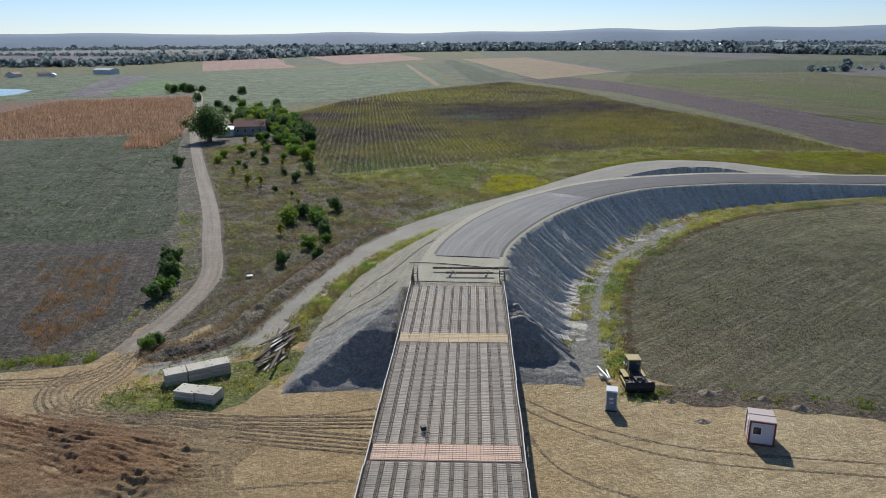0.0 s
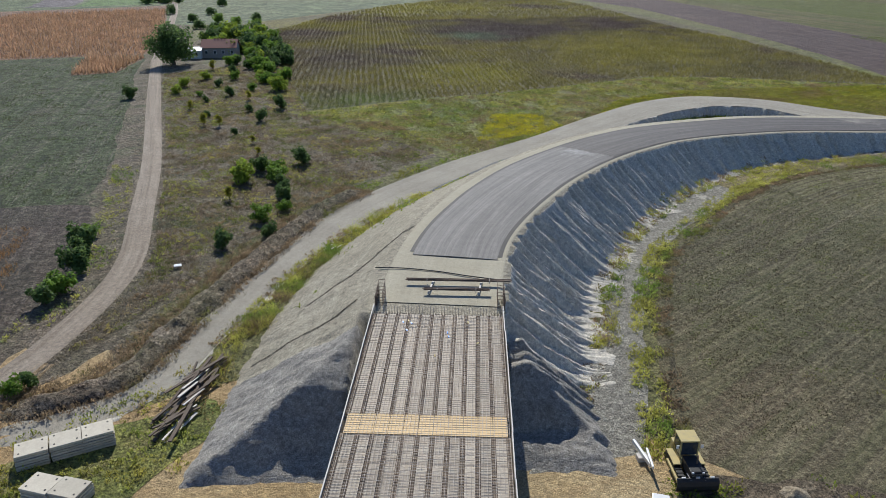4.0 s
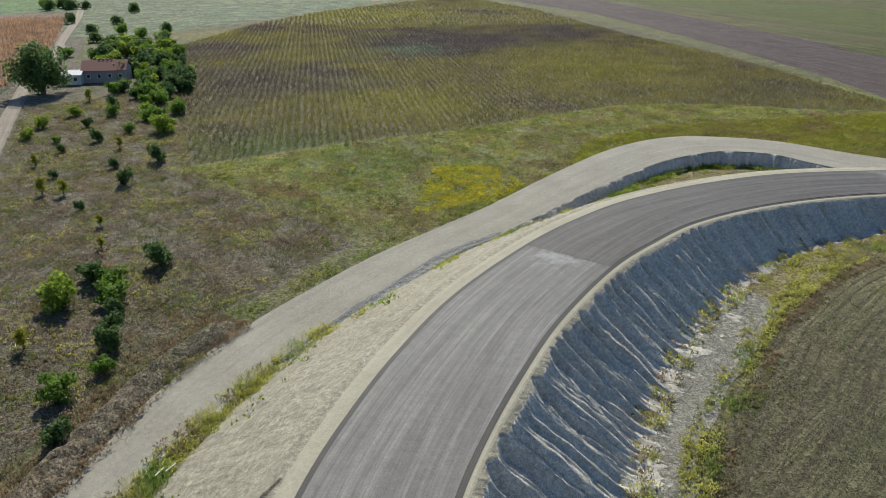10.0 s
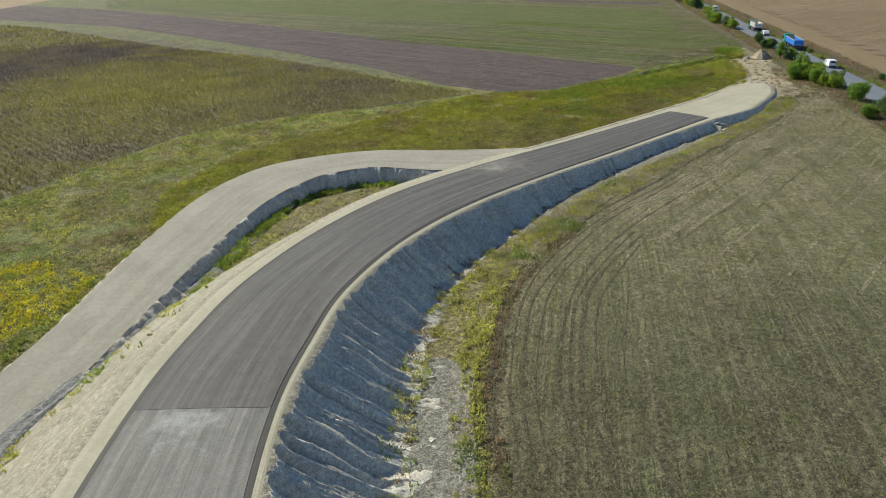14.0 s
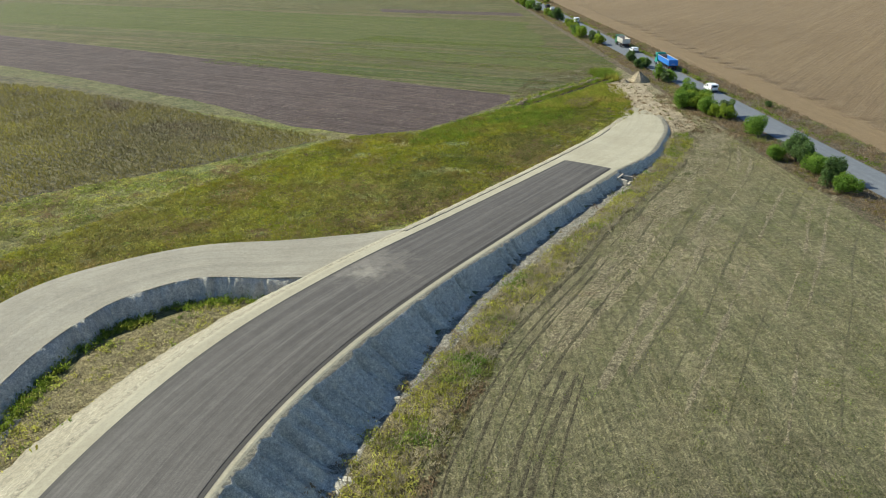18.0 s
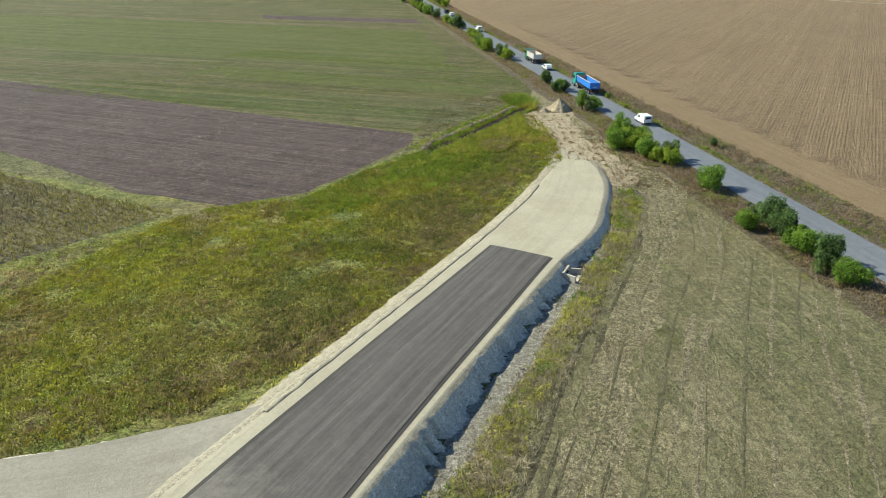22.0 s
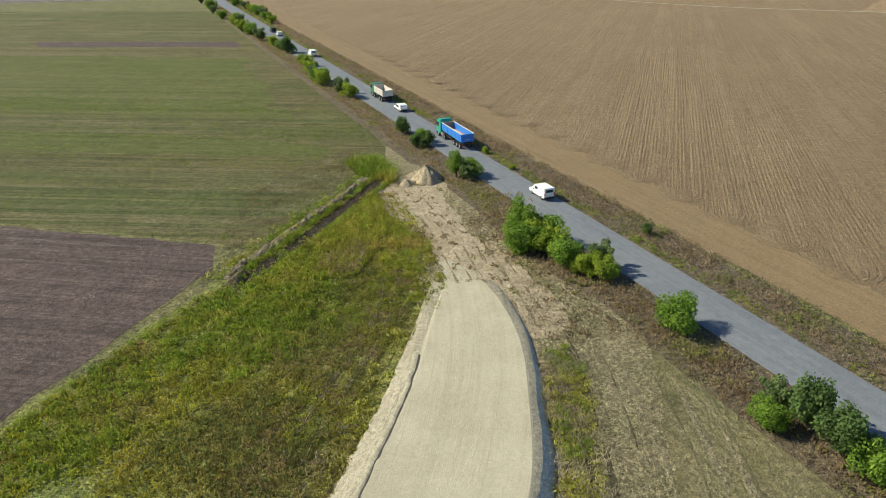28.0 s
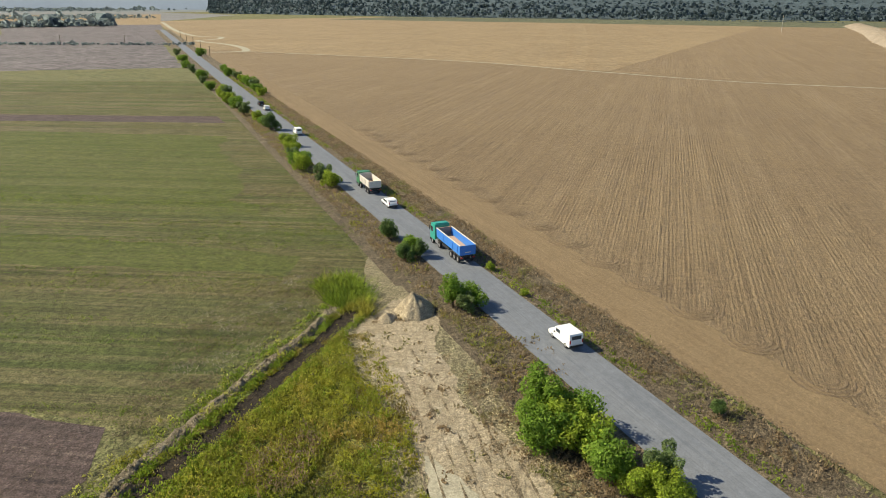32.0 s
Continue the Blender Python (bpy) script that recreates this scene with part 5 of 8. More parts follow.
MEADOW_W = [(-30, 164), (-4, 142), (3, 134), (20, 149), (40, 170), (50, 176), (66, 174), (84, 163), (100, 159), (108, 200), (85, 205), (63, 211), (48, 208), (14, 188), (-9, 177)]
leafy("meadow_grass", scatter(MEADOW_W, 3.6, 9, 50, -0.5), F_MEADOW, "yellow-green meadow grass", 0.38, 0.08, 6, 0.4, category="grass")
leafy("yellow_flowers", scatter([(6, 143), (12, 146), (18, 148), (22, 155), (18, 164), (9, 164)], 13, 5, 51, -0.3), F_FLOWER, "patch of yellow wild flowers in the meadow", 0.5, 0.07, 5, 0.3, category="flowers")
SPOIL = [(155.6, 190.9), (158.6, 191.7), (163.7, 191.7), (171.1, 192.0), (177.3, 192.2), (183.4, 192.1), (191.4, 192.6), (194, 192.7)]
DITCH = [(154.6, 189.5), (156.4, 189.0), (161.0, 189.3), (166.0, 189.1), (171.6, 189.3), (176.7, 189.5), (182.5, 189.7), (189, 190.1), (194.0, 190.6)]
MEADOW_E = [(30, 164), (40, 171.5), (50, 177), (66, 175), (84, 163), (100, 159.5), (126, 161.5), (144, 166), (160, 171), (170, 178), (182, 188), (186, 191.5), (158, 190.5), (127, 191), (115, 199), (108, 200), (90, 197), (70, 194), (52, 190), (36, 178)]
leafy("tall_meadow", clear_of(scatter(MEADOW_E, 8.0, 9, 52, -0.8), DITCH, 0.9), F_RUSTY, "tall rust and green meadow grass", 0.42, 0.05, 9, 0.3, category="grass", lean=1.0)
leafy("lush_weeds", scatter([(140, 176), (152, 174), (166, 186), (176, 191), (156, 190), (140, 188)], 2.2, 7, 53, -0.1), F_LUSH, "lush green weeds in the meadow", 0.8, 0.11, 6, 0.35)
sheet("basin_ground", [(20, 133), (30, 143), (40, 154), (50, 162), (62, 161), (68, 157), (60, 150.5), (46, 144), (34, 137)], M_STRAWG, 0.05, "pale dry grass in the hollow between the tracks", 0.8, 1.5)
BASIN = [(22, 134), (30, 142), (40, 153), (50, 161), (62, 160.5), (67, 156), (60, 151), (46, 145), (34, 138)]
tufts("basin_grass", scatter(BASIN, 1.6, 6, 54, 0.0), F_DRY, "dry grass in the hollow between the tracks", 0.25, 0.07, 8, 0.3, category="grass")
leafy("basin_weeds", scatter(BASIN, 2.6, 4, 154, 0.1), F_YELLOW, "yellow-green weeds in the hollow between the tracks", 0.35, 0.07, 8, 0.3)
leafy("basin_weeds", along([r[:2] for r in BYPASS[16:23]], 5.4, 7.2, 22, 56, 4, -0.3), F_LUSH, "green weeds at the foot of the eroded bank", 0.6, 0.08, 9, 0.25)
leafy("basin_weeds", along([r[:2] for r in BYPASS[16:22]], 5.4, 8.6, 14, 55, 5, -0.1), F_YELLOW, "yellow-green weeds in the hollow between the tracks", 0.45, 0.07, 9, 0.3)
tufts("stubble", scatter([tuple(q) for q in EDGE_R[4:]] + [road_pt(-22, -12), road_pt(-60, -9), road_pt(-95, -8), (90, 75), (45, 70), (26, 62), (24, 86), (28, 96)], 2.6, 7, 56, -0.6), F_STRAW, "short straw stubble and regrown grass", 0.13, 0.07, 6, 0.4, category="stubble", lean=0.8)
MAIN = [road_pt(k) for k in range(-110, 330, 10)]
leafy("verge_weeds", along(MAIN, -8.6, -3.6, 7, 157, 5, 0.0), F_RUSTY, "yellowing weeds along the road verge", 0.5, 0.09, 6, 0.3)
leafy("verge_weeds", along(MAIN, -8.6, -3.6, 20, 57, 9, -0.6), F_BROWN, "rusty dry weeds along the road verge", 0.6, 0.09, 6, 0.3)
leafy("verge_weeds", along(MAIN, 3.5, 5.4, 8, 58, 9, -0.3), F_LUSH, "green weeds along the road verge", 0.55, 0.09, 6, 0.25)
leafy("verge_weeds", along(MAIN, 5.2, 10.2, 26, 59, 9, -0.8), F_BROWN, "brown dry weeds between road and ploughed field", 0.8, 0.09, 6, 0.3)
GREEN_E = [(164, 197), (155, 246), (143, 300), (220, 300), road_pt(75, -9), road_pt(45, -9), road_pt(22, -13), (192, 196)]
p = scatter(GREEN_E, 1.5, 0, 60)
v_ = p @ np.array([0.954, 0.301])
w_ = p @ np.array([0.301, -0.954])
p = p[np.array([noise.noise(Vector((a * 0.22, b * 0.012, 3))) + 0.5 * noise.noise(Vector((a * 0.9, b * 0.03, 8))) > 0.08 for a, b in zip(v_, w_)])]
tufts("stubble", p, F_BAND, "green regrowth in bands on the striped field", 0.16, 0.12, 5, 0.4, category="stubble", lean=0.9)


F_OLIVE = foliage("dull_olive_weeds", (0.15, 0.175, 0.05), (0.21, 0.215, 0.065), 4, None, 0.4)
TALL = [(155.7, 187.8), (164.0, 187.6), (176, 187.4), (188, 189), (184, 185), (180.5, 183.4), (176.5, 177.7), (170.2, 171.8), (165.2, 171.1), (165.7, 176.7), (167.9, 178.5), (161.9, 177.8), (159.1, 180.4), (155.0, 180.4)]
LUSH = [(120, 189), (127, 191), (140, 191.5), (151.5, 191.4), (155.2, 188.4), (156.7, 181.7), (153.7, 178.2), (145, 176.5), (137, 178.4), (127, 182), (116, 186)]
MOWN = [(150, 178), (154.1, 178.5), (159.6, 178.6), (165.4, 176.9), (164.6, 171.6), (162.0, 169.8), (156, 168.6), (149, 168), (134, 166.5), (126, 170), (134, 177), (143, 176)]
leafy("tussock", clear_of(scatter(LUSH, 13.0, 3.2, 131, -0.3), DITCH, 0.9), F_LUSH, "tall lush green tussocks in the meadow", 0.7, 0.07, 9, 0.22, lean=0.4, category="grass")
leafy("tussock", clear_of(scatter(TALL, 14.0, 4.0, 132, -0.5), DITCH, 0.9), F_GOLD, "tall yellow-green tussocks beside the dirt path", 1.0, 0.07, 9, 0.22, lean=0.4, category="grass")
leafy("tussock", clear_of(scatter(TALL, 5.0, 3.0, 130, 0.15), DITCH, 0.9), F_LUSH, "green tussocks in tall grass beside the dirt path", 0.9, 0.07, 9, 0.22, lean=0.4, category="grass")
leafy("tussock", scatter([(160.6, 182.6), (164.5, 183.6), (170, 182.4), (168, 179.4), (163.0, 178.0), (160.0, 179.2)], 13.0, 3.0, 134, -0.3), F_BROWN, "rust-brown seeded grass beside the dirt path", 1.25, 0.06, 9, 0.2, lean=0.35, category="grass")
leafy("mown_grass", scatter(MOWN, 12.0, 3.0, 135, 0.0), F_OLIVE, "dull olive mown grass in the meadow", 0.3, 0.07, 8, 0.3, lean=0.9, category="grass")
leafy("mown_grass", scatter(MOWN, 8.0, 4.0, 136, 0.15), F_BROWN, "withered brown mown grass in the meadow", 0.25, 0.07, 8, 0.3, lean=1.0, category="grass")
MEADOW_NEAR = [(60, 177), (84, 165), (110, 161), (134, 164), (134, 180), (115, 190), (80, 192)]
leafy("tussock", scatter(MEADOW_NEAR, 1.8, 3.2, 133, 0.45), F_RUSTY, "tall yellow-green tussocks beside the new road", 0.7, 0.07, 9, 0.22, lean=0.45, category="grass")
leafy("mown_grass", scatter([(92, 164), (112, 163), (134, 166.5), (140, 176), (122, 181), (104, 178)], 9.0, 8, 139, -0.1), F_OLIVE, "dull olive weeds in the middle of the meadow", 0.45, 0.07, 8, 0.3, lean=0.8, category="grass")
leafy("withered_strip", along([(66, 171.5), (84, 162.6), (100, 159.2), (112, 159.8), (126, 161.6), (138, 164.5)], -7.5, -0.3, 30, 137, 6, -0.5), F_BROWN, "withered brown weeds along the foot of the new road", 0.4, 0.07, 9, 0.3, lean=0.7, category="weeds")
leafy("withered_strip", along([(84, 162.6), (100, 159.2), (112, 159.8), (126, 161.6), (138, 164.5)], -3.6, -0.2, 14, 138, 4, 0.0), F_DRY, "grey dead weeds along the foot of the new road", 0.35, 0.07, 9, 0.3, lean=0.9, category="weeds")
leafy("rusty_weeds", along([(187, 172), (175, 163.6), (169.6, 151), (160.3, 143.9), (150, 133), (138, 121)], -2.2, 2.4, 22, 139, 5, -0.4), F_BROWN, "rust-brown dry weeds beside the roadside bushes", 0.55, 0.08, 8, 0.3)
leafy("meadow_clumps", scatter(MEADOW_W, 1.8, 8, 121, 0.35), F_OLIVE, "dull green weed clumps in the meadow", 0.45, 0.08, 9, 0.35)
leafy("meadow_clumps", scatter(MEADOW_W, 2.6, 11, 122, 0.3), F_BROWN, "withered brown weed clumps in the meadow", 0.35, 0.07, 9, 0.35)
leafy("meadow_clumps", scatter(MEADOW_W, 2.2, 7, 123, 0.45), F_YELLOW, "yellowing weed clumps in the meadow", 0.4, 0.07, 9, 0.35)
leafy("meadow_clumps", scatter(MEADOW_E, 0.8, 12, 124, 0.6), F_OLIVE, "dull green weed clumps in tall grass", 0.6, 0.08, 9, 0.35)
leafy("meadow_clumps", scatter(MEADOW_E, 1.2, 22, 125, 0.55), F_BROWN, "dry brown weed clumps in tall grass", 0.4, 0.07, 9, 0.35)
leafy("scrub_clumps", clear_of(scatter(SCRUB_AREA, 2.2, 6, 126, 0.3), TRACK, 2.2), F_BROWN, "rusty brown weed clumps on the scrub land", 0.32, 0.07, 9, 0.35)
leafy("scrub_clumps", clear_of(scatter(SCRUB_AREA, 2.2, 8, 127, 0.3), TRACK, 2.2), F_OLIVE, "dull green weed clumps on the scrub land", 0.35, 0.07, 9, 0.35)
tufts("stubble_weeds", scatter([tuple(q) for q in EDGE_R[4:]] + [road_pt(-22, -12), road_pt(-60, -9), road_pt(-95, -8), (90, 75), (45, 70), (26, 62), (24, 86), (28, 96)], 2.0, 6, 128, 0.75), F_LUSH, "low green weeds in the stubble", 0.1, 0.07, 9, 0.35, lean=1.4)
tufts("stubble_weeds", scatter([tuple(q) for q in EDGE_R[4:]] + [road_pt(-22, -12), road_pt(-60, -9), road_pt(-95, -8), (90, 75), (45, 70), (26, 62), (24, 86), (28, 96)], 1.2, 9, 129, 0.3), F_OLIVE, "dull green regrowth in the stubble", 0.1, 0.08, 7, 0.45, lean=1.4)


def rows_of(poly, way, spacing, gap, seed, jit=0.15):
    """Plant places in straight rows over an outline."""
    a = np.array(poly, float)
    w = np.array(way, float) / np.linalg.norm(way)
    s = np.array([w[1], -w[0]])
    c = a.mean(0)
    r = np.linalg.norm(a - c, axis=1).max()
    u, v = np.meshgrid(np.arange(-r, r, gap), np.arange(-r, r, spacing))
    g = np.random.default_rng(seed)
    p = c + u.ravel()[:, None] * w + v.ravel()[:, None] * s + g.normal(0, jit, (u.size, 2))
    return p[inside(poly, p)]


SUNF = [(-75, 300), (-50, 224), (-29, 166), (-9.6, 178), (14, 188.5), (48, 209), (63, 211), (85, 205.5), (102, 203), (111, 201.5), (106, 245), (99, 290), (87, 327), (78, 370), (-64, 370)]
tufts("sunflowers", rows_of([(-64, 370), (78, 370), (63, 449), (28, 535), (-42, 430)], (-0.145, 0.99), 2.0, 1.5, 66, 0.3), F_SUN, "far rows of withered sunflowers", 0.8, 0.4, 3, 0.3, category="crop", lean=0.8)
p = rows_of(SUNF, (-0.145, 0.99), 1.45, 0.8, 61)
tufts("sunflowers", p, F_SUN, "rows of withered sunflowers", 0.7, 0.13, 7, 0.3, category="crop", lean=0.75)
tufts("maize", rows_of([(-200, 245), (-151, 226), (-125, 235), (-98, 246), (-118, 308), (-155, 400), (-215, 370)], (-0.3, 0.95), 1.5, 1.3, 62), F_MAIZE, "rows of ripe dry maize", 1.3, 0.3, 3, 0.25, category="crop", lean=0.15)
tufts("maize", rows_of([(-100.7, 206), (-112, 237), (-95, 238), (-91, 210)], (-0.3, 0.95), 1.3, 0.9, 63), F_MAIZE, "strip of ripe dry maize", 1.7, 0.25, 4, 0.25, category="crop", lean=0.15)
tufts("maize", scatter([(-60, 95), (-49, 100), (-43, 86), (-39.5, 74), (-41, 64), (-46, 66), (-50, 80)], 4.0, 5, 64, 0.0), F_RUST, "broken rust-coloured maize stalks", 0.4, 0.07, 6, 0.3, category="crop", lean=0.8)
tufts("crop_leaves", clear_of(scatter([(-130, 225), (-97, 240), (-84, 206), (-68, 168), (-52, 126), (-46, 110), (-75, 106), (-110, 115)], 0.7, 9, 65, 0.0), TRACK, 3.5), F_CROP, "low green crop plants", 0.25, 0.10, 5, 0.4, category="crop", lean=0.6)

# ---- the distance ----


def far_trees(name, spots, mat, label, seed, category="trees"):
    """Distant trees of a few pixels: x, y, base height, height, radius."""
    g = np.random.default_rng(seed)
    k = 9
    s = np.array(spots, float)
    n = len(s)
    c = np.repeat(s, k, 0)
    d = g.normal(0, 1, (n * k, 3))
    d /= np.linalg.norm(d, axis=1)[:, None]
    pos = np.column_stack([c[:, 0] + d[:, 0] * c[:, 4] * 0.7, c[:, 1] + d[:, 1] * c[:, 4] * 0.7, c[:, 2] + c[:, 3] * (0.5 + 0.36 * d[:, 2])])
    t = np.cross(d, g.normal(0, 1, (n * k, 3)))
    t /= np.linalg.norm(t, axis=1)[:, None]
    u = np.cross(d, t)
    w = (c[:, 4] * g.uniform(0.4, 0.65, n * k))[:, None]
    v = np.stack([pos - t * w, pos - u * w, pos + t * w, pos + u * w], 1).reshape(-1, 3)
    ob = new(name, fast_mesh(name, v, np.arange(4 * n * k).reshape(-1, 4), mat))
    return tagged(ob, label, category, kind="stuff")


def belt(a, b, n, wide, h, seed):
    g = np.random.default_rng(seed)
    a, b = np.array(a, float), np.array(b, float)
    n *= 5
    f = g.random(n)[:, None]
    p = a + (b - a) * f + g.normal(0, wide, (n, 2))
    hh = h * 0.5 * g.uniform(0.3, 1.0, n) * np.where(g.random(n) < 0.06, 1.7, 1.0)
    return np.column_stack([p, np.zeros(n), hh, hh * g.uniform(0.45, 0.8, n)]).tolist()


BELT = [(-900, 700), (-591, 894), (-471, 914), (-445, 1064), (-376, 1194), (-299, 1403), (-177, 1694), (-71, 1800), (158, 1798), (379, 1883), (521, 1480), (667, 1208), (1000, 1050)]
far_trees("tree_belt", [t for i in range(12) for t in belt(BELT[i], BELT[i + 1], int(math.dist(BELT[i], BELT[i + 1]) * 0.24), 8 + 0.008 * BELT[i][1], 14 + 0.008 * BELT[i][1], 80 + i)], F_FARHAZE, "distant belt of dark trees", 71)
far_trees("distant_woods", belt((-2200, 2200), (-600, 2600), 260, 120, 22, 6) + belt((-600, 2600), (1200, 3200), 420, 260, 24, 7) + belt((900, 2700), (2600, 2600), 300, 120, 24, 8) + belt((-900, 1500), (100, 2300), 40, 90, 16, 14) + belt((-1300, 1700), (-600, 1400), 40, 16, 16, 15) + belt((700, 1900), (1500, 1500), 90, 30, 18, 16), F_FARHAZE, "scattered distant woods and village trees", 72)
far_trees("tree_belt", belt((540, 790), (640, 590), 40, 5, 6, 9) + belt((1130, 1560), (1420, 1420), 60, 30, 10, 10) + belt((1950, 1050), (1930, 380), 150, 10, 7, 11) + belt((1930, 380), (1880, -40), 70, 10, 7, 12) + belt((300, 660), (540, 790), 14, 6, 14, 13), F_FARHAZE, "distant hedge of bushes between fields", 73)


def hills(name, ring, mat, label, seed):
    """A far rise: rows of (x, y, height, depth behind)."""
    line = spline(ring, 60.0)
    verts, faces = [], []
    for i, (x, y, h) in enumerate(line):
        l = math.hypot(x, y)
        hh = h * (0.9 + 0.25 * noise.noise(Vector((x * 0.002, y * 0.002, seed))))
        verts += [(x, y, -1), (x * (1 + 160 / l), y * (1 + 160 / l), hh * 0.7), (x * (1 + 420 / l), y * (1 + 420 / l), hh), (x * (1 + 900 / l), y * (1 + 900 / l), -1)]
    for i in range(len(line) - 1):
        faces += [(i * 4 + j, i * 4 + j + 1, i * 4 + j + 5, i * 4 + j + 4) for j in range(3)]
    return tagged(mesh_ob(name, verts, faces, mat, True), label, "hills", kind="structure")


# distance haze is put into the hills' blue-grey base colour
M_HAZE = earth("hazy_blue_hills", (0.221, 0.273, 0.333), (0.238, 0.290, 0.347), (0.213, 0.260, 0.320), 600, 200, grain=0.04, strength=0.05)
# hill ground tinted blue like its forest, haze set in the colour
M_WOODHILL = earth("hazed_hill_ground", (0.061, 0.086, 0.097), (0.070, 0.097, 0.108), (0.058, 0.079, 0.090), 80, 12, grain=0.4)
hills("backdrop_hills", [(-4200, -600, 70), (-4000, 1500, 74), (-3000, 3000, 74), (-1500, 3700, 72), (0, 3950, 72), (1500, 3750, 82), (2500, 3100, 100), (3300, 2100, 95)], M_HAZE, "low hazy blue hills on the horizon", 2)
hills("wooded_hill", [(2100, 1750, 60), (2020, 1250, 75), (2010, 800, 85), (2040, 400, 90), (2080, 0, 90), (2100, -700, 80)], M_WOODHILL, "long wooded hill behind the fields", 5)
g_ = np.random.default_rng(77)
fw = []
hl = spline([(2100, 1750), (2020, 1250), (2010, 800), (2040, 400), (2080, 0), (2100, -700)], 8.0)
for x, y in hl:
    for k in (0, 1, 2, 3, 4, 5, 6):
        b = k * 38 + g_.uniform(-12, 12)
        l = math.hypot(x, y)
        fw.append((x * (1 + b / l) + g_.normal(0, 4), y * (1 + b / l) + g_.normal(0, 4), 50 * b / 190, g_.uniform(12, 22), g_.uniform(5, 8)))
far_trees("hill_forest", fw, F_FORESTHAZE, "dense forest on the far hill", 78, "forest")

# ---- building things ----


def paint(name, col, rough=0.5, metal=0.0, dirt=0.25, dust=(0.30, 0.25, 0.18), size=0.4):
    """Painted or plain surface with blotches of dust."""
    n = Net(name, rough, metal, 0.4)
    c = n.mix(n.math("MULTIPLY", n.noise(size, 5, 0.7, 0.45, 0.75), dirt), col, dust)
    return n.done(c, n.noise(size * 0.2, 3), 0.004, 0.3)


def concrete(name, col, stain):
    n = Net(name, 0.85, 0, 0.3)
    c = n.mix(n.noise(1.2, 6, 0.7, 0.4, 0.7), col, stain)
    c = n.mix(n.math("MULTIPLY", n.noise(0.15, 4), 0.3), c, stain)
    return n.done(n.vary(c, 0.16, "object"), n.noise(0.08, 4), 0.01, 0.4)


M_CONCRETE = concrete("weathered_concrete", (0.56, 0.50, 0.41), (0.36, 0.30, 0.23))
M_SLAB = concrete("pale_concrete_slab", (0.58, 0.53, 0.42), (0.46, 0.41, 0.32))
M_RUST = paint("rusty_steel", (0.17, 0.12, 0.085), 0.8, 0.0, 0.5, (0.25, 0.18, 0.125), 0.3)
M_JOINT = paint("dusty_formwork_joint", (0.30, 0.245, 0.185), 0.9, 0, 0.6, (0.20, 0.155, 0.115), 0.8)
M_BAR = paint("steel_bars", (0.46, 0.405, 0.34), 0.7, 0.1, 0.4, (0.24, 0.18, 0.13), 0.3)
M_PLY = paint("yellow_plywood", (0.74, 0.54, 0.28), 0.7, 0, 0.3, (0.55, 0.42, 0.26), 0.5)
M_PINKPLY = paint("pink_plywood", (0.72, 0.48, 0.33), 0.7, 0, 0.3, (0.56, 0.40, 0.28), 0.5)
M_BOARD = paint("pale_board", (0.62, 0.58, 0.51), 0.7, 0, 0.3)
M_WOOD = paint("old_timber", (0.12, 0.09, 0.065), 0.85, 0, 0.5, (0.20, 0.155, 0.11), 0.4)
M_WHITE = paint("white_paint", (0.78, 0.78, 0.76), 0.35, 0, 0.1)
M_LILAC = paint("pale_lilac_panel", (0.60, 0.58, 0.62), 0.5, 0, 0.15)
M_MAROON = paint("maroon_steel", (0.20, 0.045, 0.05), 0.5, 0, 0.2)
M_PINKROOF = paint("dusty_pink_roof", (0.58, 0.47, 0.42), 0.7, 0, 0.35, (0.45, 0.37, 0.29))
M_TOILET = paint("blue_grey_plastic", (0.17, 0.23, 0.30), 0.5, 0, 0.2)
M_YELLOW = paint("machine_yellow", (0.50, 0.40, 0.16), 0.6, 0, 0.7, (0.34, 0.28, 0.17))
M_DARK = paint("black_machinery", (0.03, 0.03, 0.03), 0.6, 0.2, 0.3, (0.10, 0.085, 0.065))
M_TYRE = paint("black_rubber", (0.03, 0.03, 0.032), 0.85, 0, 0.3, (0.12, 0.105, 0.085))
M_RIM = paint("grey_steel_rim", (0.35, 0.35, 0.36), 0.4, 0.6, 0.2)
M_BLUE = paint("bright_blue_paint", (0.035, 0.20, 0.62), 0.4, 0, 0.12)
M_TEAL = paint("teal_green_paint", (0.02, 0.30, 0.24), 0.35, 0, 0.1)
M_TRAY = paint("dusty_tipper_floor", (0.45, 0.31, 0.23), 0.8, 0, 0.5, (0.36, 0.26, 0.19), 0.6)
M_GREENTRUCK = paint("green_paint", (0.03, 0.17, 0.07), 0.4, 0, 0.15)
M_RED = paint("red_lens", (0.45, 0.02, 0.02), 0.3, 0, 0.05)
M_ROOF = paint("red_brown_tiles", (0.30, 0.13, 0.095), 0.8, 0, 0.4, (0.22, 0.11, 0.085), 0.8)
M_WALL = paint("grey_plaster", (0.36, 0.33, 0.30), 0.9, 0, 0.4)
M_TIN = paint("pale_tin_roof", (0.60, 0.60, 0.60), 0.5, 0.3, 0.3)
M_FARWALL = paint("far_white_wall", (0.70, 0.70, 0.68), 0.8, 0, 0.1)
gl = Net("dark_glass", 0.08, 0, 0.6)
M_GLASS = gl.done(gl.mix(gl.noise(0.5), (0.03, 0.04, 0.05), (0.06, 0.07, 0.08)))
wt = Net("pond_water", 0.06, 0, 0.5)
M_WATER = wt.done(wt.mix(wt.noise(20), (0.06, 0.08, 0.08), (0.10, 0.12, 0.11)), wt.noise(1.0), 0.02, 0.2)


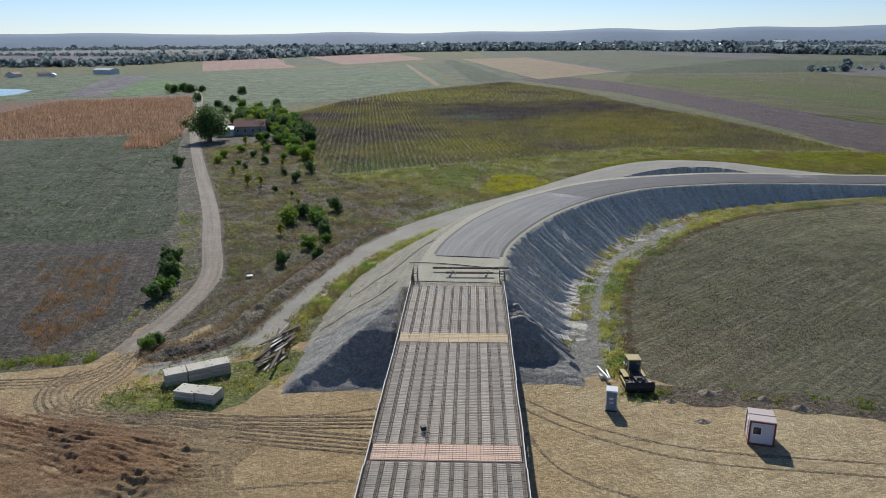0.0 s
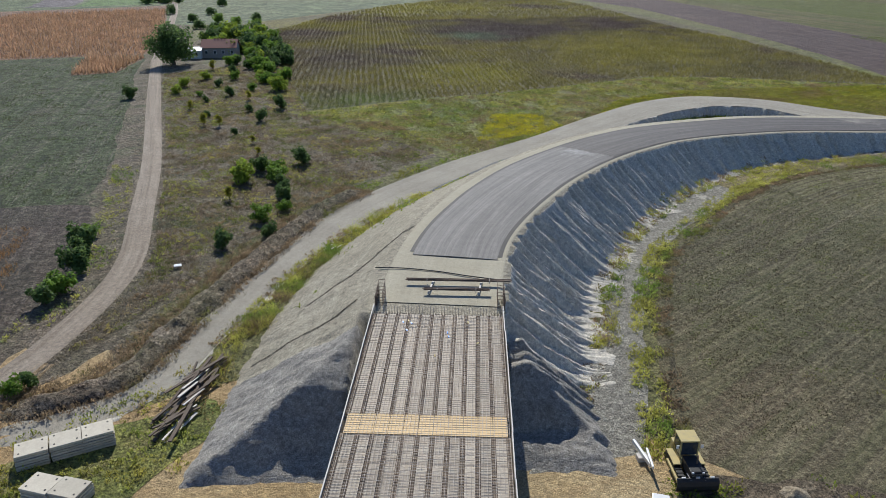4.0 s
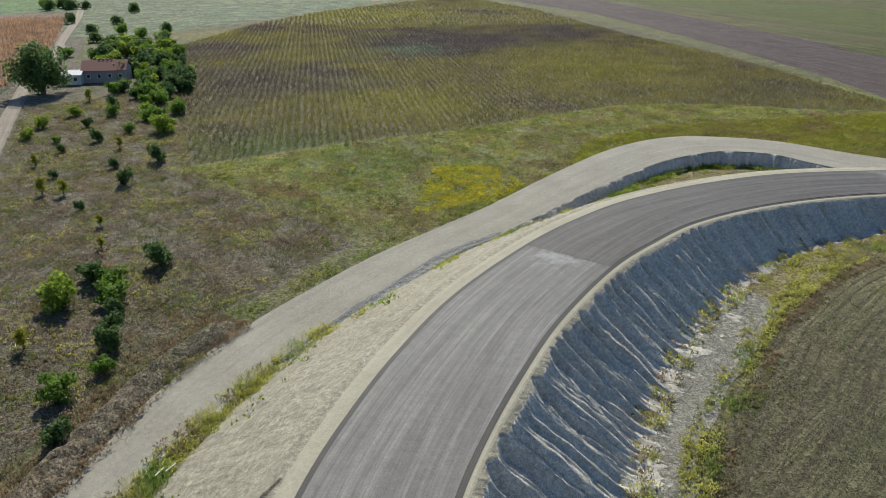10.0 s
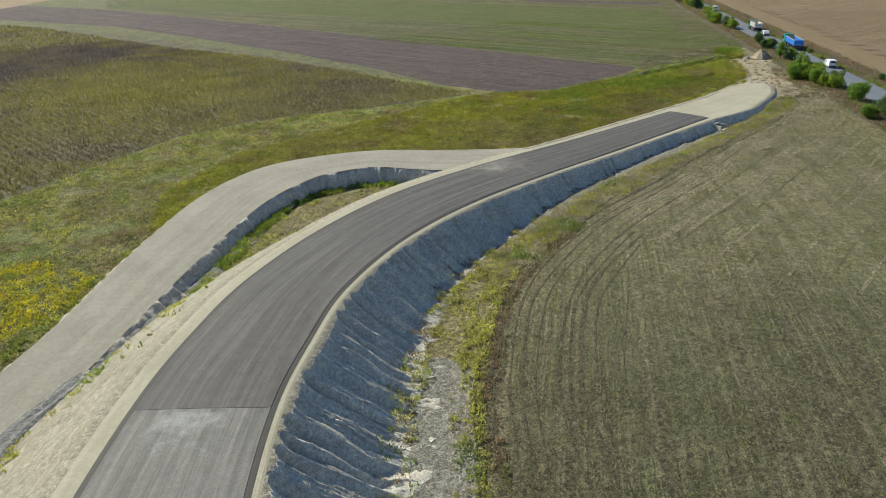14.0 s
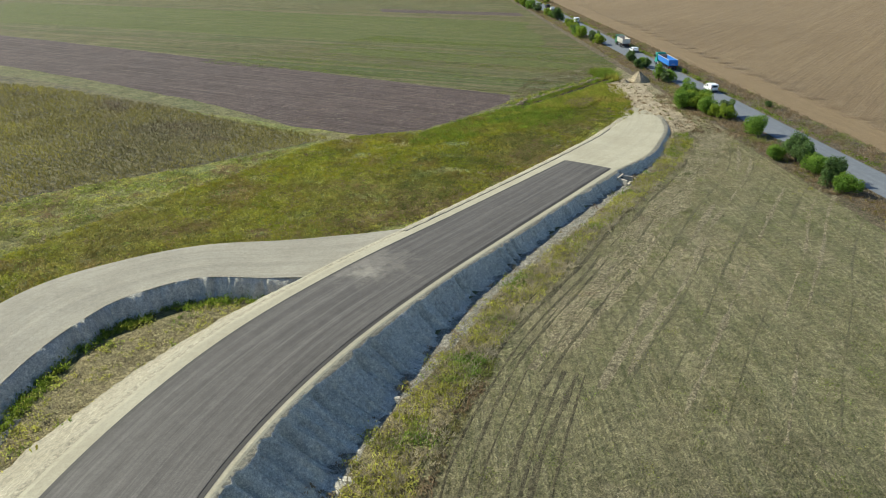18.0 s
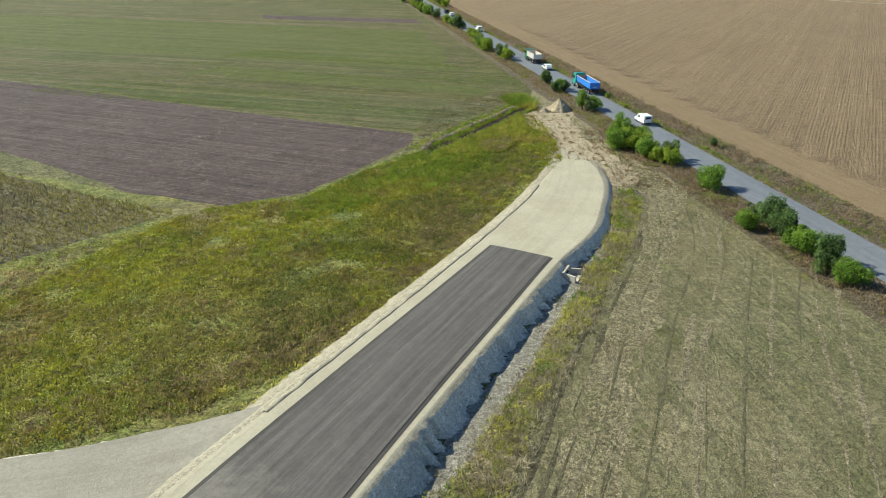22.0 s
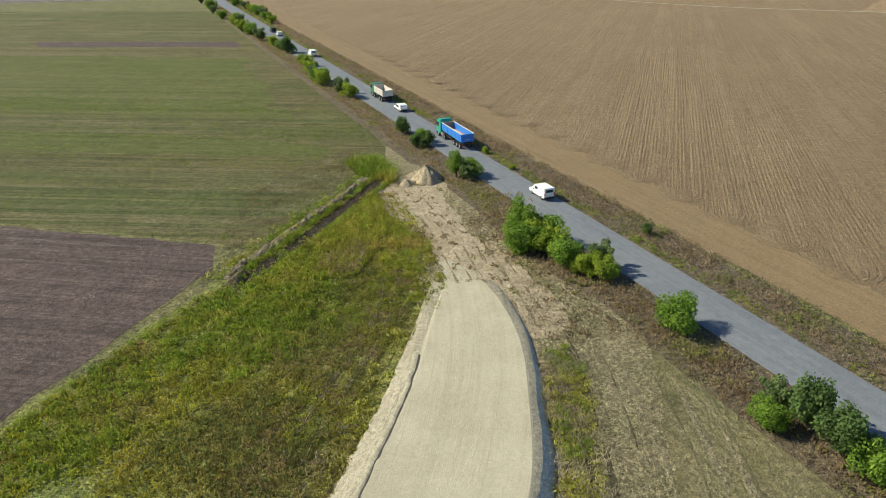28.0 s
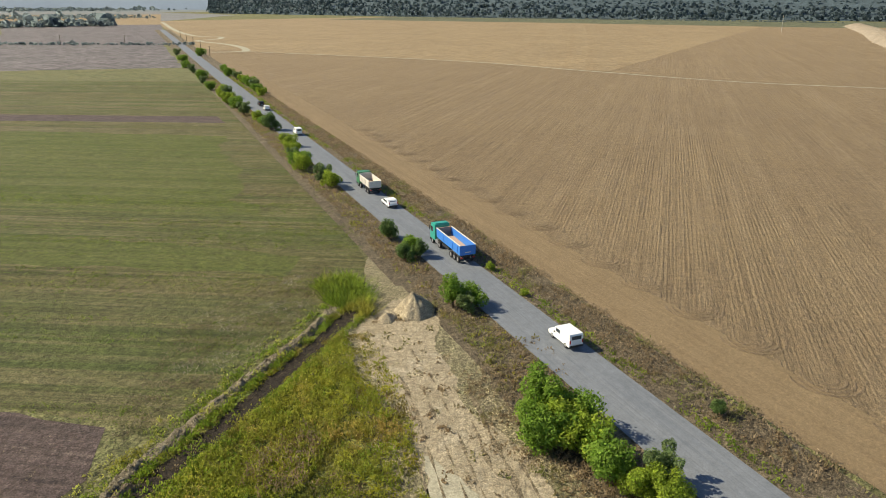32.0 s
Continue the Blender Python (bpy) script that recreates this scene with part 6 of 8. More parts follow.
def box(bm, at, size, turn=0.0, bevel=0.0):
    """A box from its middle and size, turned about z by degrees."""
    r = bmesh.ops.create_cube(bm, size=1.0)
    vs = r["verts"]
    bmesh.ops.scale(bm, vec=size, verts=vs)
    if bevel:
        es = list({e for v in vs for e in v.link_edges})
        out = bmesh.ops.bevel(bm, geom=es, offset=bevel, segments=2, affect="EDGES", profile=0.6)
        vs = list({v for f in out["faces"] for v in f.verts} | {v for v in vs if v.is_valid})
    bmesh.ops.rotate(bm, cent=(0, 0, 0), matrix=Matrix.Rotation(radians(turn), 3, "Z"), verts=vs)
    bmesh.ops.translate(bm, vec=at, verts=vs)
    return vs


def box_part(name, parent, at, size, mat, turn=0.0, bevel=0.0, label=""):
    bm = bmesh.new()
    box(bm, at, size, turn, bevel)
    return part(name, bm, mat, parent, label)


def prism(bm, outline, width, bevel=0.0):
    """An outline in (y, z) drawn out along x."""
    a = [bm.verts.new((-width / 2, y, z)) for y, z in outline]
    b = [bm.verts.new((width / 2, y, z)) for y, z in outline]
    n = len(outline)
    bm.faces.new(a)
    bm.faces.new(b[::-1])
    for i in range(n):
        bm.faces.new((a[i], b[i], b[(i + 1) % n], a[(i + 1) % n])[::-1])
    bmesh.ops.recalc_face_normals(bm, faces=bm.faces[:])
    if bevel:
        bmesh.ops.bevel(bm, geom=bm.edges[:], offset=bevel, segments=2, affect="EDGES", profile=0.6)


def wheel(parent, at, r, w, axis="X"):
    """A tyre with its rim."""
    bm = bmesh.new()
    prof = [(r * 0.6, -w / 2), (r * 0.92, -w / 2), (r, -w * 0.35), (r, w * 0.35), (r * 0.92, w / 2), (r * 0.6, w / 2)]
    k = 20
    rings = [[bm.verts.new((o, rr * math.cos(a * 2 * math.pi / k), rr * math.sin(a * 2 * math.pi / k))) for rr, o in prof] for a in range(k)]
    for a in range(k):
        for j in range(len(prof)):
            j2 = (j + 1) % len(prof)
            bm.faces.new((rings[a][j], rings[a][j2], rings[(a + 1) % k][j2], rings[(a + 1) % k][j]))
    bmesh.ops.recalc_face_normals(bm, faces=bm.faces[:])
    bmesh.ops.translate(bm, vec=at, verts=bm.verts[:])
    t = part("wheel", bm, M_TYRE, parent)
    bm = bmesh.new()
    bmesh.ops.create_cone(bm, cap_ends=True, segments=16, radius1=r * 0.6, radius2=r * 0.5, depth=w * 0.8, matrix=Matrix.Translation(at) @ Matrix.Rotation(radians(90), 4, "Y"))
    part("rim", bm, M_RIM, t)


# ---- bridge ----
DX0, DX1, DY0, DY1, DZ = -2.0, 7.8, 16.0, 68.3, 6.3
bridge = tagged(new("bridge_deck"), "unfinished bridge deck of precast beams under steel bars", "bridge")
PITCH = (DX1 - DX0 - 0.3) / 11
spans = [(DY0, 35.9), (37.9, 54.0), (55.8, DY1)]
cage = bmesh.new()
for k in range(80):
    y = k * 0.25
    for x in (-0.11, 0.11):
        box(cage, (x, y, 0.06), (0.025, 0.03, 0.14))
    if k % 3 == 0:
        box(cage, (0, y, 0.13), (0.24, 0.025, 0.02))
for x in (-0.11, 0.0, 0.11):
    box(cage, (x, 9.9, 0.10), (0.028, 19.9, 0.028))
cage_mesh = bpy.data.meshes.new("rebar_cage")
cage.to_mesh(cage_mesh)
cage.free()
cage_mesh.materials.append(M_RUST)
for y0, y1 in spans:
    bm = bmesh.new()
    box(bm, (0, 0, -0.55), (PITCH - 0.27, y1 - y0, 1.1))
    box(bm, (0, 0, -1.0), (PITCH - 0.05, y1 - y0, 0.2))
    beam = bpy.data.meshes.new("beam")
    bm.to_mesh(beam)
    bm.free()
    beam.materials.append(M_CONCRETE)
    bm = bmesh.new()
    box(bm, (0, 0, -0.06), (0.29, y1 - y0, 0.16))
    joint = bpy.data.meshes.new("joint_floor")
    bm.to_mesh(joint)
    bm.free()
    joint.materials.append(M_JOINT)
    for i in range(11):
        o = new("beam", beam)
        o.parent, o.location = bridge, (DX0 + 0.15 + PITCH * (i + 0.5), (y0 + y1) / 2, DZ)
    for i in range(12):
        o = new("joint_floor", joint)
        o.parent, o.location = bridge, (DX0 + 0.15 + PITCH * i, (y0 + y1) / 2, DZ)
        o = new("rebar_cage", cage_mesh)
        o.parent, o.location, o.scale = bridge, (DX0 + 0.15 + PITCH * i, y0 + 0.02, DZ - 0.01), (1, (y1 - y0) / 20.05, 1)
bm = bmesh.new()
box(bm, (0, 0, 0), (PITCH - 0.03, 1.9, 0.04))
ply = bpy.data.meshes.new("plywood_panel")
bm.to_mesh(ply)
bm.free()
ply.materials.append(M_PLY)
ply_pink = ply.copy()
ply_pink.materials[0] = M_PINKPLY
for y in (16.95, 36.9, 54.9):
    for i in range(11 if y > 20 else 0):
        o = new("plywood_panel", ply if y > 50 else ply_pink)
        o.parent, o.location = bridge, (DX0 + 0.15 + PITCH * (i + 0.5), y, DZ + 0.05)
    box_part("cross_beam", bridge, (2.9, y, DZ - 0.6), (9.4, 1.8, 1.05), M_CONCRETE)
    for x in (0.3, 5.5):
        bm = bmesh.new()
        bmesh.ops.create_cone(bm, cap_ends=True, segments=24, radius1=0.65, radius2=0.65, depth=5.4, matrix=Matrix.Translation((x, y, 2.5)))
        part("pier", bm, M_CONCRETE, bridge)
vb, fb = [], []


def bar(at, size):
    x, y, z = at
    a, b, c = (s / 2 for s in size)
    k = len(vb)
    vb.extend([(x - a, y - b, z - c), (x + a, y - b, z - c), (x + a, y + b, z - c), (x - a, y + b, z - c), (x - a, y - b, z + c), (x + a, y - b, z + c), (x + a, y + b, z + c), (x - a, y + b, z + c)])
    fb.extend([(k, k + 3, k + 2, k + 1), (k + 4, k + 5, k + 6, k + 7), (k, k + 1, k + 5, k + 4), (k + 1, k + 2, k + 6, k + 5), (k + 2, k + 3, k + 7, k + 6), (k + 3, k, k + 4, k + 7)])


g_ = random.Random(4)
for k in range(int((DY1 - DY0) / 0.22)):
    bar((2.9, DY0 + 0.1 + k * 0.22 + g_.uniform(-0.03, 0.03), DZ + 0.16), (DX1 - DX0 - 0.1, 0.017, 0.017))
for k in range(44):
    bar((DX0 + 0.2 + k * 0.222 + g_.uniform(-0.03, 0.03), (DY0 + DY1) / 2, DZ + 0.185), (0.016, DY1 - DY0 - 0.1, 0.016))
for k in range(46):
    x = DX0 + 0.15 + k * 0.21
    bar((x, DY1 + 0.02, DZ + 0.3 + g_.uniform(-0.05, 0.1)), (0.03, 0.03, 0.7))
ob = new("rebar_mat", fast_mesh("rebar_mat", vb, fb, M_BAR))
ob.parent = bridge
tagged(ob, "grid of thin steel bars", kind="stuff")
for x, sgn in ((DX0 - 0.05, -1), (DX1 + 0.05, 1)):
    for k in range(14):
        y = DY0 + (k + 0.5) * (DY1 - DY0 + 1.2) / 14
        box_part("edge_board", bridge, (x + sgn * g_.uniform(0, 0.06), y, DZ - 0.25 + g_.uniform(-0.02, 0.02)), (0.07, (DY1 - DY0 + 1.2) / 14 - 0.01, 0.95), M_BOARD, g_.uniform(-0.3, 0.3))
box_part("abutment", bridge, (2.9, 69.1, 2.9), (10.0, 1.4, 5.6), M_CONCRETE)
for k in range(9):
    box_part("spacer", bridge, (g_.uniform(-1.5, 6.0), g_.uniform(62, 67.5), DZ + 0.22), (0.1, 0.26, 0.05), (M_BLUE, M_YELLOW)[k % 2], g_.uniform(-30, 30))
box_part("bucket", bridge, (1.3, 39.4, DZ + 0.3), (0.35, 0.35, 0.3), M_DARK, 20, 0.05)

for sx, x in ((-1, -1.75), (1, 7.7)):
    wing = tagged(new("wing_wall_cage"), "box of rusty steel bars for a wing wall", "rebar cage")
    wing.location = (x, 70.9, 6.05)
    for i in range(5):
        for j in (-0.25, 0.25):
            bm = bmesh.new()
            box(bm, (j, -0.9 + i * 0.45, 0.7), (0.03, 0.03, 1.4))
            part("upright_bar", bm, M_RUST, wing)
    for h in (0.2, 0.5, 0.8, 1.1, 1.4):
        bm = bmesh.new()
        for j in (-0.25, 0.25):
            box(bm, (j, 0, h), (0.03, 2.0, 0.03))
        for j in (-0.95, 0.95):
            box(bm, (0, j, h), (0.5, 0.03, 0.03))
        part("stirrup", bm, M_RUST, wing)
    box_part("formwork", wing, (0.33 * sx, 0, 0.45), (0.05, 2.1, 0.95), M_WOOD)


def rebar_bundle(x0, x1, y, label):
    th = tagged(new("rebar_bundle"), label, "rebar")
    th.location = ((x0 + x1) / 2, y, 6.36)
    for k in range(12):
        bm = bmesh.new()
        a = k * 2.4
        r = 0.05 * math.sqrt(k)
        box(bm, (g_.uniform(-0.15, 0.15), r * math.cos(a), 0.12 + r * abs(math.sin(a))), (x1 - x0, 0.05, 0.05), g_.uniform(-0.35, 0.35))
        part("bar", bm, M_RUST, th)
    for f in (-0.3, 0.3):
        box_part("wire_tie", th, ((x1 - x0) * f, 0, 0.14), (0.05, 0.38, 0.3), M_BAR)


rebar_bundle(0.0, 8.6, 73.9, "long bundle of dark rusty steel bars")
rebar_bundle(1.6, 6.8, 72.2, "short bundle of dark rusty steel bars")
for x in (2.1, 6.1):
    b = new("batten")
    tagged(b, "white wooden batten under the steel bars", "batten")
    b.location = (x, 73.1, 6.28)
    box_part("beam", b, (0, 0, 0), (0.13, 2.6, 0.12), M_BOARD, -7)
cu = bpy.data.curves.new("cable", "CURVE")
cu.dimensions, cu.bevel_depth = "3D", 0.05
sp = cu.splines.new("POLY")
line = spline([(-3.0, 76.8, 6.2), (-0.5, 76.7, 6.24), (2.5, 76.2, 6.22), (5, 75.4, 6.24), (7.4, 74.8, 6.24)], 0.5)
sp.points.add(len(line) - 1)
for q, v in zip(sp.points, line):
    q.co = (*v, 1)
cu.materials.append(M_DARK)
tagged(new("cable", cu), "black cable lying on the sand", "cable")

# ---- yard ----


def cabin():
    th = tagged(new("site_cabin"), "pale lilac site cabin with maroon corner posts", "cabin")
    w, d, h = 1.95, 2.1, 2.1
    box_part("wall", th, (0, 0, h / 2 + 0.08), (w - 0.08, d - 0.08, h - 0.16), M_LILAC)
    box_part("base_frame", th, (0, 0, 0.07), (w, d, 0.14), M_MAROON, 0, 0.01)
    r = box_part("roof", th, (0, 0, h + 0.02), (w + 0.04, d + 0.04, 0.12), M_PINKROOF, 0, 0.03)
    box_part("ridge", r, (0, 0, h + 0.1), (w, 0.06, 0.05), M_PINKROOF)
    for x in (-1, 1):
        for y in (-1, 1):
            box_part("corner_post", th, (x * (w / 2 - 0.05), y * (d / 2 - 0.05), h / 2), (0.13, 0.13, h - 0.1), M_MAROON)
    for y in (-1, 1):
        box_part("roof_rail", th, (0, y * (d / 2 - 0.03), h - 0.06), (w, 0.1, 0.12), M_MAROON)
    win = box_part("window_frame", th, (-0.38, -d / 2 + 0.02, 1.3), (0.72, 0.06, 0.75), M_WHITE, 0, 0.01)
    box_part("pane", win, (-0.38, -d / 2 - 0.005, 1.3), (0.58, 0.03, 0.62), M_GLASS)
    dr = box_part("door", th, (-w / 2 + 0.02, 0.1, 0.95), (0.06, 0.75, 1.65), M_WHITE)
    box_part("handle", dr, (-w / 2 - 0.03, -0.2, 1.1), (0.05, 0.12, 0.03), M_DARK)
    return th


c = cabin()
c.matrix_basis = Matrix.Translation((27.9, 49.55, 0.03)) @ Matrix.Rotation(radians(-14), 4, "Z")


def toilet():
    th = tagged(new("portable_toilet"), "blue-grey plastic portable toilet with white roof", "toilet")
    box_part("cabinet", th, (0, 0, 1.1), (1.08, 1.08, 2.1), M_TOILET, 0, 0.04)
    box_part("skid", th, (0, 0, 0.05), (1.15, 1.2, 0.1), M_DARK)
    box_part("roof", th, (0, 0, 2.22), (1.16, 1.16, 0.16), M_WHITE, 0, 0.05)
    d = box_part("door", th, (0, -0.55, 1.05), (0.78, 0.04, 1.8), M_TOILET, 0, 0.01)
    for k, (x, z, w) in enumerate(((0, 1.5, 0.5), (-0.05, 1.38, 0.4), (0.12, 1.0, 0.12), (-0.12, 0.98, 0.1))):
        box_part("sign_bar", d, (x, -0.575, z), (w, 0.01, 0.1 if k < 2 else 0.22), M_WHITE)
    for x in (-0.5, 0.5):
        box_part("corner_trim", th, (x, -0.53, 1.1), (0.08, 0.06, 2.1), M_LILAC)
    return th


t_ = toilet()
t_.matrix_basis = Matrix.Translation((16.8, 54.1, 0.03)) @ Matrix.Rotation(radians(-12), 4, "Z") @ Matrix.Scale(0.87, 4)


def dozer():
    th = tagged(new("bulldozer"), "dusty yellow bulldozer parked among weeds", "bulldozer")
    for sx in (-1, 1):
        bm = bmesh.new()
        prism(bm, [(-1.9, 0.25), (-1.5, 0.0), (1.5, 0.0), (1.9, 0.3), (1.6, 0.85), (-1.5, 0.85)], 0.5, 0.04)
        bmesh.ops.translate(bm, vec=(sx * 0.95, 0, 0), verts=bm.verts[:])
        tr = part("track", bm, M_DARK, th)
        for k in range(9):
            box_part("track_plate", tr, (sx * 0.95, -1.5 + k * 0.375, 0.87), (0.54, 0.08, 0.06), M_DARK)
        box_part("fender", th, (sx * 0.95, 0.5, 1.05), (0.6, 1.9, 0.1), M_YELLOW, 0, 0.02)
        box_part("push_arm", th, (sx * 1.3, -0.7, 0.55), (0.16, 3.0, 0.24), M_YELLOW, 0, 0.02)
        box_part("lift_cylinder", th, (sx * 0.55, -1.9, 1.1), (0.1, 0.9, 0.1), M_RIM)
    box_part("hood", th, (0, -1.1, 1.25), (1.1, 1.9, 0.9), M_DARK, 0, 0.06)
    gr = box_part("grille", th, (0, -2.07, 1.2), (0.95, 0.05, 0.75), M_DARK)
    for k in range(5):
        box_part("slat", gr, (0, -2.1, 0.95 + k * 0.13), (0.85, 0.02, 0.03), M_RIM)
    bm = bmesh.new()
    bmesh.ops.create_cone(bm, cap_ends=True, segments=12, radius1=0.07, radius2=0.06, depth=0.8, matrix=Matrix.Translation((0.25, -1.1, 2.05)))
    part("exhaust", bm, M_RUST, th)
    box_part("body", th, (0, 0.7, 1.05), (1.3, 2.0, 0.5), M_YELLOW, 0, 0.04)
    box_part("fuel_tank", th, (0, 1.75, 1.3), (1.5, 0.6, 0.9), M_YELLOW, 0, 0.05)
    for sx in (-1, 1):
        for y in (0.05, 1.35):
            box_part("cab_post", th, (sx * 0.68, y, 2.05), (0.1, 0.1, 1.5), M_YELLOW)
    box_part("cab_roof", th, (0, 0.7, 2.86), (1.5, 1.45, 0.12), M_YELLOW, 0, 0.04, "dusty cab roof")
    box_part("windscreen", th, (0, 0.03, 2.2), (1.2, 0.04, 1.1), M_GLASS)
    box_part("rear_window", th, (0, 1.38, 2.2), (1.2, 0.04, 1.1), M_GLASS)
    for sx in (-1, 1):
        box_part("side_window", th, (sx * 0.7, 0.7, 2.2), (0.03, 1.15, 1.05), M_GLASS)
        box_part("mirror", th, (sx * 0.95, 0.0, 2.4), (0.2, 0.05, 0.3), M_WHITE)
        box_part("headlight", th, (sx * 0.4, -2.09, 1.62), (0.18, 0.06, 0.14), M_WHITE)
    bm = bmesh.new()
    prism(bm, [(-2.15, 0.1), (-2.32, 0.35), (-2.38, 0.7), (-2.3, 1.05), (-2.15, 1.25), (-2.25, 1.25), (-2.42, 1.05), (-2.5, 0.7), (-2.45, 0.35), (-2.28, 0.05)], 3.2)
    part("blade", bm, M_DARK, th)
    for x in (-1.1, 0, 1.1):
        box_part("blade_brace", th, (x, -2.2, 1.3), (0.3, 0.1, 0.1), M_WHITE)
    return th


d_ = dozer()
d_.matrix_basis = Matrix.Translation((19.8, 59.0, 0.04)) @ Matrix.Rotation(radians(4), 4, "Z") @ Matrix.Scale(0.84, 4)
boom = tagged(new("digger_boom"), "white dismounted digger boom in the weeds", "machine part")
boom.matrix_basis = Matrix.Translation((17.2, 59.6, 0.0)) @ Matrix.Rotation(radians(8), 4, "Z")
box_part("boom_arm", boom, (0, 0.6, 0.5), (0.18, 2.6, 0.3), M_WHITE, 6, 0.04)
box_part("stick", boom, (0.15, -0.4, 0.85), (0.14, 1.9, 0.22), M_WHITE, -8, 0.04)
box_part("base", boom, (0, 0.5, 0.17), (0.7, 0.6, 0.4), M_BOARD, 0, 0.03)


def slab_stack(x, y, turn, n, label):
    th = tagged(new("slab_stack"), label, "slab stack", "stacks of concrete slabs")
    for k in range(n):
        s = box_part("slab", th, (g_.uniform(-0.03, 0.03), g_.uniform(-0.03, 0.03), 0.14 + k * 0.2), (2.0, 1.6, 0.16), M_SLAB, g_.uniform(-0.6, 0.6), 0.012)
        if k == n - 1:
            for a in (-0.7, 0.7):
                for b in (-0.5, 0.5):
                    bm = bmesh.new()
                    bmesh.ops.create_cone(bm, cap_ends=True, segments=10, radius1=0.07, radius2=0.06, depth=0.02, matrix=Matrix.Translation((a, b, 0.235 + k * 0.2)))
                    part("lifting_socket", bm, M_DARK, s)
    for a in (-0.7, 0.7):
        box_part("bearer", th, (a, 0, 0.03), (0.12, 1.5, 0.08), M_WOOD)
    th.matrix_basis = Matrix.Translation((x, y, 0.0)) @ Matrix.Rotation(radians(turn), 4, "Z")


for x, y, r in ((-23.9, 58.1, 30), (-22.1, 59.2, 30), (-20.4, 60.2, 30)):
    slab_stack(x, y, r, 6, "stack of pale precast concrete slabs among weeds")
for x, y, r in ((-21.4, 55.0, -12), (-19.4, 54.7, -12)):
    slab_stack(x, y, r, 5, "stack of pale precast slabs beside sandy yard")

pile = tagged(new("timber_pile"), "heap of old dark planks and beams", "timber pile")
pile.location = (-16.1, 65.6, 0)
for k in range(52):
    a = g_.gauss(74, 9)
    z = 0.08 + 0.016 * k * g_.uniform(0.3, 1.0)
    bm = bmesh.new()
    box(bm, (0, 0, 0), (g_.uniform(2.0, 4.6), g_.uniform(0.12, 0.28), g_.uniform(0.05, 0.14)), a)
    bmesh.ops.rotate(bm, cent=(0, 0, 0), matrix=Matrix.Rotation(radians(g_.uniform(-7, 7)), 3, "X"), verts=bm.verts[:])
    bmesh.ops.translate(bm, vec=(g_.uniform(-1.0, 1.0), g_.uniform(-4.6, 4.4), z), verts=bm.verts[:])
    part("plank", bm, M_WOOD if k % 7 else M_BOARD, pile)


def heap(name, x, y, rx, ry, h, mat, label, seed, category="heap", turn=0.0, sharp=1.0):
    """A loose heap with an uneven foot and lumps."""
    n, rings = 48, 16
    verts = []
    for r in range(rings + 1):
        f = r / rings
        for a in range(n):
            t = a * 2 * math.pi / n
            wob = 1 + 0.25 * noise.noise(Vector((math.cos(t) * 1.5, math.sin(t) * 1.5, seed)))
            px, py = math.cos(t) * f * rx * wob, math.sin(t) * f * ry * wob
            z = h * (1 - f ** sharp) * (1 + 0.2 * noise.noise(Vector((px * 0.6, py * 0.6, seed)))) + 0.16 * h * noise.noise(Vector((px * 1.6, py * 1.6, seed))) * (1 - f)
            verts.append((px, py, max(z, 0) if r < rings else -0.08))
    faces = [(r * n + a, r * n + (a + 1) % n, (r + 1) * n + (a + 1) % n, (r + 1) * n + a) for r in range(rings) for a in range(n)]
    ob = mesh_ob(name, verts, [f[::-1] for f in faces], mat, True)
    ob.matrix_basis = Matrix.Translation((x, y, 0)) @ Matrix.Rotation(radians(turn), 4, "Z")
    return tagged(ob, label, category)


heap("dirt_mound", 196.6, 183.6, 3.2, 2.4, 2.3, M_DIRT, "mound of pale brown dirt beside bushes", 3, turn=30, sharp=1.3)
heap("dirt_mound", 193.2, 185.6, 1.6, 1.2, 0.9, M_DIRT, "small heap of pale brown dirt", 4)
for x, y, s in ((26.2, 57.2, 0.5), (31, 56.2, 0.4), (24.2, 52.2, 0.35), (29.2, 52.6, 0.45), (33.5, 54.6, 0.4), (22.4, 55.6, 0.3)):
    heap("earth_clod", x, y, s * 2, s * 1.4, s, M_DIRT, "clod of dry brown earth in the yard", x, "clod")

# ---- ditch and spoil beside the meadow ----


M_CLOD = earth("dark_clods", (0.20, 0.15, 0.095), (0.13, 0.10, 0.065), (0.30, 0.245, 0.17), 2, 0.3, dist=0.2)


# near-black earth: the shade down in the ditch is put into this colour
M_DITCH = earth("shade_black_ditch_earth", (0.055, 0.04, 0.027), (0.04, 0.03, 0.02), (0.09, 0.065, 0.042), 2, 0.3, dist=0.2)
M_SPOIL = earth("pale_spoil", (0.33, 0.275, 0.19), (0.22, 0.18, 0.115), (0.46, 0.395, 0.29), 1.2, 0.3, dist=0.2)


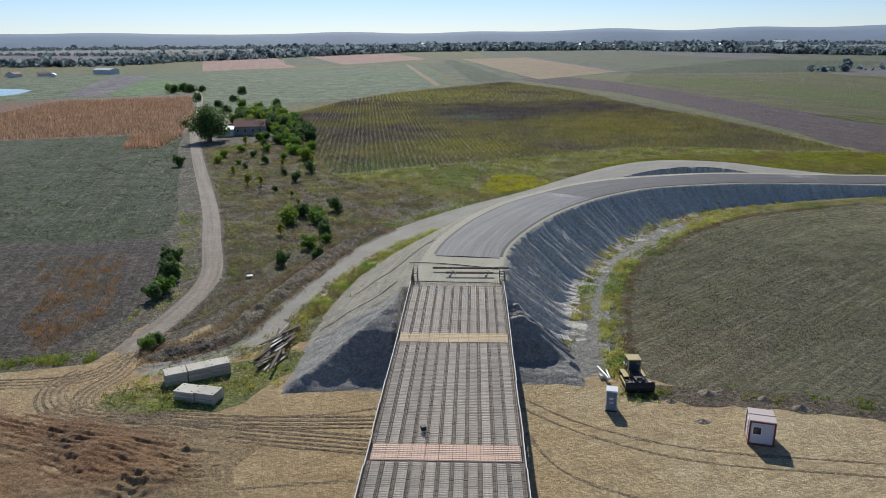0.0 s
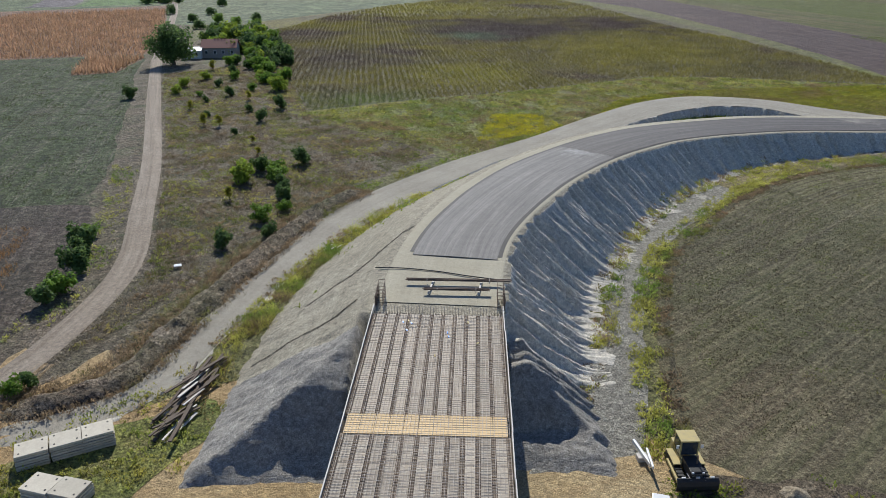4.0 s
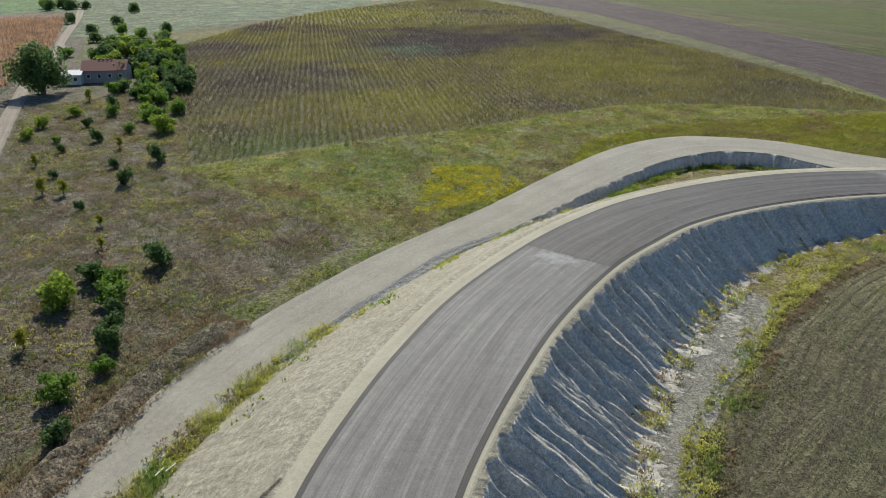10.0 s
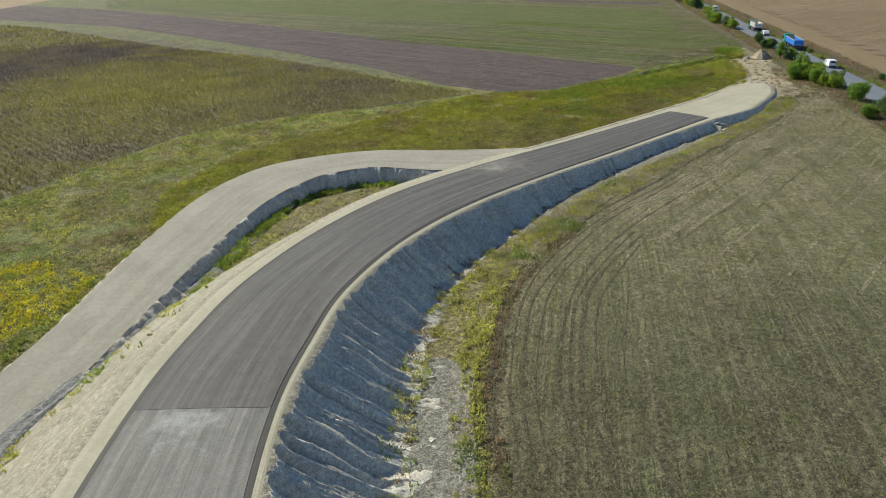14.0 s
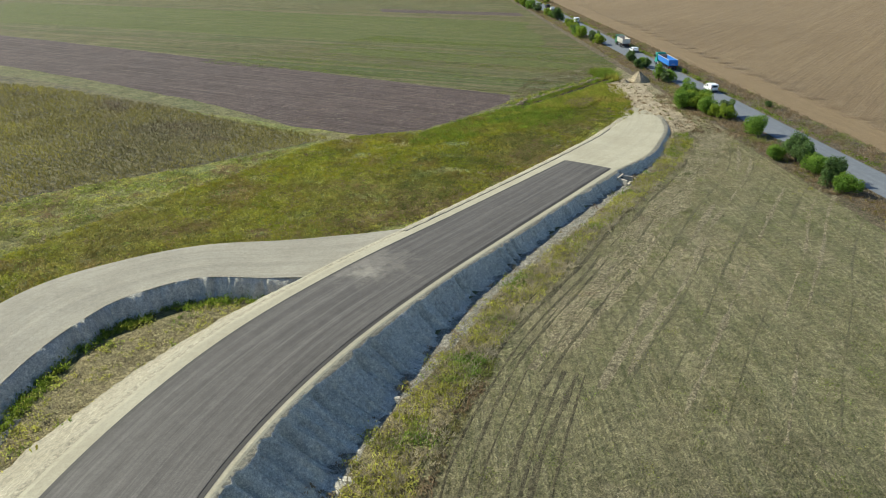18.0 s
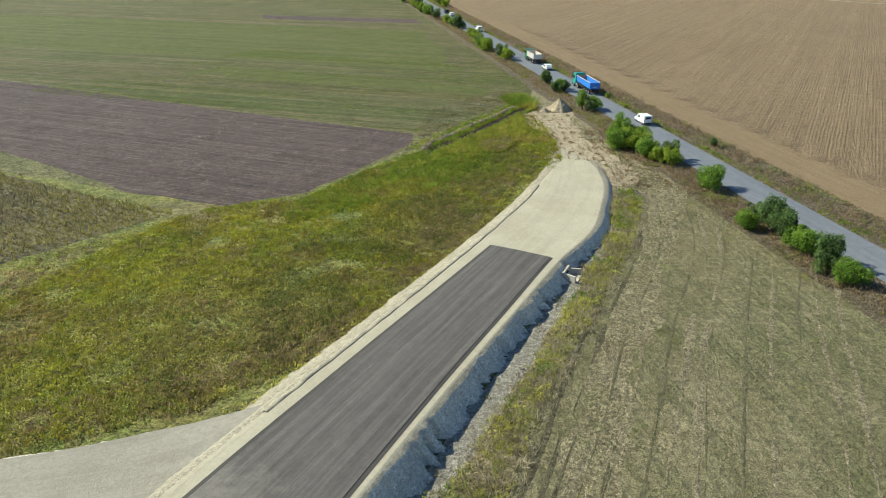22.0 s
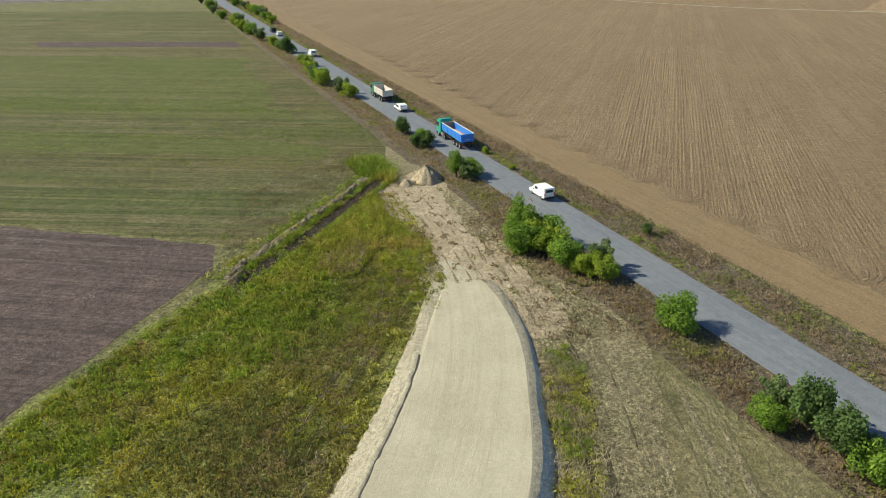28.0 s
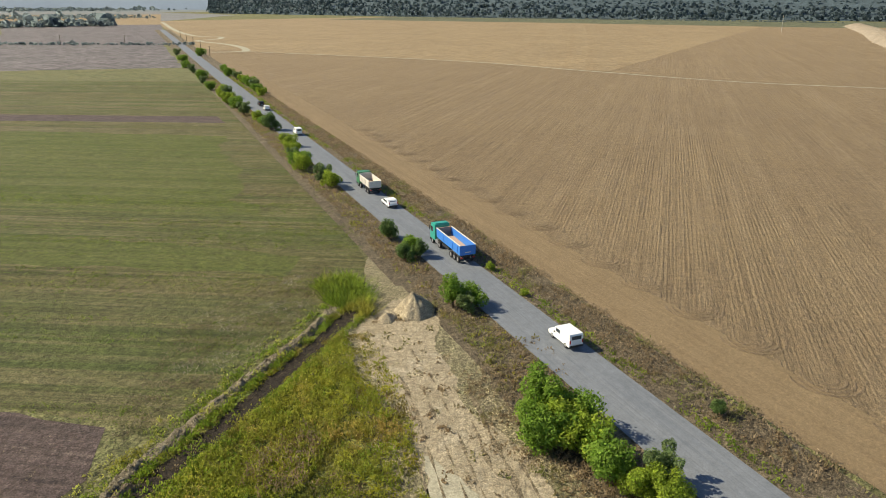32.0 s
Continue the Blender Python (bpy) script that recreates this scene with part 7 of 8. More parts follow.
def bank(name, line, half, h, mat, label, seed, category="bank", rough=0.0):
    c = spline(line, 0.25 if rough else 0.5)
    d = np.gradient(c, axis=0)
    d /= np.linalg.norm(d, axis=1)[:, None]
    verts, cols = [], 11
    for i, ((x, y), n) in enumerate(zip(c, np.stack([d[:, 1], -d[:, 0]], 1))):
        end = min(1.0, i / 6, (len(c) - 1 - i) / 6)
        for j in range(cols):
            f = -1 + 2 * j / (cols - 1)
            u = f * half * (1 + 0.3 * noise.noise(Vector((i * 0.15, 0, seed))))
            px, py = x + n[0] * u, y + n[1] * u
            gap = 0.55 + 0.9 * max(0.0, 0.4 + noise.noise(Vector((i * 0.21, 3, seed)))) if h < 0.6 else 1.0
            z = h * gap * (1 - f * f) * end * (1 + 0.6 * noise.noise(Vector((px * 0.9, py * 0.9, seed)))) + 0.55 * h * noise.noise(Vector((px * 2.1, py * 2.1, seed))) * (1 - abs(f)) * min(1, 1.2 / half)
            z += rough * (1 - f * f) * (noise.noise(Vector((px * 3.1, py * 3.1, seed))) + 0.7 * abs(noise.noise(Vector((px * 1.3, py * 1.3, seed + 4)))))
            verts.append((px, py, z - 0.05))
    faces = [(i * cols + j, i * cols + j + 1, (i + 1) * cols + j + 1, (i + 1) * cols + j) for i in range(len(c) - 1) for j in range(cols - 1)]
    return tagged(mesh_ob(name, verts, faces, mat, True), label, category, kind="structure")


bank("spoil_bank", SPOIL, 0.85, 0.42, M_SPOIL, "bank of pale dug clods along a ditch", 2, rough=0.55)
bank("spoil_end", [(153.6, 190.2), (155, 189.9), (157.4, 190.5), (159, 191)], 1.0, 0.5, M_CLOD, "dark dug clods at the end of a ditch", 3, rough=0.4)
# no depth here, a flat strip whose dark colour stands for ditch shade
ribbon("ditch_bed", [(x, y + 0.15 * noise.noise(Vector((x, y, 1))), 0.04, 1.0 + 0.5 * noise.noise(Vector((x * 0.5, y, 2)))) for x, y in spline(DITCH, 0.6)], [(-1, 0), (0, -0.02), (1, 0)], M_DITCH, "flat earth bed of a narrow ditch, its shade painted black", category="ditch")
leafy("ditch_weeds", along(SPOIL, 0.6, 1.5, 24, 81, 4, -0.4), F_LUSH, "green weeds between the ditch and dug clods", 0.55, 0.07, 8, 0.25, z=0.05)
leafy("ditch_weeds", along(DITCH, 1.2, 2.4, 24, 80, 4, -0.4), F_LUSH, "green weeds along the near edge of a ditch", 0.6, 0.07, 8, 0.25, z=0.05)
leafy("ditch_weeds", along(SPOIL, -2.2, -0.7, 16, 82, 5, -0.1), F_LUSH, "green weeds behind the dug clods", 0.5, 0.07, 8, 0.25)
leafy("ditch_weeds", along(SPOIL, -3.4, -1.2, 9, 85, 4, 0.0), F_YELLOW, "yellow-green weeds at the striped field's edge", 0.4, 0.07, 8, 0.25)
leafy("ditch_weeds", along(SPOIL, -0.5, 0.8, 5, 84, 3, 0.15), F_YELLOW, "yellow-green weeds between dug clods", 0.4, 0.07, 8, 0.25, z=0.35)
tufts("field_straw", scatter([(160.8, 196.0), (166.9, 200.1), (183.5, 207.0), (195.3, 206.0), (208.9, 202.2), (196.0, 195.6), (178.7, 194.6), (169.0, 194.6)], 5.0, 3, 86, -0.3), F_DRY, "withered brown straw along the striped field's edge", 0.16, 0.08, 6, 0.4, lean=1.3, category="straw")
tufts("reed_clump", scatter([(193, 187.5), (199, 191), (204, 197), (199, 199), (194, 194)], 9, 0, 83), F_LUSH, "tall green reeds beside the ditch", 1.3, 0.1, 6, 0.3)
bank("scrub_bank", BANK, 1.6, 0.9, M_SCRUB, "low weedy earth bank beside the track", 6)


def edge_strip(name, rows, steps, sgn, mat, label, category):
    """A strip beside the asphalt: steps of (metres from its edge, rise)."""
    lines = [[(*r[:2], r[2] + h, r[3] + dd) for r in rows] for dd, h in steps]
    c = np.array([r[:2] for r in rows])
    t = np.gradient(c, axis=0)
    t /= np.linalg.norm(t, axis=1)[:, None]
    n = np.stack([t[:, 1], -t[:, 0]], 1) * sgn
    verts = []
    for i in range(len(rows)):
        for k, ln in enumerate(lines):
            x, y, z, o = ln[i]
            w = noise.noise(Vector((x * 0.6, y * 0.6, k)))
            verts.append((x + n[i, 0] * (o + 0.12 * w), y + n[i, 1] * (o + 0.12 * w), z + 0.08 * w * (0 < k < len(lines) - 1)))
    m = len(lines)
    faces = [(i * m + j, i * m + j + 1, (i + 1) * m + j + 1, (i + 1) * m + j) for i in range(len(rows) - 1) for j in range(m - 1)]
    if sgn < 0:
        faces = [f[::-1] for f in faces]
    return tagged(mesh_ob(name, verts, faces, mat, True), label, category, kind="structure")


ib = int(np.argmin(np.abs(axis[:, 0] - 86)))
ie = int(np.argmin(np.abs(axis[:, 0] - 150)))
# level strip in tar colour; its darkness stands for the trench's shade
edge_strip("drain_trench", axis[ib:ie:3], [(1.38, 0.05), (1.45, 0.055), (1.52, 0.05)], -1, M_TAR, "flat dark strip for the shade of a trench along the shoulder", "trench")
edge_strip("sand_berm", axis[ib:ie:3], [(1.5, 0.03), (1.62, 0.08), (1.85, 0.07), (2.3, -0.1), (3.0, -0.6)], -1, M_SAND, "narrow berm of pale sand beside the new road", "berm")
edge_strip("slope_foot_sand", axis[ib - 60:ie:3], [(1.8, -0.2), (3.0, -0.35), (4.8, -1.6)], -1, M_APRON, "washed pale sand below the berm", "slope")
# culvert mouth at the end of the asphalt
cv = tagged(new("culvert"), "concrete culvert mouth in the embankment", "culvert")
cv.matrix_basis = Matrix.Translation((123.2, 147.9, 0.0)) @ Matrix.Rotation(radians(8), 4, "Z")
box_part("head_wall", cv, (0, 0.4, 0.75), (2.2, 0.25, 0.5), M_CONCRETE, 0, 0.02)
for sx in (-1, 1):
    box_part("wing_wall", cv, (sx * 0.95, -0.35, 0.4), (0.22, 1.5, 0.8), M_CONCRETE, sx * 14, 0.02)
box_part("apron", cv, (0, -0.5, 0.06), (1.8, 1.5, 0.12), M_CONCRETE)
bm = bmesh.new()
bmesh.ops.create_cone(bm, cap_ends=False, segments=20, radius1=0.36, radius2=0.36, depth=2.0, matrix=Matrix.Translation((0, 1.1, 0.45)) @ Matrix.Rotation(radians(90), 4, "X"))
part("pipe", bm, M_DARK, cv)

# ---- farmhouse and far buildings ----


def farmhouse(name, w, d, h, rise, wall, roof, label, windows=3):
    th = tagged(new(name), label, "house")
    box_part("wall", th, (0, 0, h / 2), (w, d, h), wall)
    bm = bmesh.new()
    prism(bm, [(-d / 2 - 0.5, h - 0.15), (0, h + rise), (d / 2 + 0.5, h - 0.15), (d / 2 + 0.5, h), (0, h + rise + 0.2), (-d / 2 - 0.5, h)], w + 0.8)
    r = part("roof", bm, roof, th)
    bm = bmesh.new()
    prism(bm, [(-d / 2, h - 0.02), (d / 2, h - 0.02), (0, h + rise - 0.1)], w - 0.02)
    part("gable", bm, wall, th)
    for k in range(windows):
        f = box_part("window", th, (-w / 2 + w * (k + 0.5) / windows, -d / 2 - 0.02, h * 0.55), (0.9, 0.08, 1.1), M_WHITE)
        box_part("pane", f, (-w / 2 + w * (k + 0.5) / windows, -d / 2 - 0.06, h * 0.55), (0.7, 0.04, 0.9), M_GLASS)
    return th, r


h_, r_ = farmhouse("farmhouse", 10, 6.5, 3.0, 1.9, M_WALL, M_ROOF, "old farmhouse with red-brown tiled roof", 4)
for k in range(4):
    box_part("chimney", r_, (-1.5 + k * 1.0, 0.3, 5.1), (0.4, 0.4, 0.5), M_ROOF)
h_.matrix_basis = Matrix.Translation((-72.5, 241.5, 0)) @ Matrix.Rotation(radians(8), 4, "Z")
a_, _ = farmhouse("farm_annexe", 5, 4.5, 2.4, 0.7, M_FARWALL, M_TIN, "small white annexe with a pale tin roof", 2)
a_.matrix_basis = Matrix.Translation((-79.6, 237.5, 0)) @ Matrix.Rotation(radians(8), 4, "Z")
barn, _ = farmhouse("farm_shed", 22, 11, 4, 1.5, M_FARWALL, M_TIN, "long farm shed with a pale roof", 5)
barn.matrix_basis = Matrix.Translation((-352, 692, 0)) @ Matrix.Rotation(radians(-20), 4, "Z")
for x, y, s in ((-410, 640, 0.8), (-392, 655, 0.7), (-375, 640, 0.6), (-425, 655, 0.7)):
    b2, _ = farmhouse("farm_building", 14 * s, 8 * s, 3.5 * s, 2 * s, M_FARWALL, M_ROOF if s > 0.65 else M_TIN, "small farm building near a pond", 2)
    b2.matrix_basis = Matrix.Translation((x, y, 0)) @ Matrix.Rotation(x, 4, "Z")
sheet("water", [(-330, 410), (-279, 415), (-284, 455), (-300, 475), (-345, 480)], M_WATER, 0.06, "still grey farm pond", 1.5, 6, True)
village, _ = farmhouse("village_house", 12, 9, 4.5, 3, M_FARWALL, M_ROOF, "distant white village house with red roof", 2)
tin, _ = farmhouse("village_house", 14, 9, 4.5, 2.5, M_FARWALL, M_TIN, "distant white village house with pale roof", 2)
gv_ = random.Random(12)
for k in range(64):
    x, y = gv_.uniform(-350, 950), gv_.uniform(2450, 3400)
    m = Matrix.Translation((x, y, 0)) @ Matrix.Rotation(gv_.uniform(0, 6.28), 4, "Z")
    if k < 2:
        (village, tin)[k].matrix_basis = m
    else:
        tagged(copy_thing((village, tin)[k % 2], m), group="distant village houses")
for ob in (village, tin):
    tagged(ob, group="distant village houses")
hall, _ = farmhouse("far_hall", 60, 25, 9, 4, M_FARWALL, M_FARWALL, "distant long white hall", 4)
hall.matrix_basis = Matrix.Translation((1180, 2900, 0)) @ Matrix.Rotation(radians(-15), 4, "Z")

# ---- vehicles ----


def tipper(cab_mat, body_mat, label):
    """A tipper lorry, its nose towards +y."""
    th = tagged(new("tipper_truck"), label, "truck")
    L = 9.0
    box_part("chassis", th, (0, 0, 0.95), (0.9, L - 0.4, 0.28), M_DARK)
    bm = bmesh.new()
    prism(bm, [(2.35, 0.75), (4.45, 0.75), (4.5, 1.5), (4.38, 2.2), (4.1, 3.0), (3.9, 3.1), (2.4, 3.1), (2.35, 2.9)], 2.45, 0.07)
    cb = part("cab", bm, cab_mat, th)
    bm = bmesh.new()
    prism(bm, [(4.40, 1.75), (4.44, 1.75), (4.17, 2.85), (4.13, 2.85)], 2.1)
    bmesh.ops.translate(bm, vec=(0, 0.03, 0), verts=bm.verts[:])
    part("windscreen", bm, M_GLASS, cb)
    for sx in (-1, 1):
        box_part("side_window", cb, (sx * 1.225, 3.5, 2.3), (0.03, 0.95, 0.8), M_GLASS)
        box_part("mirror", cb, (sx * 1.4, 4.2, 2.3), (0.12, 0.12, 0.55), M_DARK)
        box_part("headlight", cb, (sx * 0.9, 4.5, 1.0), (0.4, 0.06, 0.22), M_WHITE)
    box_part("bumper", cb, (0, 4.5, 0.65), (2.45, 0.18, 0.4), M_DARK, 0, 0.03)
    box_part("sun_visor", cb, (0, 4.15, 3.05), (2.2, 0.4, 0.06), M_DARK)
    box_part("tray_floor", th, (0, -1.2, 1.4), (2.35, 6.2, 0.16), M_TRAY, 0, 0, "rust-brown dusty tray floor")
    for sx in (-1, 1):
        s = box_part("side_board", th, (sx * 1.22, -1.2, 2.05), (0.09, 6.3, 1.3), body_mat, 0, 0.02)
        for k in range(7):
            box_part("rib", s, (sx * 1.29, -4.1 + k * 0.97, 2.0), (0.07, 0.09, 1.2), body_mat)
        box_part("top_rail", th, (sx * 1.22, -1.2, 2.73), (0.14, 6.3, 0.09), body_mat)
        box_part("mudguard", th, (sx * 1.05, -2.7, 1.15), (0.4, 3.0, 0.05), M_DARK)
        box_part("tail_light", th, (sx * 0.95, -4.55, 0.95), (0.35, 0.06, 0.16), M_RED)
    box_part("front_board", th, (0, 1.95, 2.2), (2.4, 0.1, 1.65), body_mat)
    box_part("tailgate", th, (0, -4.38, 2.0), (2.45, 0.1, 1.35), body_mat, 0, 0.02)
    box_part("rear_bar", th, (0, -4.5, 0.75), (2.2, 0.1, 0.15), M_DARK)
    box_part("fuel_tank", th, (1.0, 1.3, 0.85), (0.5, 1.1, 0.55), M_RIM, 0, 0.05)
    for y in (3.4, 1.75, -1.9, -3.25):
        for sx in (-1, 1):
            wheel(th, (sx * 1.05, y, 0.5), 0.5, 0.34)
    return th


def trailer_truck():
    """A tractor with a short cab, and a tipping trailer on three axles; nose towards +y."""
    th = tagged(new("tipper_truck"), "teal tractor with a blue tipping trailer on the road", "truck")
    box_part("chassis", th, (0, 3.3, 0.9), (0.9, 4.9, 0.26), M_DARK)
    box_part("trailer_frame", th, (0, -1.6, 1.1), (1.0, 8.0, 0.24), M_DARK)
    bm = bmesh.new()
    prism(bm, [(3.75, 0.75), (5.7, 0.75), (5.75, 1.5), (5.65, 2.2), (5.4, 3.15), (5.2, 3.3), (3.8, 3.3), (3.75, 3.1)], 2.45, 0.07)
    cb = part("cab", bm, M_TEAL, th)
    bm = bmesh.new()
    prism(bm, [(5.68, 1.8), (5.72, 1.8), (5.47, 2.9), (5.43, 2.9)], 2.15)
    part("windscreen", bm, M_GLASS, cb)
    for sx in (-1, 1):
        box_part("side_window", cb, (sx * 1.225, 4.95, 2.35), (0.03, 0.95, 0.8), M_GLASS)
        box_part("mirror", cb, (sx * 1.4, 5.5, 2.4), (0.12, 0.14, 0.6), M_DARK)
        box_part("headlight", cb, (sx * 0.9, 5.75, 1.0), (0.4, 0.06, 0.22), M_WHITE)
        box_part("fuel_tank", th, (sx * 1.0, 3.0, 0.8), (0.5, 1.1, 0.55), M_RIM, 0, 0.05)
        box_part("mudguard", th, (sx * 1.0, 2.15, 1.12), (0.45, 1.3, 0.06), M_DARK)
        bm = bmesh.new()
        prism(bm, [(-5.65, 1.35), (2.9, 1.6), (3.05, 2.95), (-5.75, 2.75)], 0.1, 0.015)
        bmesh.ops.translate(bm, vec=(sx * 1.22, 0, 0), verts=bm.verts[:])
        s = part("side_board", bm, M_BLUE, th)
        for k in range(5):
            box_part("rib", s, (sx * 1.285, -4.9 + k * 1.75, 2.05), (0.05, 0.1, 1.1), M_BLUE)
        bm = bmesh.new()
        prism(bm, [(-5.75, 2.75), (3.05, 2.95), (3.05, 3.04), (-5.75, 2.84)], 0.16)
        bmesh.ops.translate(bm, vec=(sx * 1.22, 0, 0), verts=bm.verts[:])
        part("top_rail", bm, M_BOARD, th, "pale worn top rail")
        box_part("tail_light", th, (sx * 0.95, -5.74, 0.95), (0.35, 0.06, 0.16), M_RED)
        box_part("skirt", th, (sx * 1.1, -0.2, 1.0), (0.08, 2.6, 0.35), M_DARK)
    box_part("bumper", cb, (0, 5.75, 0.62), (2.45, 0.18, 0.42), M_DARK, 0, 0.03)
    box_part("sun_visor", cb, (0, 5.45, 3.2), (2.2, 0.4, 0.06), M_DARK)
    box_part("roof_deflector", cb, (0, 4.3, 3.36), (2.0, 0.8, 0.12), M_TEAL, 0, 0.05)
    bm = bmesh.new()
    prism(bm, [(-5.65, 1.35), (2.9, 1.6), (2.9, 1.76), (-5.65, 1.5)], 2.36)
    part("tray_floor", bm, M_TRAY, th, "dusty rust-brown tray floor")
    box_part("front_board", th, (0, 2.98, 2.3), (2.4, 0.1, 1.4), M_TRAY)
    box_part("tailgate", th, (0, -5.7, 2.05), (2.5, 0.1, 1.45), M_BLUE, 0, 0.02)
    box_part("sign_bar", th, (0, -5.765, 1.75), (0.9, 0.02, 0.12), M_BOARD)
    box_part("rear_bar", th, (0, -5.6, 0.7), (2.2, 0.1, 0.15), M_DARK)
    for y in (4.9, 2.15, -2.3, -3.55, -4.8):
        for sx in (-1, 1):
            wheel(th, (sx * 1.05, y, 0.5), 0.5, 0.34)
    return th


def van(mat, label, tall=1.85, length=4.4, name="van", boxy=True):
    """A small van or car, its nose towards +y."""
    th = tagged(new(name), label, "van" if boxy else "car")
    h, l = tall, length / 2
    if boxy:
        out = [(-l, 0.35), (l - 0.1, 0.35), (l, 0.55), (l - 0.05, 0.85), (l - 0.75, 1.05), (l - 1.5, h - 0.1), (l - 1.8, h), (-l + 0.1, h), (-l, h - 0.15)]
    else:
        out = [(-l, 0.35), (l - 0.1, 0.35), (l, 0.55), (l - 0.05, 0.8), (l - 1.15, 0.95), (l - 1.75, h - 0.08), (l - 2.1, h), (-l + 0.7, h - 0.02), (-l + 0.1, 1.0), (-l, 0.9)]
    bm = bmesh.new()
    prism(bm, out, 1.75, 0.06)
    part("body", bm, mat, th)
    a, b = (l - 0.78, 1.08), (l - 1.48, h - 0.14)
    if not boxy:
        a, b = (l - 1.2, 0.99), (l - 1.72, h - 0.12)
    bm = bmesh.new()
    prism(bm, [a, (a[0] + 0.03, a[1] + 0.02), (b[0] + 0.03, b[1] + 0.02), b], 1.5)
    part("windscreen", bm, M_GLASS, th)
    for sx in (-1, 1):
        box_part("side_window", th, (sx * 0.872, l - 2.05 if boxy else l - 2.4, h - 0.45), (0.02, 0.8 if boxy else 1.6, 0.42), M_GLASS)
        box_part("mirror", th, (sx * 0.97, l - 1.45, 1.1), (0.16, 0.08, 0.14), M_DARK)
        box_part("headlight", th, (sx * 0.65, l - 0.05, 0.72), (0.32, 0.1, 0.16), M_RIM)
        box_part("tail_light", th, (sx * 0.78, -l - 0.005, 1.0), (0.14, 0.05, 0.4), M_RED)
    box_part("rear_window", th, (0, -l - 0.005 if boxy else -l + 0.38, h - 0.42), (1.2, 0.03, 0.42), M_GLASS)
    box_part("bumper", th, (0, -l, 0.45), (1.7, 0.12, 0.2), M_DARK, 0, 0.02)
    box_part("bumper", th, (0, l, 0.45), (1.7, 0.12, 0.2), M_DARK, 0, 0.02)
    box_part("number_plate", th, (0, -l - 0.06, 0.62), (0.5, 0.02, 0.11), M_BOARD)
    for y in (l - 0.85, -l + 0.8):
        for sx in (-1, 1):
            wheel(th, (sx * 0.78, y, 0.31), 0.31, 0.2)
    return th


HEAD = -math.degrees(math.atan2(0.712, 0.702))


def on_road(th, k, off, flip=0.0):
    x, y = road_pt(k, off)
    th.matrix_basis = Matrix.Translation((x, y, 0.19)) @ Matrix.Rotation(radians(HEAD + flip), 4, "Z")


on_road(trailer_truck(), 31.0, 1.9)
on_road(van(M_WHITE, "small white panel van on the road"), -1.5, 1.5)
on_road(van(M_WHITE, "white estate car driving on the road", 1.5, 4.4, "car", False), 59, 1.5)
on_road(tipper(M_GREENTRUCK, M_BOARD, "green lorry with a pale tray on the road"), 72, 1.5)
on_road(van(M_WHITE, "white van far along the road", 2.0, 4.8), 140, 1.5)
on_road(van(M_WHITE, "white car far along the road", 1.6, 4.3, "car", False), 192, 1.5)
on_road(van(M_DARK, "dark pickup far along the road", 1.7, 4.8, "car", False), 204, 1.5)

# poles and far works


def pole(x, y, h, label, mat=M_WOOD, arms=True):
    th = tagged(new("utility_pole"), label, "pole")
    bm = bmesh.new()
    limb(bm, (0, 0, -0.2), (0, 0, h), 0.22, 0.15, 8)
    part("mast", bm, mat, th)
    if arms:
        box_part("crossarm", th, (0, 0, h - 0.7), (2.4, 0.18, 0.18), mat)
    th.location = (x, y, 0)


for k in (470, 540, 610, 690, 780):
    pole(*road_pt(k, 10), 7.0, "wooden utility pole beside the road")
pole(590, 690, 8.5, "wooden utility pole between distant fields")
pole(612, 640, 8.5, "wooden utility pole between distant fields")
pole(1225, 97, 22, "tall pale mast in a ploughed field", M_BOARD)
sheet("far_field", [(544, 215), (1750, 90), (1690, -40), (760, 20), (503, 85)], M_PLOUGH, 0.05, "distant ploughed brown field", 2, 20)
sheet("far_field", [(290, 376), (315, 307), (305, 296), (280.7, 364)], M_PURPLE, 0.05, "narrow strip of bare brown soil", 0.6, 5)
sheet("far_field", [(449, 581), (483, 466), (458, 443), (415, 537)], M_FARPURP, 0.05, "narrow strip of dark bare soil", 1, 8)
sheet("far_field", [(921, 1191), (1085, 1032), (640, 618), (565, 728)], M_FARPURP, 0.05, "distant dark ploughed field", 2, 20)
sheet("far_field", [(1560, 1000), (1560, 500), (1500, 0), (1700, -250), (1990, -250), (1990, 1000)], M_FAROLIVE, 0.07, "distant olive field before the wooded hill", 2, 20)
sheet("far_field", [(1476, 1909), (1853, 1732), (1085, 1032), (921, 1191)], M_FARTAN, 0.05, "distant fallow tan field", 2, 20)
ribbon("field_track", [(x, y, 0.1, 1.3) for x, y in spline([(588, 500), (571, 323), (534, 227), (506, 149), (503, 85), (495, 0), (480, -150)], 8)], [(-1, 0), (0, 0.03), (1, 0)], M_SAND, "pale dirt track between ploughed fields")
ribbon("field_track", [(x, y, 0.12, 3.0) for x, y in spline([(1194, 1128), (900, 840), (782, 709), (773, 668), (735, 640), (697, 634), (660, 570), (621, 524), (588, 500), (570, 515)], 8)], [(-1, 0), (0, 0.03), (1, 0)], M_SAND, "winding pale dirt track near the road")
bank("far_embankment", [(1600, -40), (1252, -20), (960, 5), (800, 10), (700, 12)], 18, 5, M_TRACK, "pale earth embankment of distant road works", 9)
ribbon("field_path", [(x, y, 0.08, 2.5) for x, y in spline([(-20, 497), (-78, 899)], 10)], [(-1, 0), (1, 0)], M_FARTAN, "pale field path between distant crops")
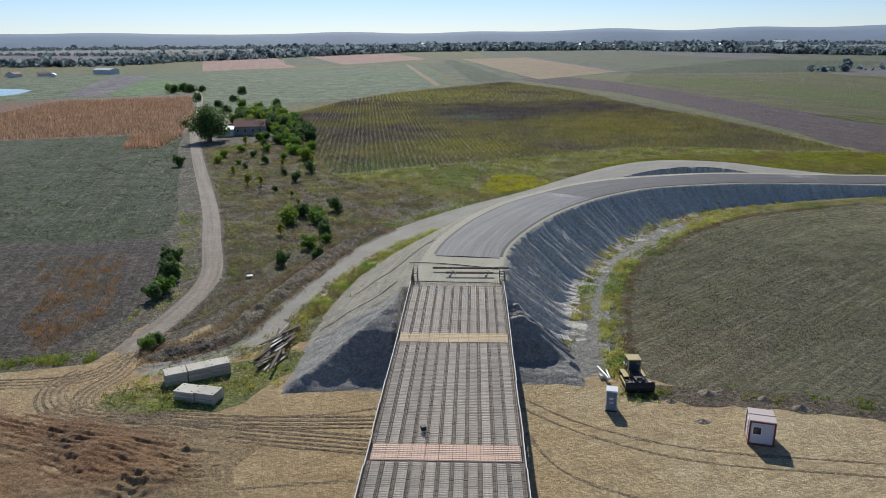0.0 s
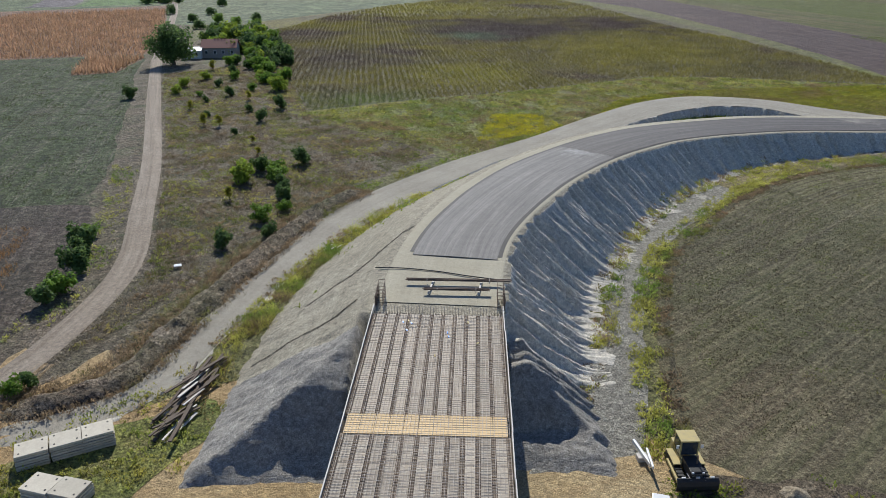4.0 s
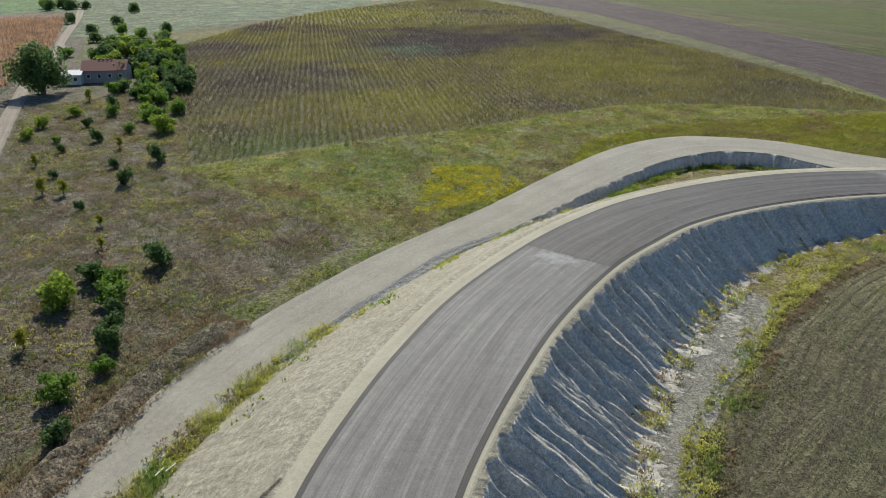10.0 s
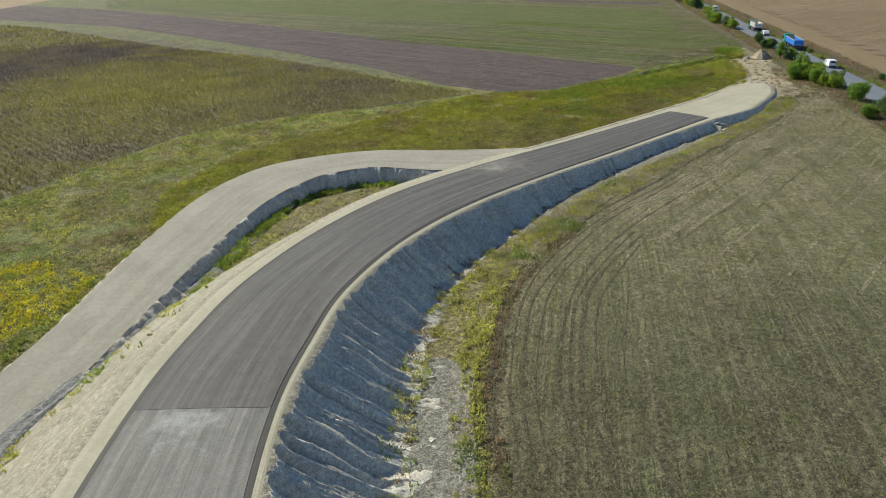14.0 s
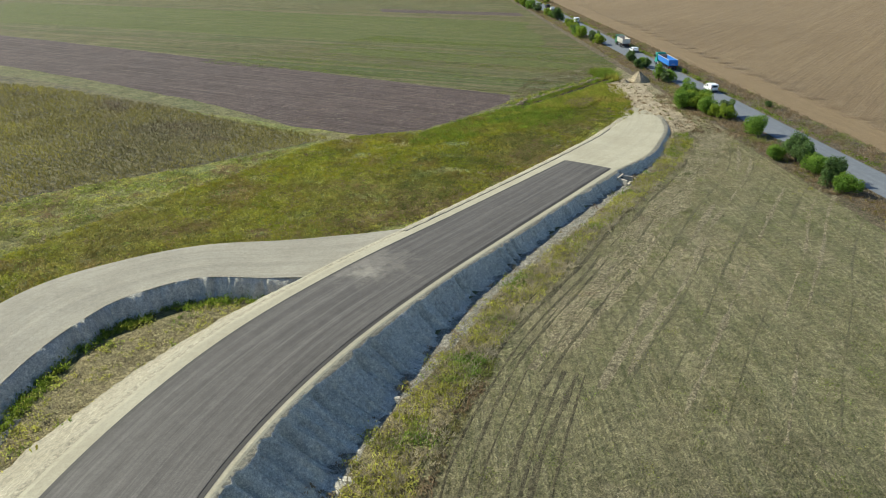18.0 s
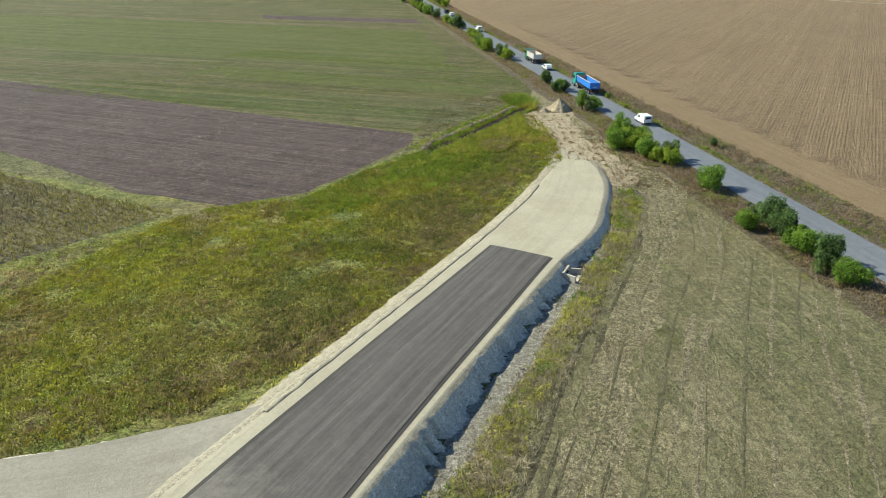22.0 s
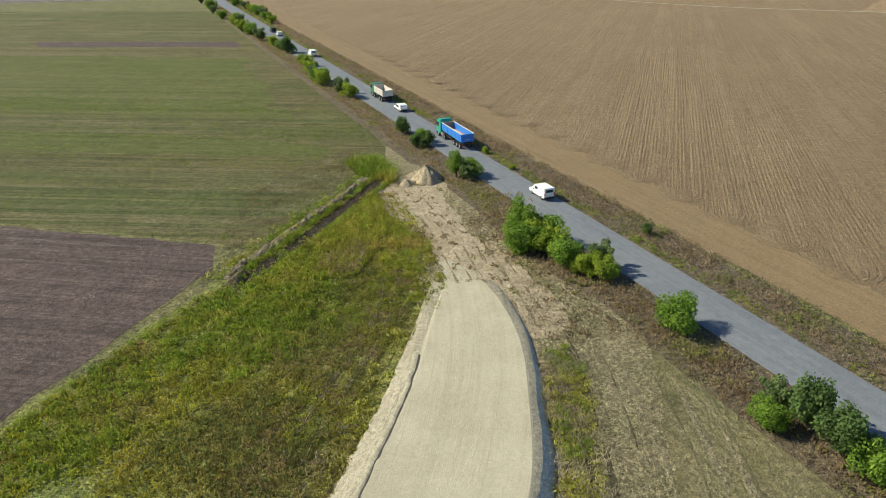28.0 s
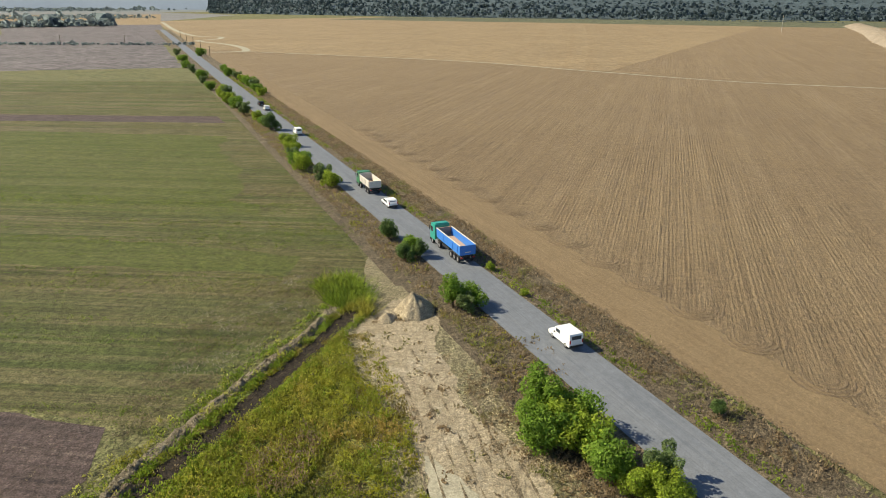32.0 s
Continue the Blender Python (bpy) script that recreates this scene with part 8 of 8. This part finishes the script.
leafy("yard_weeds", scatter([(-29, 54), (-24, 52), (-18, 54.5), (-13, 58), (-11.5, 64), (-14, 70), (-18, 70), (-21, 65), (-27, 60)], 4.5, 4, 91, -0.3), F_MEADOW, "green weeds round the slab stacks", 0.4, 0.07, 8, 0.3)
leafy("yard_weeds", scatter([(-30, 55), (-25, 53), (-21, 53.5), (-24, 57), (-28, 58)], 4, 3, 92, 0.0), F_LUSH, "lush green weeds beside the slab stacks", 0.4, 0.07, 8, 0.3)
leafy("yard_weeds", scatter([(17, 55.5), (22, 55.2), (23.5, 58), (18.5, 58)], 7, 2.5, 93, -0.4), F_LUSH, "green weeds in front of the bulldozer", 0.4, 0.06, 8, 0.3)
leafy("yard_weeds", scatter([(24, 57), (45, 52.6), (80, 48.5), (80, 50.5), (45, 55), (26, 59)], 2.5, 5, 94, 0.1), F_LUSH, "green weeds along the edge of the yard", 0.5, 0.1, 7, 0.3)
tufts("verge_straw", along([(98, 134.5), (118, 138.7), (137, 142.4), (150, 146), (163, 151)], -4.5, 5.0, 26, 142, 4, -0.1), F_STRAW, "flattened straw and dry grass along the new road", 0.14, 0.08, 7, 0.4, lean=1.3, category="grass")
tufts("plough_straw", scatter([(118, 198), (114, 225), (138, 240), (152, 240), (162, 199), (128, 193.5)], 1.6, 5, 143, 0.1), F_DRY, "pale straw scraps on bare ploughed soil", 0.1, 0.09, 4, 0.3, lean=1.6, category="straw")
tufts("path_grass", along([(150, 152), (160, 156), (170, 160.5), (180, 166)], -1.5, 7.0, 12, 110, 6, -0.2), F_DRY, "grey flattened grass beside the dirt", 0.25, 0.09, 7, 0.4, lean=1.2, category="grass")
leafy("path_grass", along([(150, 165.5), (160, 167.5), (168, 171.5), (178, 178), (188, 187)], -4.2, 1.2, 34, 111, 4, -0.4), F_RUSTY, "yellowing grass along the dirt path", 0.4, 0.07, 9, 0.35, lean=0.7, category="grass")
leafy("path_weeds", scatter([(158, 158), (166, 169), (180, 181), (192, 188), (199, 184), (188, 176), (172, 165), (162, 157)], 1.8, 2.5, 95, 0.4), F_BROWN, "trampled brown weeds on the dirt", 0.12, 0.14, 6, 0.35, lean=1.6)
leafy("path_weeds", along([(156, 154), (165, 158.5), (176, 164), (186, 170), (192, 174)], 0.2, 7.5, 12, 96, 5, 0.0), F_BROWN, "dry rust-brown weeds beside the dirt", 0.4, 0.12, 6, 0.35)
leafy("sand_weeds", along(TOE[6:], 0.6, 3.4, 16, 97, 4, -0.1), F_YELLOW, "yellow weeds at the foot of the new road", 0.42, 0.06, 9, 0.3)
leafy("sand_weeds", scatter([(139, 148.6), (154, 154.2), (156, 152.6), (152, 149.8), (141, 146.8)], 9, 3, 146, -0.2), F_LUSH, "lush green weeds beside the end of the sand", 0.6, 0.07, 9, 0.25)
for k, (o, f0, f1) in enumerate(((-3.4, 0, 20), (-2.2, 3, 26), (-0.6, 0, 24), (0.8, 5, 30), (2.4, 1, 18), (3.6, 0, 22), (4.8, 2, 14))):
    c_ = spline([(156, 158.5), (163, 162.8), (171, 168.2), (180, 174.5), (188, 181.5), (194, 185.5)], 0.6)[f0 * 2:f1 * 2 + 2]
    t_n = np.gradient(c_, axis=0)
    t_n /= np.linalg.norm(t_n, axis=1)[:, None]
    rows = [(x + b * o + 0.4 * noise.noise(Vector((x * 0.15, y * 0.15, k))), y - a * o, 0.04 + 0.002 * k, max(0.0, 0.1 + 0.4 * noise.noise(Vector((x * 0.45, y * 0.45, k * 3.3))))) for (x, y), (a, b) in zip(c_, t_n)]
    ribbon("wheel_rut", rows, [(-1.2, -0.03), (-0.6, -0.01), (0.6, -0.01), (1.2, -0.03)], M_DIRTRUT, "broken dark wheel rut in trampled dirt", category="rut")
leafy("berm_weeds", along([(84, 159.5), (109, 160.4), (124, 161.8), (140, 165), (152, 168)], -1.4, 0.6, 8, 98, 5, -0.1), F_YELLOW, "yellow-green weeds behind the sand berm", 0.5, 0.1, 6, 0.3)

# ---- things lying on the slopes ----
def height_on(names):
    """The height of the topmost of some surfaces at each place."""
    trees = []
    for ob in scene.objects:
        if ob.name.split(".")[0] in names:
            me = ob.data
            trees.append(BVHTree.FromPolygons([tuple(v.co) for v in me.vertices], [tuple(q.vertices) for q in me.polygons]))

    def find(p):
        out = []
        for x, y in p:
            hs = [h[0].z for h in (t.ray_cast(Vector((x, y, 50)), Vector((0, 0, -1))) for t in trees) if h[0] is not None]
            out.append(max(hs + [0.0]))
        return np.array(out)
    return find


on_slopes = height_on(("embankment", "bypass_bank", "bypass_track", "road_shoulder", "slope_foot_sand"))
DRAIN = [(-15.8, 73), (-14.8, 80), (-13.3, 87.5), (-11.4, 94), (-8.6, 100.5), (-5.3, 107), (-1.2, 113.8), (4.4, 121.6), (10.7, 130), (15.5, 133.9), (22, 139.4), (33, 149), (41, 156)]
dl = spline(DRAIN[5:], 0.6)
dz = on_slopes(dl)
dz = np.convolve(np.r_[[dz[0]] * 3, dz, [dz[-1]] * 3], np.ones(7) / 7, "valid")
verge_rows = [(x, y, z + 0.06, 0.9 + 0.3 * noise.noise(Vector((x * 0.3, y * 0.3, 1)))) for (x, y), z in zip(dl, dz)]
ribbon("washed_gutter", verge_rows, [(-1, -0.05), (-0.4, 0.05), (0.1, -0.02), (0.6, 0.06), (1, -0.05)], M_GRAVEL, "washed grey gravel between track and road slope", category="gutter")


def slope_tufts(name, p, mat, label, *size, seed=3, **more):
    return leafy(name, p, mat, label, *size, z=on_slopes(p), seed=seed, **more)


slope_tufts("slope_weeds", along(DRAIN[5:], 0.8, 2.8, 9, 101, 6, 0.0), F_YELLOW, "yellow-green weeds beside the gravel gutter", 0.4, 0.06, 8, 0.25)
slope_tufts("slope_weeds", along(DRAIN[:7], -0.9, 1.3, 20, 102, 6, -0.3), F_YELLOW, "yellow weeds between track and apron", 0.42, 0.06, 8, 0.25)
slope_tufts("slope_weeds", along(DRAIN[:6], -1.4, 0.4, 9, 103, 6, 0.0), F_BROWN, "rust-brown weeds between track and apron", 0.45, 0.06, 8, 0.25)
slope_tufts("slope_weeds", clear_of(along(DRAIN, 1.5, 6.0, 1.3, 104, 9, 0.35), AXIS, 6.2), F_LUSH, "single green weeds on the apron", 0.45, 0.09, 8, 0.3)
slope_tufts("slope_weeds", clear_of(along(TOE[1:8], -0.9, 1.3, 14, 105, 4, 0.15), AXIS, 8.2), F_YELLOW, "weeds rooted in the lower embankment", 0.5, 0.06, 10, 0.3)
slope_tufts("slope_weeds", clear_of(along(TOE[1:8], -1.3, 0.9, 9, 106, 4, 0.3), AXIS, 8.5), F_BROWN, "dry brown weeds in the embankment gullies", 0.5, 0.06, 10, 0.3)
leafy("bank_weeds", along(BANK, -2.2, 2.2, 34, 107, 5, -0.9), F_BROWN, "dense dry weeds on the earth bank", 0.35, 0.045, 9, 0.3, z=0.22)
tufts("bank_weeds", along(BANK, -2.6, 2.4, 14, 108, 6, -0.2), F_DRY, "grey dry grass on the earth bank", 0.4, 0.045, 9, 0.3, z=0.2)

# curved ruts round the stubble field's rim
for off, wide, f0, f1 in ((1.0, 0.3, 0, 12), (2.1, 0.16, 2, 9), (3.2, 0.2, 3, 9), (4.3, 0.13, 3, 8), (6.3, 0.26, 4, 9), (7.1, 0.2, 4, 8), (8.0, 0.3, 4, 8), (9.0, 0.18, 4, 8), (11.5, 0.16, 3, 7)):
    rim = spline(EDGE_R[f0:f1 + 1], 0.8)
    dr = np.gradient(rim, axis=0)
    dr /= np.linalg.norm(dr, axis=1)[:, None]
    rows = []
    for (x, y), (ax, ay) in zip(rim, dr):
        o = off + 0.4 * noise.noise(Vector((x * 0.06, y * 0.06, off)))
        rows.append((x + ay * o, y - ax * o, 0.035, wide * (0.7 + 0.6 * noise.noise(Vector((x * 0.4, y * 0.4, off))))))
    ribbon("field_rut", rows, [(-1, -0.02), (-0.5, 0.0), (0.5, 0.0), (1, -0.02)], M_RUT, "curved dark rut in the stubble field", category="rut")
M_WHEELDARK = earth("dark_pressed_stubble", (0.155, 0.145, 0.075), (0.18, 0.16, 0.085), (0.22, 0.19, 0.11), 3, 0.3, grain=0.5)
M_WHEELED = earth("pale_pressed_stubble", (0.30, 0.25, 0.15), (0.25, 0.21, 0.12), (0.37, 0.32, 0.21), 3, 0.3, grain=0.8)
for off, wide, f0, f1, mat in ((2.6, 0.25, 8, 13, M_RUT), (4.6, 0.32, 8, 13, M_WHEELED), (5.0, 0.12, 8, 13, M_WHEELDARK), (6.5, 0.3, 8, 13, M_WHEELED), (9.0, 0.2, 8, 12, M_WHEELDARK), (10.4, 0.35, 8, 12, M_WHEELED), (12.2, 0.3, 8, 12, M_WHEELED), (12.7, 0.15, 8, 12, M_WHEELDARK), (15.5, 0.2, 8, 11, M_WHEELDARK), (17.6, 0.25, 8, 11, M_WHEELED), (20.5, 0.15, 8, 11, M_WHEELDARK), (22.5, 0.22, 8, 11, M_WHEELED), (24.3, 0.22, 8, 11, M_WHEELED), (28, 0.16, 8, 11, M_WHEELDARK), (31, 0.2, 8, 11, M_WHEELED)):
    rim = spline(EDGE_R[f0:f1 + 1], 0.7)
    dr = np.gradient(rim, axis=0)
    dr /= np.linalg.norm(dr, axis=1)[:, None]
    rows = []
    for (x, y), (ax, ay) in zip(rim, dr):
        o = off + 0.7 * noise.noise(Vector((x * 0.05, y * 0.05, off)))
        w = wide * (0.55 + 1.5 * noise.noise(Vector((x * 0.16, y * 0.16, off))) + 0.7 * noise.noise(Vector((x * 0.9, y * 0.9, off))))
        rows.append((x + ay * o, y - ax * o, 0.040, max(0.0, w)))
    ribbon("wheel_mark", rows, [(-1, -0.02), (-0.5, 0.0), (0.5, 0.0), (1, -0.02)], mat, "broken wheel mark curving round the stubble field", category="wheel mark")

for shift in (0.0, 1.7):
    line = spline([(163.5 - shift * 0.6, 173.4 + shift), (158, 171.2 + shift), (150, 169.3 + shift), (142, 168.4 + shift), (132, 167 + shift)], 0.8)
    ribbon("meadow_rut", [(x, y, 0.12, 0.28 + 0.12 * noise.noise(Vector((x * 0.5, y * 0.5, shift)))) for x, y in line], [(-1, -0.06), (-0.5, 0.0), (0.5, 0.0), (1, -0.06)], M_RUT, "wheel rut pressed into mown meadow grass", category="rut")

# dirt where the tracks meet, and loose boards
sheet("track_fork", [(-46, 50), (-36, 49), (-27, 52), (-24.5, 58), (-23.5, 66), (-26, 72), (-29.5, 66), (-33, 72), (-34, 64), (-40, 58)], M_YARD, 0.09, "trodden dirt where the two tracks meet", 1.4, 1.0, True)
for x, y, turn in ((-10.3, 94.4, 70), (-9.7, 94.8, 62)):
    b = tagged(new("loose_board"), "white wooden board lying in weeds", "board")
    box_part("plank", b, (0, 0, 0.4), (0.9, 0.09, 0.05), M_BOARD, turn, 0.01)
    b.location = (x, y, 0)
b = tagged(new("white_sheet"), "crumpled white plastic sheet in dry scrub", "litter")
box_part("plastic", b, (0, 0, 0.3), (0.8, 0.6, 0.12), M_WHITE, 25, 0.05)
b.location = (-26.2, 89.0, 0)

# ruts and tyre tracks in the yard
RUTS = [spline(q, 0.5) for q in ([(-42, 51.6), (-35.8, 49.8), (-29.1, 47.9), (-24.4, 47.3), (-20.1, 45.9), (-16, 45.2)], [(-41, 50), (-34.3, 47.4), (-28.9, 45.6), (-23.6, 43.7), (-20.5, 42.1)], [(-40, 50.8), (-33, 48.8), (-27, 46.7), (-22, 45.3), (-17.1, 43.6)], [(-36, 51), (-30, 49.3), (-25, 48.5), (-19, 47.4)], [(-28, 44.4), (-24, 42.6), (-20, 41)], [(-21, 42.4), (-18.5, 42.8), (-15, 43.6)])]
dv, nxd, nyd = [], 240, 134
for j in range(nyd):
    for i in range(nxd):
        x, y = -47 + i * 0.16, 35.2 + j * 0.14
        rim = min(1.0, (x + 47) / 3, (-10.5 - x) / 7, (y - 35.2) / 2, max(0.0, (53.2 - 0.16 * (x + 36) - y + 1.5 * noise.noise(Vector((x * 0.3, y * 0.3, 8)))) / 3.0))
        rim = max(0.0, rim + 0.35 * noise.noise(Vector((x * 0.35, y * 0.35, 12))) - 0.1)
        q = 0.0
        for k, r in enumerate(RUTS):
            d = float(np.hypot(r[:, 0] - x, r[:, 1] - y).min()) + 0.1 * noise.noise(Vector((x * 0.4, y * 0.4, k)))
            for o, deep, wide in ((0.0, -0.13, 0.16), (0.34, 0.10, 0.16), (0.7, -0.09, 0.15), (1.05, 0.07, 0.16), (1.45, -0.06, 0.16)):
                q += deep * math.exp(-((d - o) / wide) ** 2)
        q += 0.22 * noise.noise(Vector((x * 0.45, y * 0.8, 4))) + 0.10 * noise.noise(Vector((x * 1.4, y * 1.8, 9))) + 0.05 * noise.noise(Vector((x * 3.5, y * 3.5, 6)))
        mound = 1.1 * math.exp(-((x + 19.5) ** 2 / 6 + (y - 42.4) ** 2 / 2.5)) + 0.6 * math.exp(-((x + 25) ** 2 / 5 + (y - 46) ** 2 / 2))
        dv.append((x, y, rim * (0.12 + q + mound) - 0.10 + 0.114 * min(1.0, rim * 5)))
df = [(j * nxd + i, j * nxd + i + 1, (j + 1) * nxd + i + 1, (j + 1) * nxd + i) for j in range(nyd - 1) for i in range(nxd - 1)]
tagged(mesh_ob("dug_ground", dv, df, M_DIG, True), "dug red-brown earth with deep wheel ruts", "ground", kind="structure")
sheet("weed_patch", [(-29.6, 53.1), (-28.2, 56.2), (-24.9, 58.6), (-24.3, 61), (-20.4, 62), (-16.4, 64), (-14, 66), (-12.6, 62), (-15.0, 57.5), (-15.4, 54.9), (-17.6, 52.9), (-20.9, 52.2), (-26.7, 52.0)], M_MEADOW, 0.11, "green weedy ground round the slab stacks", 1.0, 0.8, True)
sheet("turned_earth", [(19.5, 57.6), (24, 58.6), (28, 58.4), (32, 57.2), (38, 56.2), (46, 54.6), (60, 52.6), (60, 50.4), (46, 51.6), (36, 53.4), (30, 54.4), (24, 55.2), (20, 55.6)], M_TURNED, 0.1, "disturbed brown earth between yard and stubble", 1.4, 0.8, True)
for line_, n_ in (([(-34, 60), (-35.1, 56.4), (-33.4, 53), (-29.6, 51.2), (-22.4, 50.4), (-15.1, 48.8), (-5, 47.5), (-2.5, 47.2)], 5), ([(-31, 66), (-30.4, 60), (-31.5, 55.5), (-30, 52.4), (-24, 51.2), (-14, 50.6), (-3, 51)], 4), ([(-30.5, 70), (-31.2, 64), (-34, 58.6), (-42, 57.2)], 4)):
    for k in range(n_):
        c_ = spline(line_, 0.5)
        t_n = np.gradient(c_, axis=0)
        t_n /= np.linalg.norm(t_n, axis=1)[:, None]
        o = (k - n_ / 2) * 0.62
        rows = [(x + b * o, y - a * o, 0.036 + 0.002 * k, 0.13 + 0.09 * noise.noise(Vector((x * 0.6, y * 0.6, k)))) for (x, y), (a, b) in zip(c_, t_n)]
        ribbon("wheel_mark", rows, [(-1.4, -0.02), (-0.7, 0.02), (0, -0.006), (0.7, 0.02), (1.4, -0.02)], M_TYREMARK, "curved wheel mark in sandy earth", category="wheel mark")
for line_, wide in (([(9, 56), (14, 51.5), (22, 48), (34, 46.5), (60, 44)], 0.22), ([(9, 54), (14, 49.8), (22, 46.2), (34, 44.7), (60, 42)], 0.22), ([(9, 50), (12, 44), (20, 40), (30, 37), (50, 36)], 0.25), ([(-2.5, 54), (-8, 52.5), (-15, 51.5), (-22, 50)], 0.25), ([(-2.5, 43), (-10, 42), (-18, 40), (-24, 34)], 0.3)):
    rows = [(x, y, 0.03, wide * (0.8 + 0.5 * noise.noise(Vector((x * 0.5, y * 0.5, wide))))) for x, y in spline(line_, 0.6)]
    ribbon("tyre_track", rows, [(-1, -0.02), (-0.5, 0.0), (0.5, 0.0), (1, -0.02)], M_TYREMARK, "faint tyre track in sandy earth", category="tyre track")

# grooves that rain and wheels cut into the apron
for line_, wide in (([(-12.4, 69.4), (-10.2, 70.0), (-8.9, 70.3), (-7.0, 70.4), (-5.4, 70.9), (-3.8, 72)], 0.11), ([(-9.5, 77), (-7.0, 78.4), (-4.6, 80.4), (-2.6, 83), (-0.4, 87)], 0.09)):
    c_ = spline(line_, 0.4)
    rows = [(x, y, z + 0.05, wide * (0.9 + 0.5 * noise.noise(Vector((x, y, wide))))) for (x, y), z in zip(c_, on_slopes(c_))]
    ribbon("slope_groove", rows, [(-1.6, -0.03), (-0.9, 0.015), (-0.3, -0.02), (0.4, -0.02), (1.4, -0.04)], M_GROOVE, "narrow groove washed into the apron", category="groove")

# pale straw lines left by the harvest, parallel to the country road
g2 = np.random.default_rng(140)
pts = []
for i in range(11):
    o = -17 - 6.4 * i
    for k in np.arange(-150, -20, 0.35):
        x, y = road_pt(k + g2.normal(0, 0.2), o + 0.5 * math.sin(k * 0.07 + i) + g2.normal(0, 0.16))
        if noise.noise(Vector((k * 0.09, i * 3.1, 2))) > -0.05:
            pts.append((x, y))
pts = np.array(pts)
pts = pts[inside([tuple(q) for q in EDGE_R[4:]] + [road_pt(-22, -12), road_pt(-60, -9), road_pt(-130, -8), (60, 62), (40, 72), (30, 96)], pts)]
tufts("straw_rows", clear_of(pts, EDGE_R, 5.0), F_PALE, "pale rows of cut straw on the stubble", 0.1, 0.07, 6, 0.3, lean=1.6, category="straw")

# furrows of the ploughed field where it lies near the road
fu, fv = np.array([0.9968, 0.0797]), np.array([-0.0797, 0.9968])
us, vs = np.arange(0, 170, 2.5), np.arange(0, 120, 0.16)
origin = np.array(road_pt(-40, 22)) - 10 * fv
rise = []
for i, v in enumerate(vs):
    wave = math.sin(v * 2 * math.pi / 0.62)
    for j, u in enumerate(us):
        x, y = origin + fu * u + fv * v
        rough = noise.noise(Vector((u * 0.35, v * 2.2, 3)))
        rise.append((x, y, 0.03 + 0.045 * wave * (0.7 + 0.6 * noise.noise(Vector((u * 0.05, v * 0.3, 1)))) + 0.05 * rough))
rise = np.array(rise)
off = (rise[:, 0] - 195.2) * 0.702 - (rise[:, 1] - 166.7) * 0.712
grid = np.arange(len(rise)).reshape(len(vs), len(us))
quads = np.stack([grid[:-1, :-1], grid[:-1, 1:], grid[1:, 1:], grid[1:, :-1]], -1).reshape(-1, 4)
edge = np.clip((off - 20.5) / 4, 0, 1) * np.clip(np.tile(np.minimum(us, us[-1] - us), len(vs)) / 12, 0, 1) * np.clip(np.repeat(np.minimum(vs, vs[-1] - vs), len(us)) / 8, 0, 1)
rise[:, 2] = -0.02 + (rise[:, 2] + 0.02) * edge
quads = quads[(off[quads] > 20).all(1)]
M_TURN = earth("turned_soil_loop", (0.215, 0.150, 0.086), (0.249, 0.176, 0.103), (0.310, 0.229, 0.141), 3, 0.3, grain=0.3)
for k, along_ in enumerate(np.arange(-66, 150, 9.5)):
    cx, cy = road_pt(along_, 21.5)
    for q in range(4):
        r_ = 1.2 + 0.75 * q
        arc = [(cx + r_ * math.cos(t), cy + r_ * math.sin(t), 0.05, 0.16 + 0.06 * noise.noise(Vector((t * 2, k, q)))) for t in np.arange(math.radians(100), math.radians(285), 0.16)]
        ribbon("turn_mark", arc, [(-1.2, -0.03), (-0.5, 0.03), (0.5, 0.03), (1.2, -0.03)], M_TURN, "curved furrow where the plough turned", category="furrow")
tagged(new("furrow_ridges", fast_mesh("furrow_ridges", rise, quads, M_PLOUGH)), "furrow ridges of brown ploughed soil", "furrows", kind="structure")
